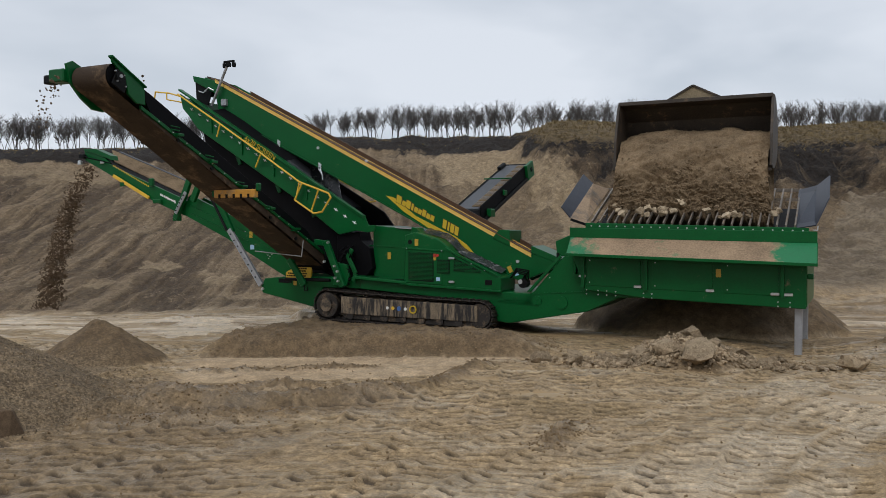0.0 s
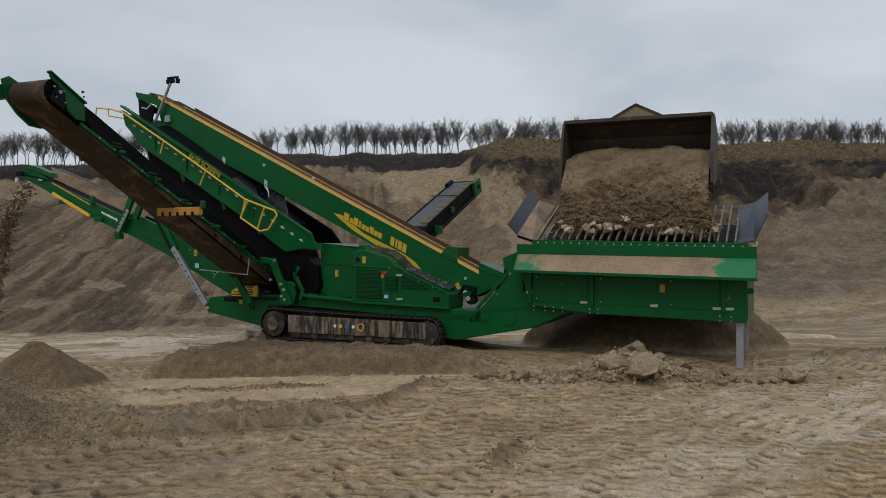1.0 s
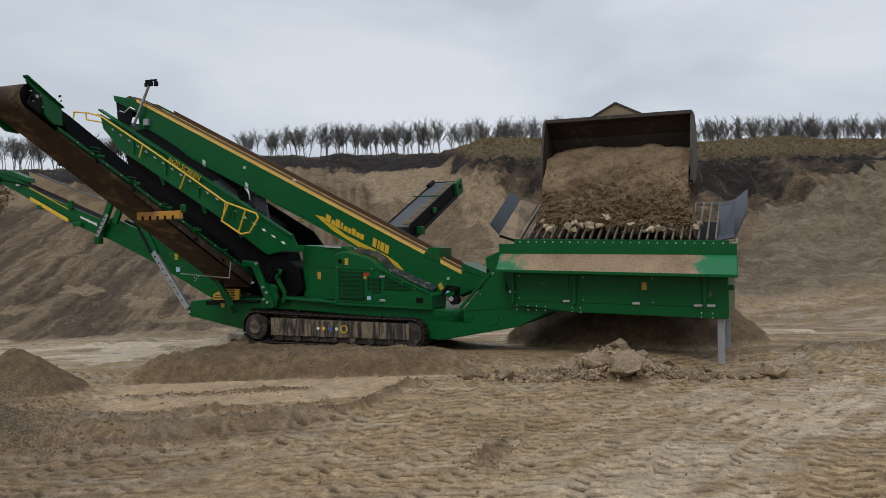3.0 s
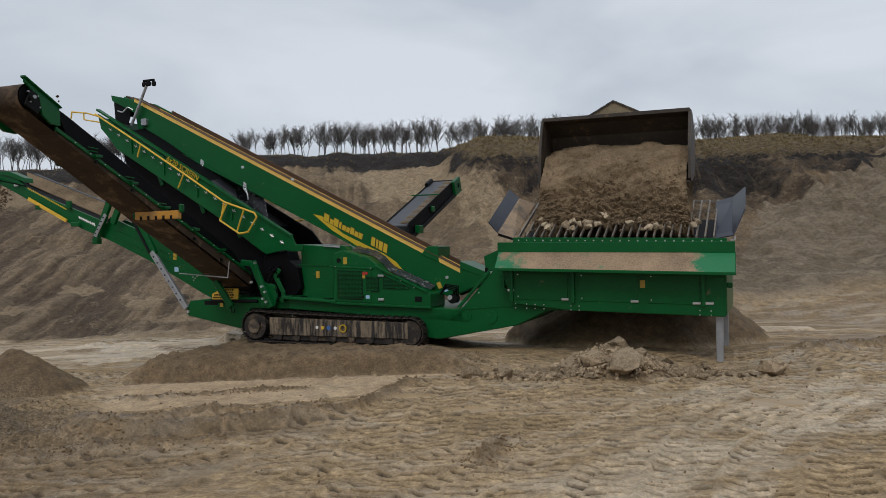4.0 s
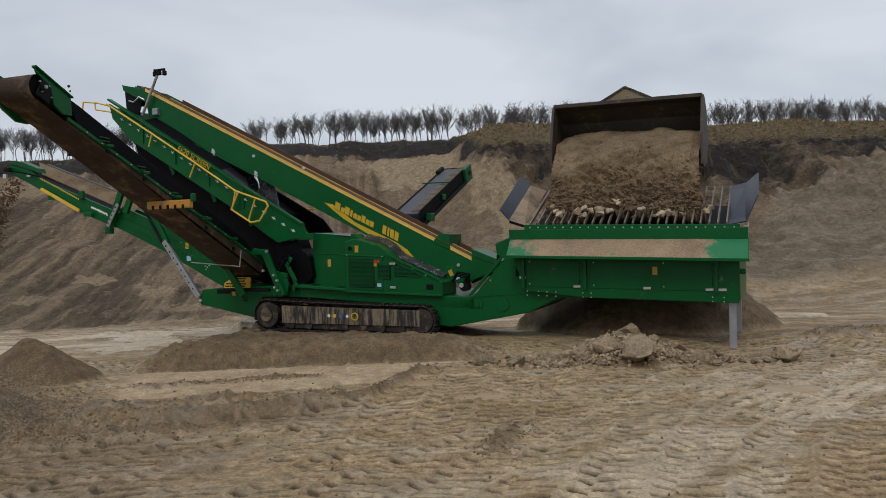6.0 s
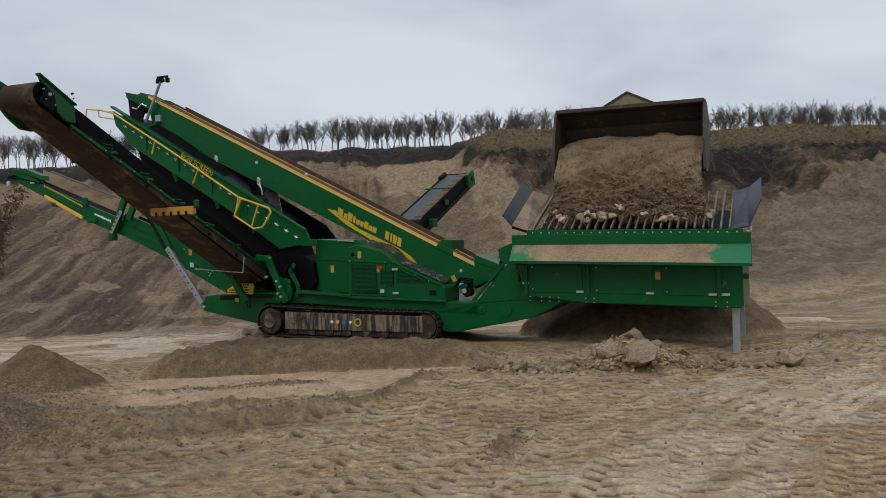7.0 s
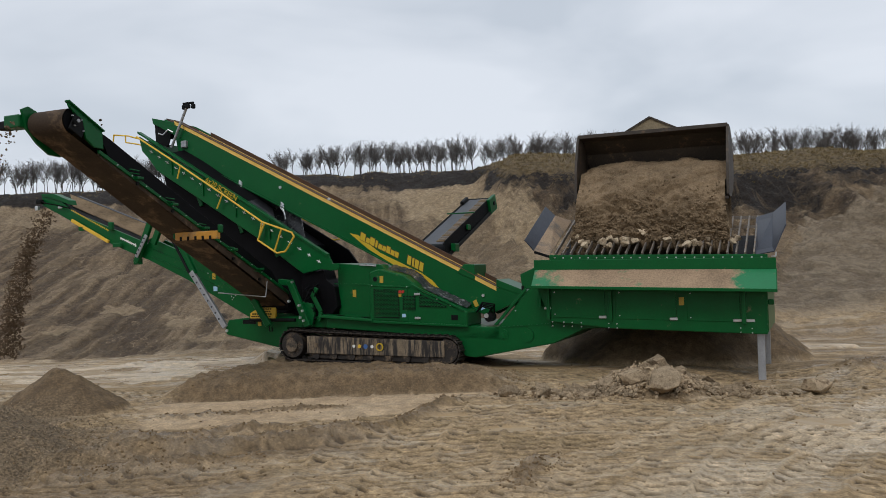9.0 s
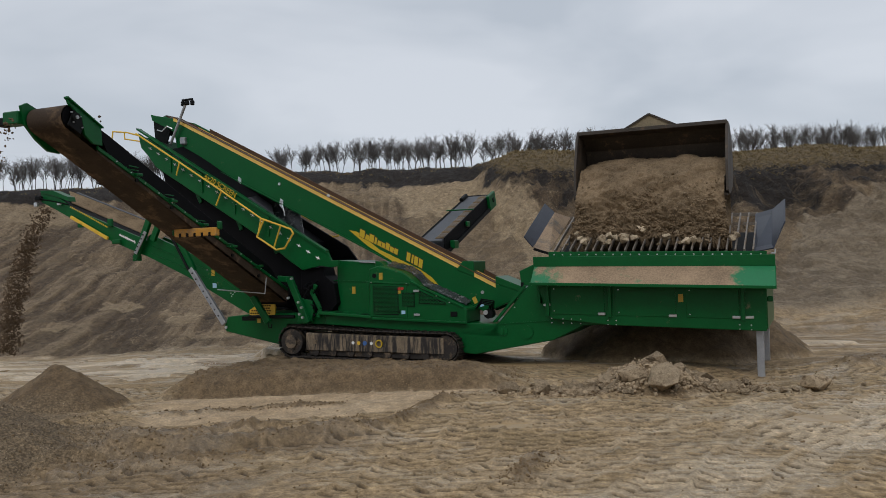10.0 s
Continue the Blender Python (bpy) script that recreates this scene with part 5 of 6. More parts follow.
# tail conveyor: low, straight out of the discharge end
tz = lambda x, d: float(np.interp(x, (5.8, 7.24, 9.3, 12.06, 13.1), (1.45, 2.28, 3.06, 4.17, 4.46))) + d
TAIL_LINE = [(13.12, 4.44), (12.6, 4.36), (12.2, 4.10), (12.06, 3.94), (9.3, 2.92), (9.2, 3.08), (7.24, 2.28), (5.8, 1.45), (5.8, 1.0), (6.1, 0.98), (6.36, 1.10), (7.98, 1.93), (9.3, 2.50), (9.55, 2.58), (10.53, 2.94), (12.6, 3.92), (13.1, 4.14)]
for y in (-1.3, -2.3):
    part("tail_conveyor_wall", slab(TAIL_LINE, y, y + 0.08, 0.008), GREEN, plant)
for x0, x1, d in ((9.2, 6.4, -0.22), (9.2, 6.6, -0.42)):
    part("wall_crease", slab([(x0, tz(x0, d)), (7.24, tz(7.24, d)), (x1, tz(x1, d)), (x1, tz(x1, d - 0.02)), (7.24, tz(7.24, d - 0.02)), (x0, tz(x0, d - 0.02))], -1.225, -1.205, 0.003), GREEN, plant)
part("tail_belt", slab([(12.9, tz(12.9, -0.16)), (9.3, tz(9.3, -0.16)), (6.3, tz(6.3, -0.16)), (6.3, tz(6.3, -0.20)), (9.3, tz(9.3, -0.20)), (12.9, tz(12.9, -0.20))], -1.80, -1.25), RUBBER, plant)
part("tail_belt_wing", quad_plate([(12.46, -1.70, 4.10), (9.30, -1.70, 2.90), (9.30, -2.12, 3.19), (13.0, -2.12, 4.50)], 0.02), SOIL, plant, "sand-covered raised edge of the trough belt")
part("tail_skirt", slab([(12.76, 4.46), (9.3, 3.21), (9.3, 3.13), (12.76, 4.40)], -2.26, -2.16), GREY_SKIRT, plant)
part("head_cover", slab([(13.10, 4.46), (12.62, 4.44), (12.06, 4.23), (12.02, 4.10), (12.62, 4.30), (13.08, 4.40)], -1.45, -1.18, 0.008), GREEN, plant)
part("head_roller", tube((12.95, -2.15, 4.22), (12.95, -1.25, 4.22), 0.13, 16), RUBBER, plant)
part("head_motor", box((13.10, -1.14, 4.24), (0.20, 0.14, 0.12), None, 0.02), DARK, plant)
part("head_motor", box((13.16, -1.10, 4.06), (0.12, 0.10, 0.13), None, 0.02), CHROME, plant)
part("hose", pipe([(13.15, -1.1, 4.30), (12.8, -1.08, 4.18), (12.4, -1.12, 4.10), (12.0, -1.16, 4.0)], 0.018), RUBBER, plant)
part("hose_clip", box((12.35, -1.16, 4.05), (0.14, 0.05, 0.07), None, 0.01), CHROME, plant)
wedge = part("guard_bar", beam((11.9, -1.14, 3.66), (10.58, -1.14, 3.02), 0.06, 0.08, 0.006), YELLOW, plant, "yellow guard bar")
part("guard_bracket", box((11.55, -1.14, 3.42), (0.20, 0.06, 0.14), None, 0.02), GREEN, wedge)
part("guard_bracket", box((10.28, -1.14, 2.92), (0.30, 0.06, 0.12), None, 0.02), GREEN, wedge)
part("wall_bracket", box((10.5, -1.16, 3.44), (0.16, 0.10, 0.22), None, 0.02), GREEN, plant)
bm = bmesh.new()
for k in range(22):
    x = 11.98 - 0.062 * k
    box((x, -1.218, tz(x, -0.19 - 0.004 * k)), (0.040, 0.006, 0.045), Matrix.Rotation(radians(22), 3, "Y"), 0, bm)
part("lettering_bars", bm, GOLD, plant, "small unreadable yellow lettering")
bm = bmesh.new()
for k in range(9):
    x = 10.22 - 0.062 * k
    tall = 0.085 if k in (4, 8) else 0.06
    box((x, -1.218, tz(x, -0.33)), (0.045, 0.006, tall), Matrix.Rotation(radians(22), 3, "Y"), 0, bm)
part("lettering_bars", bm, WHITE, plant, "white dealer lettering shown as bars")
part("warning_label", box((7.92, -1.212, 2.24), (0.08, 0.012, 0.13)), STICKER_Y, plant)
part("warning_label", box((7.16, -1.212, 2.02), (0.10, 0.012, 0.16)), STICKER_Y, plant)
part("info_label", box((7.12, -1.212, 1.70), (0.12, 0.012, 0.12)), STICKER_B, plant)
bolts([(6.62, 1.50), (6.56, 1.47), (6.60, 1.42), (6.50, 1.52), (7.34, 2.10)], -1.215, 0.016)
part("hinge_plate", box((9.60, -1.17, 2.46), (0.24, 0.12, 0.16), None, 0.02), GREEN, plant)
part("strut", beam((9.60, -1.12, 2.44), (9.00, -1.08, 3.62), 0.10, 0.17, 0.008), GREEN, plant)
sleeve = part("adjuster", beam((9.52, -1.02, 2.58), (9.16, -1.02, 3.14), 0.03, 0.10, 0.004), GALV, plant, "drilled galvanised adjuster")
bm = bmesh.new()
for k in range(5):
    p = Vector((9.48, -1.0, 2.66)).lerp(Vector((9.22, -1.0, 3.06)), k / 4)
    tube(p, p + Vector((0, 0.02, 0)), 0.018, 8, bm)
part("pin_holes", bm, DARK, sleeve)

# props of the tail end: a painted tube in a drilled galvanised sleeve
prop = part("prop", beam((7.72, -0.30, 3.38), (7.00, -0.30, 2.08), 0.10, 0.14, 0.008), GREEN, plant)
sleeve = part("prop_sleeve", beam((7.08, -0.28, 2.15), (6.10, -0.28, 0.80), 0.09, 0.13, 0.006), GALV, prop, "drilled galvanised sleeve")
bm = bmesh.new()
for k in range(8):
    p = Vector((7.0, -0.23, 2.03)).lerp(Vector((6.25, -0.23, 1.0)), k / 7)
    tube(p, p + Vector((0, 0.006, 0)), 0.022, 8, bm)
part("pin_holes", bm, DARK, sleeve)
part("screen_support", beam((8.40, -1.0, 3.9), (8.9, -1.0, 2.9), 0.10, 0.16, 0.008), GREEN, plant)
part("screen_support", beam((4.6, -0.5, 2.3), (4.6, -0.5, 0.95), 0.16, 0.18, 0.008), GREEN, plant)
part("screen_support", beam((5.6, -1.6, 3.2), (5.6, -1.6, 0.9), 0.2, 0.2, 0.008), GREEN, plant)

# near side conveyor: swings out square to the plant, rising
SC_N, SC_F = 4.30, 5.20
cz = lambda y, d: 1.98 + 0.505 * y + d


def flank(x0, x1, outline, name, mat, bevel=0.006, label="", parent=None):
    """A plate whose outline (y, z) stands across x0 to x1."""
    own = slab([(p[0], p[1]) for p in outline], x0, x1, bevel)
    bmesh.ops.transform(own, matrix=Matrix(((0, 1, 0, 0), (1, 0, 0, 0), (0, 0, 1, 0), (0, 0, 0, 1))), verts=own.verts[:])
    return part(name, own, mat, parent or plant, label)


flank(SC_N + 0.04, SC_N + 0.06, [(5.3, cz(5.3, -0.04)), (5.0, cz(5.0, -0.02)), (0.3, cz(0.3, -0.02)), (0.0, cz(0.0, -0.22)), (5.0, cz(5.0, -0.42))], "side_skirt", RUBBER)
flank(SC_N + 0.03, SC_N + 0.055, [(5.3, cz(5.3, -0.44)), (-0.3, cz(-0.3, -0.25)), (-0.45, cz(-0.45, -0.50)), (5.3, cz(5.3, -0.50))], "belt_side", BELT_DIRTY)
flank(SC_F - 0.06, SC_F - 0.04, [(5.2, cz(5.2, -0.05)), (0.3, cz(0.3, -0.05)), (0.3, cz(0.3, -0.42)), (5.2, cz(5.2, -0.42))], "side_skirt", RUBBER)
flank(SC_N, SC_N + 0.05, [(5.3, cz(5.3, -0.38)), (-0.3, cz(-0.3, -0.19)), (-0.3, cz(-0.3, -0.26)), (5.3, cz(5.3, -0.45))], "stringer", GREEN)
flank(SC_F - 0.05, SC_F, [(5.5, cz(5.5, -0.30)), (-0.3, cz(-0.3, -0.30)), (-0.3, cz(-0.3, -0.42)), (5.5, cz(5.5, -0.42))], "stringer", GREEN)
head = flank(SC_N - 0.02, SC_N + 0.03, [(5.95, cz(5.95, 0.0)), (5.24, cz(5.24, -0.03)), (5.22, cz(5.22, -0.33)), (5.42, cz(5.42, -0.42)), (5.60, cz(5.60, -0.38)), (5.66, cz(5.66, -0.14)), (5.93, cz(5.93, -0.07))], "head_plate", GREEN)
flank(SC_N - 0.06, SC_N + 0.05, [(5.97, cz(5.97, 0.02)), (5.22, cz(5.22, -0.01)), (5.22, cz(5.22, -0.035)), (5.97, cz(5.97, -0.01))], "head_flange", GREEN, 0.004, "", head)
flank(SC_F - 0.03, SC_F + 0.03, [(6.10, cz(6.10, -0.13)), (5.97, cz(5.97, 0.0)), (5.80, cz(5.80, 0.02)), (5.4, cz(5.4, -0.02)), (5.3, cz(5.3, -0.45)), (5.55, cz(5.55, -0.56)), (5.80, cz(5.80, -0.52)), (6.02, cz(6.02, -0.40))], "head_plate", GREEN)
part("head_motor", box((SC_F + 0.20, 6.0, cz(6.0, -0.27)), (0.36, 0.26, 0.22), None, 0.02), GREEN, plant)
part("motor_cap", box((SC_F + 0.46, 6.0, cz(6.0, -0.31)), (0.2, 0.18, 0.15), None, 0.02), DARK, plant)
part("bearing_plate", box((SC_N + 0.0, 5.74, cz(5.74, -0.24)), (0.03, 0.30, 0.34), Matrix.Rotation(radians(27), 3, "X"), 0.01), DARK, plant)
part("bearing", tube((SC_N - 0.01, 5.80, cz(5.80, -0.22)), (SC_N - 0.06, 5.80, cz(5.80, -0.22)), 0.08, 14), DARK, plant)
bolts_at = [(5.66, -0.30), (5.88, -0.18), (5.70, -0.14), (5.84, -0.32)]
for yy, d in bolts_at:
    part("bolt", tube((SC_N - 0.01, yy, cz(yy, d)), (SC_N - 0.04, yy, cz(yy, d)), 0.014, 6), GALV, plant)
part("bearing_cap", tube((SC_N - 0.06, 5.80, cz(5.80, -0.22)), (SC_N - 0.08, 5.80, cz(5.80, -0.22)), 0.03, 12), GALV, plant)
# belt loop: round the head roller and back underneath
bm = bmesh.new()
outline = [(0.2, cz(0.2, -0.22)), (5.75, cz(5.75, -0.02))]
hc, hr = (5.80, cz(5.80, -0.22)), 0.22
for k in range(11):
    a = radians(110) - radians(180) * k / 10
    outline.append((hc[0] + hr * math.cos(a), hc[1] + hr * math.sin(a)))
outline += [(5.2, cz(5.2, -0.46)), (2.6, cz(2.6, -0.53)), (-0.35, cz(-0.35, -0.54)), (-0.62, cz(-0.62, -0.45)), (-0.35, cz(-0.35, -0.20))]
rows_ = []
for x in np.linspace(SC_N + 0.06, SC_F - 0.06, 7):
    dish = 0.10 * (1 - ((x - (SC_N + SC_F) / 2) / 0.40) ** 2)
    rows_.append([bm.verts.new((x, p[0], p[1] - (dish if i < 1 else 0))) for i, p in enumerate(outline)])
for s, t in zip(rows_, rows_[1:]):
    for j in range(len(outline)):
        k = (j + 1) % len(outline)
        bm.faces.new((s[j], s[k], t[k], t[j]))
part("side_belt", bm, BELT_DIRTY, plant, "brown sand-stained return belt", True)
part("head_roller", tube((SC_N + 0.05, hc[0], hc[1]), (SC_F - 0.05, hc[0], hc[1]), hr - 0.02, 20), RUBBER, plant)
for y in (0.8, 1.7, 2.6, 3.5, 4.4):
    part("idler_bracket", box((SC_N - 0.03, y, cz(y, -0.20 - 0.033 * y)), (0.07, 0.16, 0.05), None, 0.008), GREEN, plant)
    part("return_roller", tube((SC_N, y, cz(y, -0.44)), (SC_F, y, cz(y, -0.44)), 0.035, 10), DARK, plant)
    for d in (-0.30, -0.36):
        part("idler_pin", tube((SC_N + 0.0, y + 0.20, cz(y, d + 0.10)), (SC_N - 0.05, y + 0.02, cz(y, d + 0.08)), 0.010, 6), GREEN, plant)
for y in np.linspace(0.4, 4.9, 14):
    part("bolt", tube((SC_N, y, cz(y, -0.235 - 0.035 * y)), (SC_N - 0.02, y, cz(y, -0.235 - 0.035 * y)), 0.012, 6), CHROME, plant)
# orange guard under the belt
GUARD = (4.28, 2.85, 2.85)
og = part("belt_guard", box((GUARD[0], GUARD[1], GUARD[2]), (1.02, 0.12, 0.16), None, 0.01), ORANGE, plant, "orange toothed belt guard")
for k in range(5):
    part("guard_notch", box((GUARD[0] - 0.36 + 0.18 * k, GUARD[1] + 0.06, GUARD[2] - 0.05), (0.05, 0.02, 0.08)), DARK, og)
part("guard_ear", box((GUARD[0] - 0.52, GUARD[1] - 0.05, GUARD[2] + 0.12), (0.07, 0.12, 0.16), None, 0.02), GREEN, og)
part("guard_ear", box((GUARD[0] + 0.56, GUARD[1] - 0.05, GUARD[2] + 0.08), (0.08, 0.16, 0.26), None, 0.02), GREEN, og)
# foot of the side conveyor: folding frame, ram and hoses
part("pivot_arm", beam((4.42, -0.10, 1.86), (4.04, -0.10, 1.82), 0.10, 0.13, 0.012), GREEN, plant)
part("pivot_arm", beam((4.12, -0.08, 1.88), (3.66, -0.08, 0.84), 0.10, 0.15, 0.012), GREEN, plant)
part("pivot_arm", beam((5.06, 0.02, 1.46), (4.64, 0.02, 0.86), 0.09, 0.15, 0.012), GREEN, plant)
part("pivot_pin", tube((SC_N - 0.25, -0.15, 0.98), (SC_F + 0.10, -0.15, 0.98), 0.04, 12), DARK, plant)
part("tail_pulley", tube((SC_N + 0.02, -0.4, cz(-0.4, -0.45)), (SC_F - 0.02, -0.4, cz(-0.4, -0.45)), 0.14, 16), RUBBER, plant)
part("fold_ram", tube((7.74, -0.24, 3.14), (7.12, -0.24, 2.12), 0.035, 12), DARK, plant)
part("stay_rod", pipe([(5.36, 0.9, 1.66), (4.2, 0.75, 1.55), (4.15, 0.75, 1.9)], 0.012), GALV, plant)
hose_dice = random.Random(21)
for k in range(9):
    a = [(3.75 + hose_dice.uniform(-0.25, 0.15), -0.30 + hose_dice.uniform(-0.05, 0.15), z + hose_dice.uniform(-0.08, 0.08)) for z in (0.96, 1.18, 1.42, 1.62)]
    part("hose", pipe(a + [(a[3][0] + hose_dice.uniform(-0.25, 0.3), -0.38, a[3][2] + 0.1)], hose_dice.uniform(0.012, 0.022)), RUBBER, plant)
for x0, z0, x1, z1 in ((3.62, 1.55, 3.40, 1.15), (3.50, 1.70, 3.62, 1.50), (3.40, 1.15, 3.46, 0.96)):
    part("link_plate", beam((x0, -0.22, z0), (x1, -0.22, z1), 0.05, 0.10, 0.01), GREEN, plant)
for p in ((3.78, 0.02, 1.05), (3.72, 0.02, 1.20), (3.80, 0.02, 1.32), (3.70, 0.02, 0.98), (3.95, 0.05, 1.85), (4.05, 0.05, 1.42)):
    part("hose_fitting", tube(p, (p[0], p[1] + 0.06, p[2]), 0.028, 8), CHROME, plant)
part("pivot_plate", slab([(3.98, 0.86), (3.62, 0.85), (3.55, 1.10), (3.60, 1.34), (3.86, 1.40), (3.92, 1.15)], -0.24, -0.16, 0.012), GREEN, plant)
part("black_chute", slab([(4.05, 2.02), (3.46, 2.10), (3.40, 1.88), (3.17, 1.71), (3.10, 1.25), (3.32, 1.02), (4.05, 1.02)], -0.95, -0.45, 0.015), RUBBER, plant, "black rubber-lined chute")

# far side conveyor: the same kind on the other flank, rising away
fz = lambda y, d=0.0: 2.63 - 0.390 * (y + 2.13) + d
FA, FB = 1.12, 1.82
part("far_conveyor_belt", beam((1.50, -2.1, fz(-2.1)), (1.50, -5.3, fz(-5.3)), 0.62, 0.05, 0.01), GREY_SKIRT, plant, "dark grey rubber belt")
far_skirt = part("far_skirt", quad_plate([(FB - 0.06, -2.1, fz(-2.1, -0.02)), (FB - 0.06, -5.3, fz(-5.3, -0.02)), (FB, -5.3, fz(-5.3, 0.05)), (FB, -2.1, fz(-2.1, 0.05))], 0.02), DARK, plant)
part("far_skirt", quad_plate([(FA, -2.1, fz(-2.1, 0.08)), (FA, -5.1, fz(-5.1, 0.08)), (FA, -5.1, fz(-5.1, -0.36)), (FA, -2.1, fz(-2.1, -0.36))], 0.02), RUBBER, plant)
part("far_stringer", beam((FA - 0.03, -2.2, fz(-2.2, -0.30)), (FA - 0.03, -5.2, fz(-5.2, -0.30)), 0.05, 0.09, 0.006), DARK, plant)
part("far_pan", beam((1.5, -2.2, fz(-2.2, -0.34)), (1.5, -5.2, fz(-5.2, -0.34)), 0.66, 0.04), RUBBER, plant)
part("far_head", box((FA - 0.02, -5.28, fz(-5.28, -0.13)), (0.10, 0.52, 0.42), Matrix.Rotation(radians(-21), 3, "X"), 0.02), GREEN, plant)
part("far_head", box((FB - 0.02, -5.05, fz(-5.05, 0.07)), (0.10, 0.42, 0.12), Matrix.Rotation(radians(-21), 3, "X"), 0.02), DARK, plant)
part("far_head_roller", tube((FA, -5.4, fz(-5.4, -0.1)), (FB, -5.4, fz(-5.4, -0.1)), 0.12, 16), RUBBER, plant)
part("far_head_bolts", box((FA - 0.08, -5.3, fz(-5.3, -0.1)), (0.03, 0.12, 0.12), Matrix.Rotation(radians(-21), 3, "X"), 0.02), DARK, plant)
part("far_bracket", box((FA - 0.06, -2.55, fz(-2.55, -0.25)), (0.12, 0.28, 0.20), None, 0.02), GREEN, plant)
part("far_bracket", box((FA - 0.04, -3.5, fz(-3.5, -0.10)), (0.05, 0.22, 0.14), None, 0.02), GREEN, plant)
part("far_cross_tube", tube((FA - 0.05, -3.9, fz(-3.9, 0.13)), (FB, -3.9, fz(-3.9, 0.13)), 0.018, 8), GREEN, plant)
for k in range(26):
    y = -2.2 - k * 0.118
    part("belt_cleat", slab([(1.17, fz(y, 0.02)), (1.42, fz(y, 0.02)), (1.38, fz(y, 0.075)), (1.20, fz(y, 0.075))], y - 0.07, y, 0.015), GRID_STEEL if k % 3 else SOIL, plant)

# ---- wheel loader tipping its bucket over the grid: x across, y towards the hopper, z up ----
loader = tagged(new("wheel_loader"), "orange-yellow wheel loader with its raised bucket tipped over the hopper", "wheel loader")
PLANT = plant.matrix_world.copy()
base = PLANT @ Vector((-3.78, -1.6, 0))
loader.matrix_world = pose(base.x, base.y, -0.30, 0, 0, 154.03)
W = 1.53
# bucket: a curved shell between two cheeks, mouth towards the hopper
shell_line = [(0.20, 3.62), (-0.20, 3.66), (-0.62, 3.82), (-0.86, 4.12), (-0.88, 4.46), (-0.74, 4.80), (-0.42, 5.06), (-0.10, 5.10)]
bm = bmesh.new()
rows_ = []
for x in (-W, W):
    outer = [bm.verts.new((x, p[0], p[1])) for p in shell_line]
    inner = []
    for i, p in enumerate(shell_line):
        a, c = shell_line[max(i - 1, 0)], shell_line[min(i + 1, len(shell_line) - 1)]
        t = Vector((c[0] - a[0], c[1] - a[1])).normalized()
        inner.append(bm.verts.new((x, p[0] + t.y * 0.05, p[1] - t.x * 0.05)))
    rows_.append(outer + inner[::-1])
for j in range(len(rows_[0])):
    k = (j + 1) % len(rows_[0])
    bm.faces.new((rows_[0][j], rows_[0][k], rows_[1][k], rows_[1][j]))
bucket = part("bucket", bm, BUCKET, loader, "soil-stained steel bucket, tipped")
for x in (-W, W):
    own = slab([(p[0], p[1]) for p in shell_line] + [(0.02, 4.95), (0.24, 4.3), (0.30, 3.68)], x - 0.025, x + 0.025)
    bmesh.ops.transform(own, matrix=Matrix(((0, 1, 0, 0), (1, 0, 0, 0), (0, 0, 1, 0), (0, 0, 0, 1))), verts=own.verts[:])
    part("bucket_cheek", own, BUCKET, bucket)
part("bucket_lip", beam((-W, -0.10, 5.09), (W, -0.10, 5.09), 0.10, 0.08, 0.008), BUCKET, bucket)
part("cutting_edge", beam((-W, 0.22, 3.61), (W, 0.22, 3.61), 0.16, 0.04, 0.004), BUCKET, bucket)
own = slab([(-0.62, 5.08), (0.60, 5.08), (0.02, 5.38)], -0.20, -0.16, 0.004)
part("spill_guard", own, material("sandy_spill_guard", (0.20, 0.16, 0.10), 0.8, 0, 0.3, 3, 40, 0.2), bucket, "low gabled spill guard")
for s in (-1, 1):
    part("guard_edge", beam((0.62 * s, -0.18, 5.08), (0.02, -0.18, 5.40), 0.10, 0.035), BUCKET, bucket)
# lift arms, tilt link, body, cab, wheels
for s in (-1, 1):
    part("lift_arm", beam((0.55 * s, -0.75, 3.95), (0.55 * s, -2.2, 3.55), 0.14, 0.34, 0.02), LOADER_YELLOW, loader)
    part("lift_arm", beam((0.55 * s, -2.1, 3.60), (0.55 * s, -4.3, 2.35), 0.14, 0.36, 0.02), LOADER_YELLOW, loader)
    part("lift_ram", tube((0.55 * s, -2.4, 3.20), (0.55 * s, -3.9, 1.25), 0.08, 14), CHROME, loader)
part("bell_crank", beam((0, -1.6, 4.30), (0, -2.3, 3.10), 0.16, 0.36, 0.03), DARK, loader)
part("tilt_ram", tube((0, -1.65, 4.2), (0, -4.0, 2.6), 0.09, 14), CHROME, loader)
part("cross_tube", tube((-0.6, -1.9, 3.62), (0.6, -1.9, 3.62), 0.11, 16), DARK, loader)
part("front_frame", box((0, -4.1, 1.45), (1.15, 1.3, 1.5), None, 0.06), LOADER_YELLOW, loader)
part("rear_body", box((0, -7.1, 1.55), (1.55, 3.0, 1.25), None, 0.10), LOADER_YELLOW, loader)
part("counterweight", box((0, -8.75, 1.15), (2.3, 0.6, 0.75), None, 0.10), DARK, loader)
cab = part("cab", box((0, -5.6, 2.55), (1.5, 1.45, 1.55), None, 0.10), GLASS, loader, "dark glazed cab")
part("cab_roof", box((0, -5.6, 3.38), (1.6, 1.6, 0.14), None, 0.05), LOADER_YELLOW, cab)
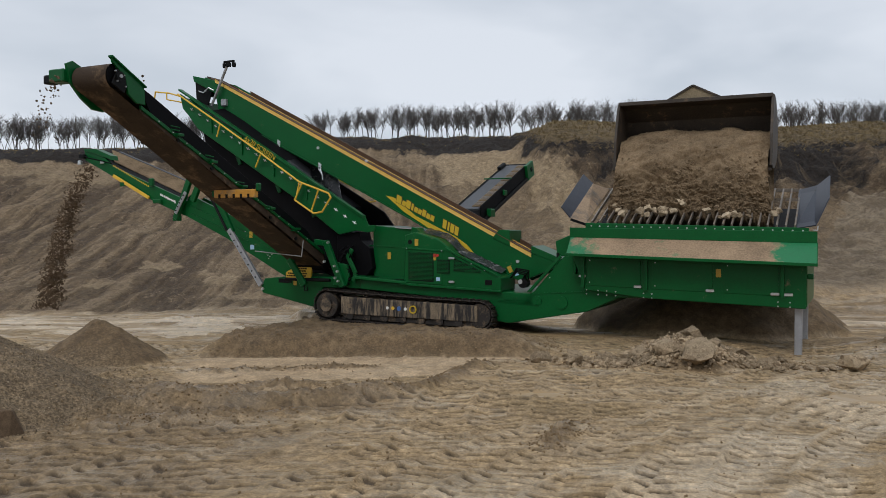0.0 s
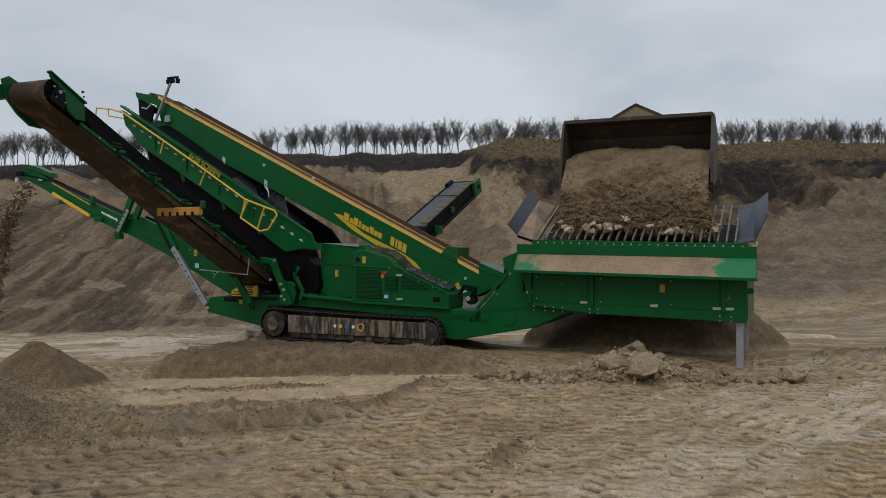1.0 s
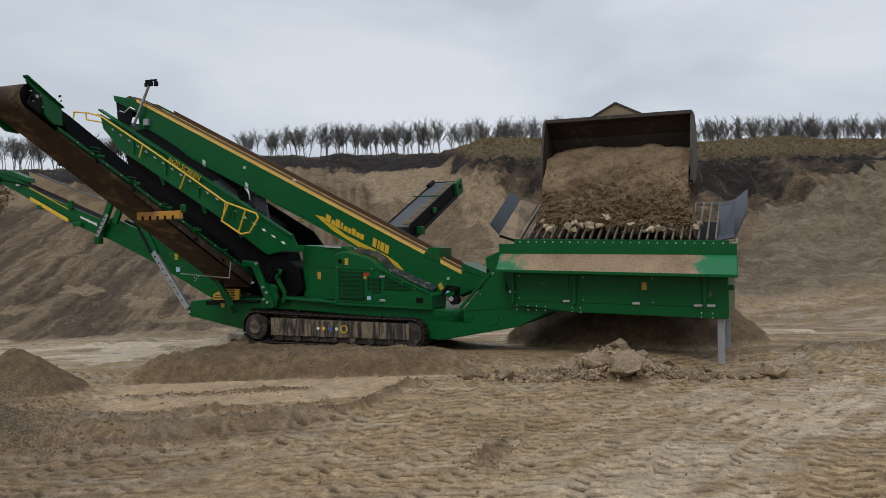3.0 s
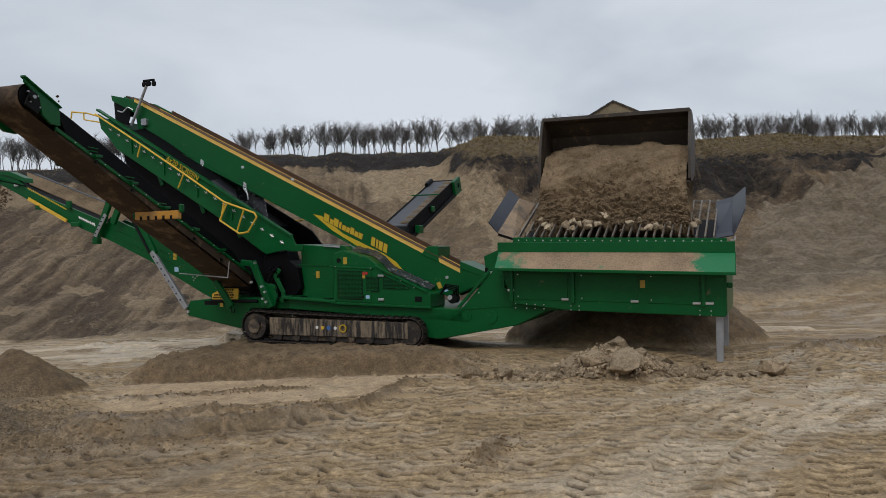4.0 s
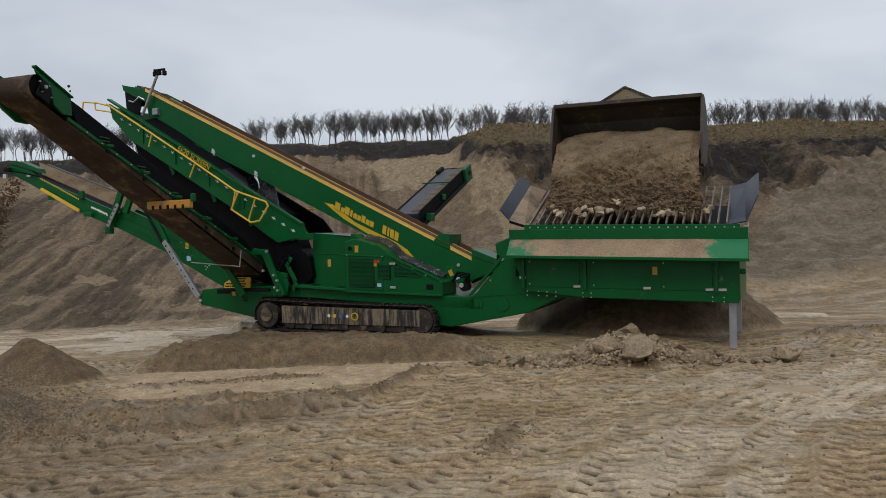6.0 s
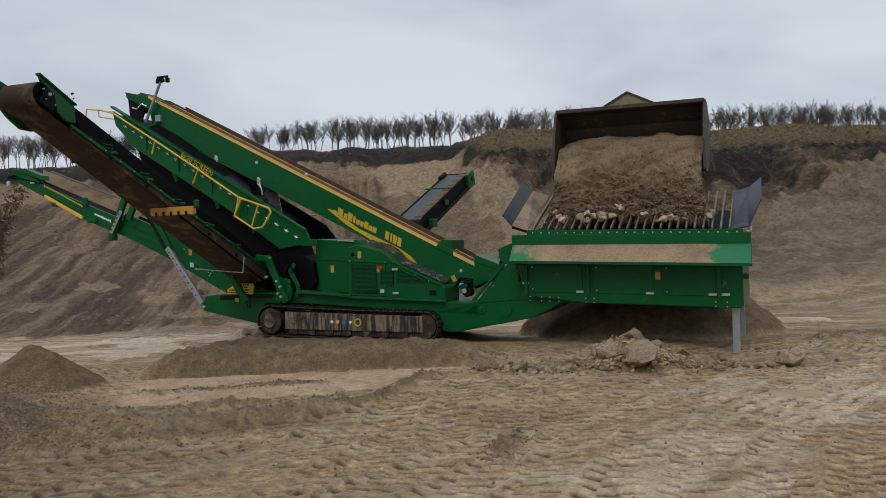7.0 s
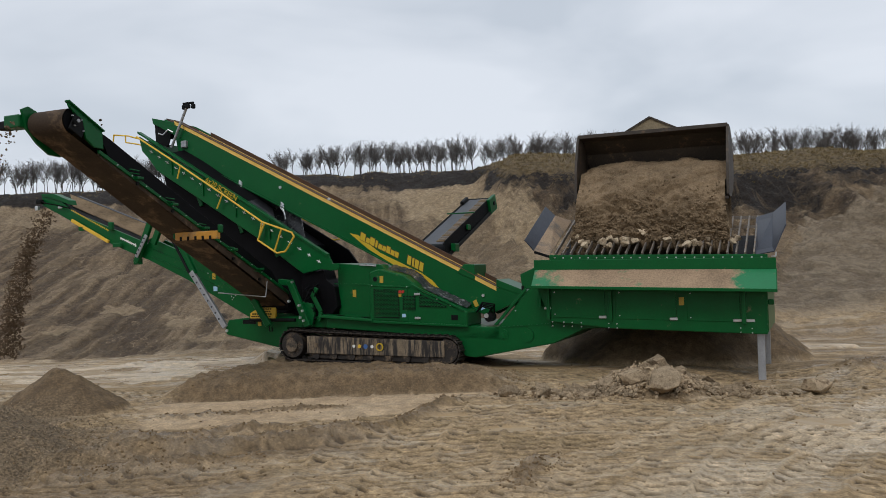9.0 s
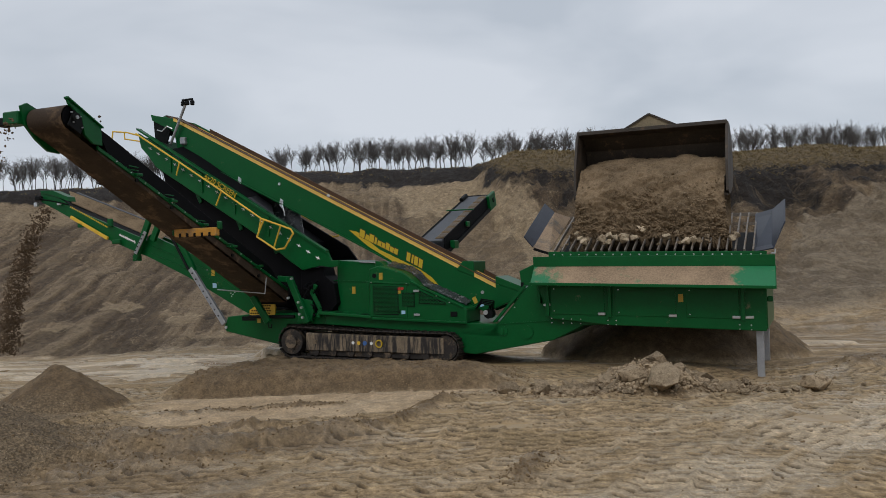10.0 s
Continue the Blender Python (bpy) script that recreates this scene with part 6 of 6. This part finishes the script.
for sx in (-1, 1):
    for sy in (-1, 1):
        part("cab_pillar", box((0.74 * sx, -5.6 + 0.70 * sy, 2.55), (0.09, 0.09, 1.56), None, 0.02), DARK, cab)
    for y in (-3.95, -7.35):
        ring = bmesh.new()
        bmesh.ops.create_cone(ring, cap_ends=True, segments=36, radius1=0.84, radius2=0.84, depth=0.62)
        bmesh.ops.bevel(ring, geom=[e for e in ring.edges if len(e.link_faces) == 2 and e.calc_face_angle() > 1.0], offset=0.10, segments=2, affect="EDGES")
        bmesh.ops.transform(ring, matrix=Matrix.Translation((1.12 * sx, y, 0.84)) @ Matrix.Rotation(math.pi / 2, 4, "Y"), verts=ring.verts[:])
        for k in range(22):
            a = k * 2 * math.pi / 22
            for side in (-1, 1):
                box((1.12 * sx + 0.16 * side, y + 0.85 * math.cos(a + 0.07 * side), 0.84 + 0.85 * math.sin(a + 0.07 * side)), (0.30, 0.05, 0.08), Matrix.Rotation(a, 3, "X") @ Matrix.Rotation(0.5 * side, 3, "Y"), 0, ring)
        wheel = part("wheel", ring, TYRE, loader, "muddy loader tyre")
        part("rim", tube((1.30 * sx, y, 0.84), (1.45 * sx, y, 0.84), 0.45, 24), LOADER_YELLOW, wheel)
        part("hub", tube((1.42 * sx, y, 0.84), (1.50 * sx, y, 0.84), 0.18, 16), DARK, wheel)
    part("fender", box((1.15 * sx, -7.3, 1.80), (0.6, 1.5, 0.10), None, 0.04), LOADER_YELLOW, loader)
    part("fender", box((1.15 * sx, -3.95, 1.80), (0.6, 1.3, 0.08), None, 0.04), DARK, loader)
    part("ladder", box((1.25 * sx, -6.0, 1.3), (0.4, 0.5, 0.9), None, 0.03), DARK, loader)

# the load: damp sand sliding out of the bucket on to the grid
bm = bmesh.new()
SLIDE_F, SLIDE_Y, SLIDE_Z = (0, 0.2, 0.4, 0.55, 0.75, 1.0), (-0.62, -0.10, 0.30, 0.48, 0.58, 0.66), (4.52, 4.34, 4.02, 3.65, 3.20, 2.78)
cols, steps_ = 130, 100
rows_ = []
for j in range(steps_ + 1):
    f = j / steps_
    row = []
    for i in range(cols + 1):
        u = i / cols * 2 - 1
        wide = (W - 0.05) + 0.10 * float(smooth(np.array(f), 0.5, 1.0))
        x = u * wide
        y = float(np.interp(f, SLIDE_F, SLIDE_Y))
        z = float(np.interp(f, SLIDE_F, SLIDE_Z))
        x_, y_ = np.array(x), np.array(f * 4)
        lump = 0.16 * float(fbm(x_ * 1.7, y_ * 1.5, 4, 201, 0.6)) + 0.10 * float(fbm(x_ * 9, y_ * 8, 4, 211, 0.75)) * (0.15 + 1.2 * f * f)
        sag = -0.10 * abs(u) ** 3
        edge = 0.25 * float(fbm(x_ * 2.2, y_ * 0.3, 3, 221))
        row.append(bm.verts.new((x + 0.05 * lump, y + lump + edge * (f > 0.85) * 0.6, z + sag + 0.6 * lump)))
    rows_.append(row)
for s, t in zip(rows_, rows_[1:]):
    for i in range(cols):
        bm.faces.new((s[i], s[i + 1], t[i + 1], t[i]))
back_rows = [[bm.verts.new((v.co.x, v.co.y - 0.35, v.co.z - 0.30)) for v in row] for row in (rows_[0], rows_[-1])]
for a, c in ((rows_[0], back_rows[0]), (back_rows[1], rows_[-1]), (back_rows[0], back_rows[1])):
    for i in range(cols):
        bm.faces.new((a[i], a[i + 1], c[i + 1], c[i]))
load = linked("sand_load", bm, SOIL, None, "", True)
load.matrix_world = loader.matrix_world.copy()
tagged(load, "damp brown sand sliding from the bucket on to the grid", "sand", kind="stuff")


def clods(rng, places, low, high):
    """Many small uneven lumps in one mesh."""
    own = bmesh.new()
    bmesh.ops.create_icosphere(own, subdivisions=1, radius=1.0)
    shape = np.array([v.co[:] for v in own.verts])
    faces = np.array([[v.index for v in f.verts] for f in own.faces])
    own.free()
    dice = np.random.RandomState(rng.randrange(10 ** 6))
    n = len(places)
    pts = np.array([p[:] for p in places])
    size = dice.uniform(low, high, (n, 1, 1)) * dice.uniform(0.6, 1.4, (n, 1, 3)) * dice.uniform(0.75, 1.25, (n, len(shape), 1))
    verts = shape[None] * size
    a = dice.uniform(0, 6.28, n)
    for i, k in ((0, 1), (1, 2)):
        c, s = np.cos(a)[:, None], np.sin(a)[:, None]
        u, v = verts[:, :, i].copy(), verts[:, :, k].copy()
        verts[:, :, i], verts[:, :, k] = c * u - s * v, s * u + c * v
    verts = (verts + pts[:, None]).reshape(-1, 3)
    index = (faces[None] + (np.arange(n) * len(shape))[:, None, None]).reshape(-1, 3)
    me = bpy.data.meshes.new("clods")
    me.from_pydata(verts.tolist(), [], index.tolist())
    return me


rng = random.Random(11)
# clods riding on the sliding sand, thickest towards the grid
places = []
while len(places) < 1900:
    f = rng.random() ** 0.6
    u = rng.uniform(-1, 1)
    if rng.random() > float(smooth(np.array(f + 0.5 * float(fbm(np.array(u * 3.0), np.array(f * 5.0), 3, 231))), 0.40, 0.75)):
        continue
    j, i = int(f * 100), int((u + 1) / 2 * 130)
    v = load.data.vertices[j * 131 + i].co
    places.append(load.matrix_world @ Vector((v.x, v.y + 0.012, v.z)))
SOIL_CLOD = material("crumbled_sand_clods", (0.175, 0.125, 0.076), 0.95, 0, 0.5, 3, 30, 0.5, (0.27, 0.20, 0.13), 0.3, 2.0, gloss=0.15)
tagged(linked("sand_clods", clods(rng, places, 0.007, 0.030), SOIL_CLOD), "crumbling clods of damp sand sliding over the grid", "sand", kind="stuff")
# sand pouring from the tail conveyor
places = []
start = Vector((12.95, -1.72, 4.15))
for k in range(3800):
    f = rng.random() ** 0.75
    drop = 4.4 * f
    t = math.sqrt(2 * drop / 9.8)
    width = 0.26 + 0.14 * f
    clump = 0.07 * math.sin(drop * 24) + 0.05 * math.sin(drop * 9)
    p = start + Vector((2.5 * t + rng.gauss(0, 0.11) + clump, rng.uniform(-width, width), -drop + rng.gauss(0, 0.03)))
    places.append(PLANT @ p)
stream = linked("falling_sand", clods(rng, places, 0.007, 0.030), SOIL_STREAM)
tagged(stream, "stream of dark damp sand falling from the tail conveyor", "sand", kind="stuff")
places = []
for k in range(60):
    drop = 1.1 * rng.random()
    t = math.sqrt(2 * drop / 9.8)
    places.append(PLANT @ Vector((4.75 + rng.gauss(0.35, 0.10), 6.15 + 1.2 * t + rng.gauss(0, 0.05), 4.75 - drop)))
for k in range(50):
    places.append(PLANT @ Vector((rng.uniform(4.45, 5.05), rng.uniform(5.0, 5.85), cz(5.5, 0.10) + rng.uniform(-0.06, 0.02) - 0.5 * (5.5 - 5.4))))
tagged(linked("falling_stones", clods(rng, places, 0.008, 0.024), SOIL_STREAM), "small stones dropping from the side conveyor head", "stones", kind="stuff")


# ---- rocks ----
def rock_mesh(rng, n, name):
    bm = bmesh.new()
    for k in range(n):
        v = Vector((rng.gauss(0, 1), rng.gauss(0, 1), rng.gauss(0, 1))).normalized()
        v *= rng.uniform(0.82, 1.1)
        bm.verts.new((v.x, v.y * 0.85, v.z * 0.72))
    bmesh.ops.convex_hull(bm, input=bm.verts[:])
    loose = [v for v in bm.verts if not v.link_faces]
    bmesh.ops.delete(bm, geom=loose, context="VERTS")
    bmesh.ops.bevel(bm, geom=bm.edges[:], offset=0.025, segments=1, affect="EDGES")
    bmesh.ops.triangulate(bm, faces=bm.faces[:])
    bmesh.ops.subdivide_edges(bm, edges=[e for e in bm.edges if e.calc_length() > 0.35], cuts=1)
    for v in bm.verts:
        v.co *= 1 + 0.09 * noise.noise(v.co * 2.3 + Vector((n, 0, 0))) + 0.05 * noise.noise(v.co * 6)
    me = bpy.data.meshes.new(name)
    bmesh.ops.recalc_face_normals(bm, faces=bm.faces[:])
    bm.to_mesh(me)
    bm.free()
    me.materials.append(ROCK)
    return me


rock_meshes = [rock_mesh(random.Random(40 + i), 10 + i, "rock") for i in range(9)]


def rock(x, y, size, label, group="", z=None, sink=0.25, name="rock", flat=1.0):
    ob = new(name, rock_meshes[rng.randrange(9)])
    s = [size * rng.uniform(0.85, 1.15) for _ in range(3)]
    zz = height(x, y) if z is None else z
    ob.matrix_world = Matrix.LocRotScale((x, y, zz + s[2] * 0.72 * (1 - 2 * sink) * 0.9 * flat), Euler((rng.uniform(-0.3, 0.3), rng.uniform(-0.3, 0.3), rng.uniform(0, 6.28))), (s[0], s[1], s[2] * flat))
    return tagged(ob, label, "rock", group)


# rubble heap before the hopper
rock(3.90, 13.00, 0.42, "large pale boulder in the rubble heap", sink=0.12, flat=0.85)
rock(3.52, 13.42, 0.27, "large pale broken rock in the rubble heap", sink=0.2)
rock(4.30, 13.62, 0.17, "large pale broken rock in the rubble heap", sink=0.15)
rock(4.10, 13.80, 0.20, "pale rock on top of the rubble heap", sink=-0.1)
rock(3.15, 13.60, 0.19, "pale rock in the rubble heap", sink=0.2)
rock(4.72, 13.60, 0.16, "pale rock in the rubble heap", sink=0.2)
rock(1.55, 13.6, 0.20, "grey-brown stone at the rubble's edge", sink=0.2)
rock(2.05, 13.5, 0.23, "grey-brown stone at the rubble's edge", sink=0.2)
rock(6.35, 13.1, 0.31, "single tan boulder lying on wet mud", sink=0.2)
dark_rock = rock(-4.62, 8.85, 0.25, "dark boulder beside the gravel heap", sink=0.2)
dark_rock.material_slots[0].link = "OBJECT"
dark_rock.material_slots[0].material = SOIL_STREAM
for k in range(190):
    x = 1.4 + 4.7 * (0.5 * (rng.random() + rng.random()))
    y = 13.7 + rng.gauss(0, 0.33)
    core = math.exp(-((x - 3.9) / 0.9) ** 2)
    size = rng.uniform(0.035, 0.105) * (1 + 0.6 * core * rng.random())
    rock(x, y, size, "broken pale sandy rock in the rubble heap", "rubble before the hopper", None, 0.25)
for k in range(55):
    x = 3.8 + rng.gauss(0, 0.95)
    rock(x, 13.15 + rng.gauss(0, 0.17), rng.uniform(0.03, 0.10), "broken pale sandy rock at the foot of the rubble heap", "rubble before the hopper", None, 0.15)
# chips and small lumps between the rocks
places = []
for k in range(1500):
    x, y = 3.75 + rng.gauss(0, 0.95), 13.55 + rng.gauss(0, 0.30)
    places.append((x, y, 0.20 * math.exp(-((x - 3.9) / 0.8) ** 2) * rng.random()))
zs = terrain(np.array([p[0] for p in places]), np.array([p[1] for p in places]))[0]
places = [Vector((p[0], p[1], z + 0.01 + 0.5 * p[2])) for p, z in zip(places, zs)]
tagged(linked("rubble_chips", clods(rng, places, 0.012, 0.040), ROCK), "small broken rock and lumps filling the rubble heap", "rubble", kind="stuff")
# stones caught on the grid
for x, f, s in ((-2.62, 0.42, 0.10), (-2.68, 0.22, 0.09), (-2.98, 0.28, 0.09), (-3.12, 0.55, 0.09), (-3.22, 0.45, 0.16), (-3.45, 0.50, 0.14), (-3.36, 0.26, 0.11), (-3.60, 0.48, 0.12), (-3.55, 0.24, 0.12), (-3.62, 0.36, 0.10), (-4.28, 0.60, 0.10), (-4.85, 0.16, 0.09), (-5.0, 0.24, 0.10), (-5.0, 0.14, 0.08), (-6.0 + 0.55, 0.2, 0.12), (-5.47, 0.32, 0.09), (-3.05, 0.12, 0.05), (-4.1, 0.10, 0.05), (-4.5, 0.12, 0.06), (-2.3, 0.10, 0.05)):
    p = PLANT @ grid_point(x, f)
    ob = rock(p.x, p.y, s, "pale stone caught on the grid bars", "stones on the grid", p.z + 0.03, 0.1)

for x, f, s in ((-3.0, 0.40, 0.19), (-3.75, 0.36, 0.15), (-2.85, 0.34, 0.12), (-4.4, 0.34, 0.10), (-4.7, 0.36, 0.11), (-3.4, 0.36, 0.13)):
    p = PLANT @ grid_point(x, f)
    rock(p.x, p.y, s, "pale stone rolling down the grid", "stones on the grid", p.z + 0.03, 0.1)

for x, f, s in ((-2.55, 0.20, 0.10), (-2.66, 0.09, 0.10), (-2.98, 0.16, 0.12), (-3.10, 0.25, 0.11), (-3.14, 0.10, 0.10), (-3.28, 0.17, 0.14), (-3.42, 0.24, 0.12), (-3.46, 0.12, 0.13), (-3.62, 0.20, 0.11), (-4.22, 0.22, 0.12), (-4.62, 0.10, 0.10), (-4.74, 0.14, 0.11), (-5.48, 0.14, 0.12), (-5.52, 0.24, 0.10), (-3.72, 0.30, 0.20), (-2.40, 0.32, 0.12)):
    p = PLANT @ grid_point(x, f)
    rock(p.x, p.y, s, "pale broken stone lying on the grid bars", "stones on the grid", p.z + 0.05, 0.05).material_slots[0].link = "OBJECT"

PALE_STONE = material("pale_limestone", (0.50, 0.40, 0.275), 0.9, 0, 0.30, 2.2, 22, 0.7, (0.24, 0.17, 0.105), 0.25, 3, spread=0.15, gloss=0.2)
for ob in scene.objects:
    if ob.name.startswith("rock") and ob.material_slots[0].link == "OBJECT" and ob != dark_rock:
        ob.material_slots[0].material = PALE_STONE

# gravel scattered over the near heap
places = []
while len(places) < 6500:
    a, d = rng.uniform(0, 6.283), 3.0 * math.sqrt(rng.random())
    x, y = GRAVEL_HEAP[0] + d * math.cos(a), GRAVEL_HEAP[1] + d * math.sin(a)
    if x / y > -0.68 and rng.random() < 1.3 - d / 3.0:
        places.append((x, y))
zs = terrain(np.array([p[0] for p in places]), np.array([p[1] for p in places]))[0]
bm_verts, bm_faces = [], []
shape = [(1, 0, 0), (-1, 0, 0), (0, 1, 0), (0, -1, 0), (0, 0, 1), (0, 0, -1)]
faces8 = [(0, 2, 4), (2, 1, 4), (1, 3, 4), (3, 0, 4), (2, 0, 5), (1, 2, 5), (3, 1, 5), (0, 3, 5)]
for (x, y), z in zip(places, zs):
    r = rng.uniform(0.005, 0.016)
    turn = Euler((rng.uniform(0, 6), rng.uniform(0, 6), rng.uniform(0, 6))).to_matrix()
    start = len(bm_verts)
    for s in shape:
        v = turn @ Vector((s[0] * r * rng.uniform(0.7, 1.4), s[1] * r * rng.uniform(0.7, 1.2), s[2] * r * rng.uniform(0.5, 0.9)))
        bm_verts.append((x + v.x, y + v.y, z + 0.004 + v.z))
    bm_faces += [tuple(start + i for i in f) for f in faces8]
me = bpy.data.meshes.new("gravel")
me.from_pydata(bm_verts, [], bm_faces)
GRAVEL = bpy.data.materials.new("mixed_grey_gravel")
GRAVEL.use_nodes = True
gn, gl = GRAVEL.node_tree.nodes, GRAVEL.node_tree.links
geo, gr = gn.new("ShaderNodeNewGeometry"), gn.new("ShaderNodeValToRGB")
gr.color_ramp.elements[0].color, gr.color_ramp.elements[1].color = (0.085, 0.062, 0.038, 1), (0.40, 0.32, 0.22, 1)
gr.color_ramp.elements.new(0.8).color = (0.22, 0.160, 0.098, 1)
gl.new(geo.outputs["Random Per Island"], gr.inputs["Fac"])
gl.new(gr.outputs["Color"], gn["Principled BSDF"].inputs["Base Color"])
gn["Principled BSDF"].inputs["Roughness"].default_value = 0.8
me.materials.append(GRAVEL)
tagged(new("gravel", me), "loose mixed grey and tan gravel on the near heap", "gravel", kind="stuff")

# loose clods strewn over the mud and heaps
places = []
for k in range(450):
    y = 6.5 + 13 * rng.random() ** 1.3
    places.append((y * rng.uniform(-0.55, 0.66), y))
for k in range(1700):
    places.append((rng.uniform(-4.0, 2.2), rng.uniform(14.15, 17.2)))
for a, b, half, rise in RIDGES:
    for k in range(220):
        f = rng.random()
        places.append((a[0] + (b[0] - a[0]) * f + rng.gauss(0, half * 0.6), a[1] + (b[1] - a[1]) * f + rng.gauss(0, half * 0.6)))
for k in range(900):
    places.append((3.9 + rng.gauss(0, 1.1), 13.6 + rng.gauss(0, 0.45)))
zs = terrain(np.array([p[0] for p in places]), np.array([p[1] for p in places]))[0]
places = [Vector((x, y, z + 0.006)) for (x, y), z in zip(places, zs)]
tagged(linked("mud_clods", clods(rng, places, 0.005, 0.016), material("damp_mud_clods", (0.20, 0.138, 0.078), 0.9, 0, 0.4, 2, 30, 0.3, gloss=0.2)), "crumbs and clods of damp mud on the quarry floor", "mud", kind="stuff")


# ---- bare trees along the brink ----
def tree_parts(seed):
    """Limbs and twigs of one bare, upright, slender tree 3 m high: clear stems, then a fan of steep branches."""
    r = random.Random(seed)
    limbs, twigs = [], []

    def grow(p, d, length, radius, level):
        n = (6, 3, 3, 1)[level]
        for i in range(n):
            d = (d + Vector((r.gauss(0, 0.09), r.gauss(0, 0.09), 0.05))).normalized()
            q = p + d * length / n
            (limbs if level < 2 else twigs).append((p, q, radius * (1 - 0.45 * i / n), radius * (1 - 0.45 * (i + 1) / n)))
            if level < 3 and i >= (2, 0, 0)[level]:
                for _ in range((2, 2, 2)[level]):
                    a = r.uniform(0, 6.283)
                    out = Vector((math.cos(a), math.sin(a), r.uniform(0.1, 0.6))).normalized()
                    grow(q, (d * 0.72 + out * 0.66).normalized(), length * (0.42, 0.58, 0.62)[level] * r.uniform(0.75, 1.15), radius * 0.50, level + 1)
            p = q

    for s in range(r.choice((1, 2, 2, 2))):
        lean = Vector((r.gauss(0, 0.11), r.gauss(0, 0.11), 1)).normalized()
        grow(Vector((r.gauss(0, 0.16), r.gauss(0, 0.16), -0.2)), lean, r.uniform(3.0, 3.5), r.uniform(0.050, 0.072), 0)
    top = max(q.z for p, q, a, b in twigs)
    fit = 3.35 / top
    return [[(p * fit, q * fit, a * 0.60, b * 0.60) for p, q, a, b in rows] for rows in (limbs, twigs)]


def sticks(segments, name, mat):
    verts, faces = [], []
    for p, q, ra, rb in segments:
        d = (q - p).normalized()
        u = d.orthogonal().normalized()
        v = d.cross(u)
        start = len(verts)
        for c, rad in ((p, max(ra, 0.0065)), (q, max(rb, 0.005))):
            for k in range(3):
                a = k * 2.0944
                verts.append(c + (u * math.cos(a) + v * math.sin(a)) * rad)
        faces += [(start + k, start + (k + 1) % 3, start + 3 + (k + 1) % 3, start + 3 + k) for k in range(3)]
    me = bpy.data.meshes.new(name)
    me.from_pydata([tuple(v) for v in verts], [], faces)
    me.materials.append(mat)
    return me


kinds = []
for seed in range(10):
    limbs, twigs = tree_parts(300 + seed)
    kinds.append((sticks(limbs, "trunk", BARK), sticks(twigs, "crown", TWIG)))
rng = random.Random(5)
q = -0.62
while q < 0.80:
    q += rng.uniform(0.0072, 0.0105)
    gap = -0.20 < q < -0.152
    for row in range(2):
        if gap or rng.random() < (0.02, 0.35)[row]:
            continue
        y = 78 + 4.5 * row + rng.uniform(-1, 1)
        x = (q + rng.uniform(-0.004, 0.004)) * y
        k = kinds[rng.randrange(10)]
        tall = rng.uniform(0.93, 1.05) * (1.0 + 0.02 * math.sin(q * 30)) * (1.0 if q < -0.2 else 1.0 if q < 0.1 else 0.98)
        if -0.16 < q < -0.10:
            tall *= 0.86
        tree = tagged(new("bare_tree"), "leafless many-stemmed tree in the hedgerow above the quarry", "tree", "hedgerow trees")
        tree.matrix_world = Matrix.LocRotScale((x, y, height(x, y) - 0.1), Euler((0, 0, rng.uniform(0, 6.28))), (tall, tall, tall))
        for name, me in zip(("trunk", "crown"), k):
            o = new(name, me)
            o.parent = tree
# one dark evergreen shrub among them
places = []
for k in range(1500):
    v = Vector((rng.gauss(0, 1), rng.gauss(0, 1), rng.gauss(0, 1))).normalized() * rng.random() ** 0.4
    places.append(Vector((v.x * 1.6 * rng.uniform(0.8, 1.1), v.y * 1.2, 1.2 + v.z * 1.3 * rng.uniform(0.8, 1.15))))
shrub = tagged(new("evergreen_shrub"), "dense dark evergreen shrub among the bare trees", "shrub")
sx, sy = 0.238 * 72, 72
shrub.matrix_world = Matrix.Translation((sx, sy, height(sx, sy) - 0.75))
part("crown", clods(rng, places, 0.08, 0.20), NEEDLE, shrub)
part("trunk", tube((0, 0, -0.1), (0, 0, 1.2), 0.08, 8), BARK, shrub)

# low rough scrub at the brink and grass tufts on the bank
verts, faces = [], []
count = 0
xs, ys = [], []
for k in range(26000):
    q = rng.uniform(-0.6, 0.78)
    y = rng.uniform(46, 70)
    xs.append(q * y)
    ys.append(y)
zs, masks = terrain(np.array(xs), np.array(ys))
for x, y, z, g in zip(xs, ys, zs, masks["grass"]):
    if rng.random() > g:
        continue
    for b in range(3):
        a, h = rng.uniform(0, 6.28), rng.uniform(0.05, 0.17)
        dx, dy = math.cos(a), math.sin(a)
        s = len(verts)
        lx, ly = rng.gauss(0, 0.12), rng.gauss(0, 0.12)
        verts += [(x - 0.04 * dx, y - 0.04 * dy, z - 0.03), (x + 0.04 * dx, y + 0.04 * dy, z - 0.03), (x + lx, y + ly, z + h)]
        faces.append((s, s + 1, s + 2))
me = bpy.data.meshes.new("dry_grass")
me.from_pydata(verts, [], faces)
me.materials.append(material("dry_winter_grass", (0.20, 0.145, 0.068), 0.9, 0, 0.4, 0.5, 8, 0))
tagged(new("dry_grass", me), "dry winter grass tufts on the bank above the face", "grass", kind="stuff")
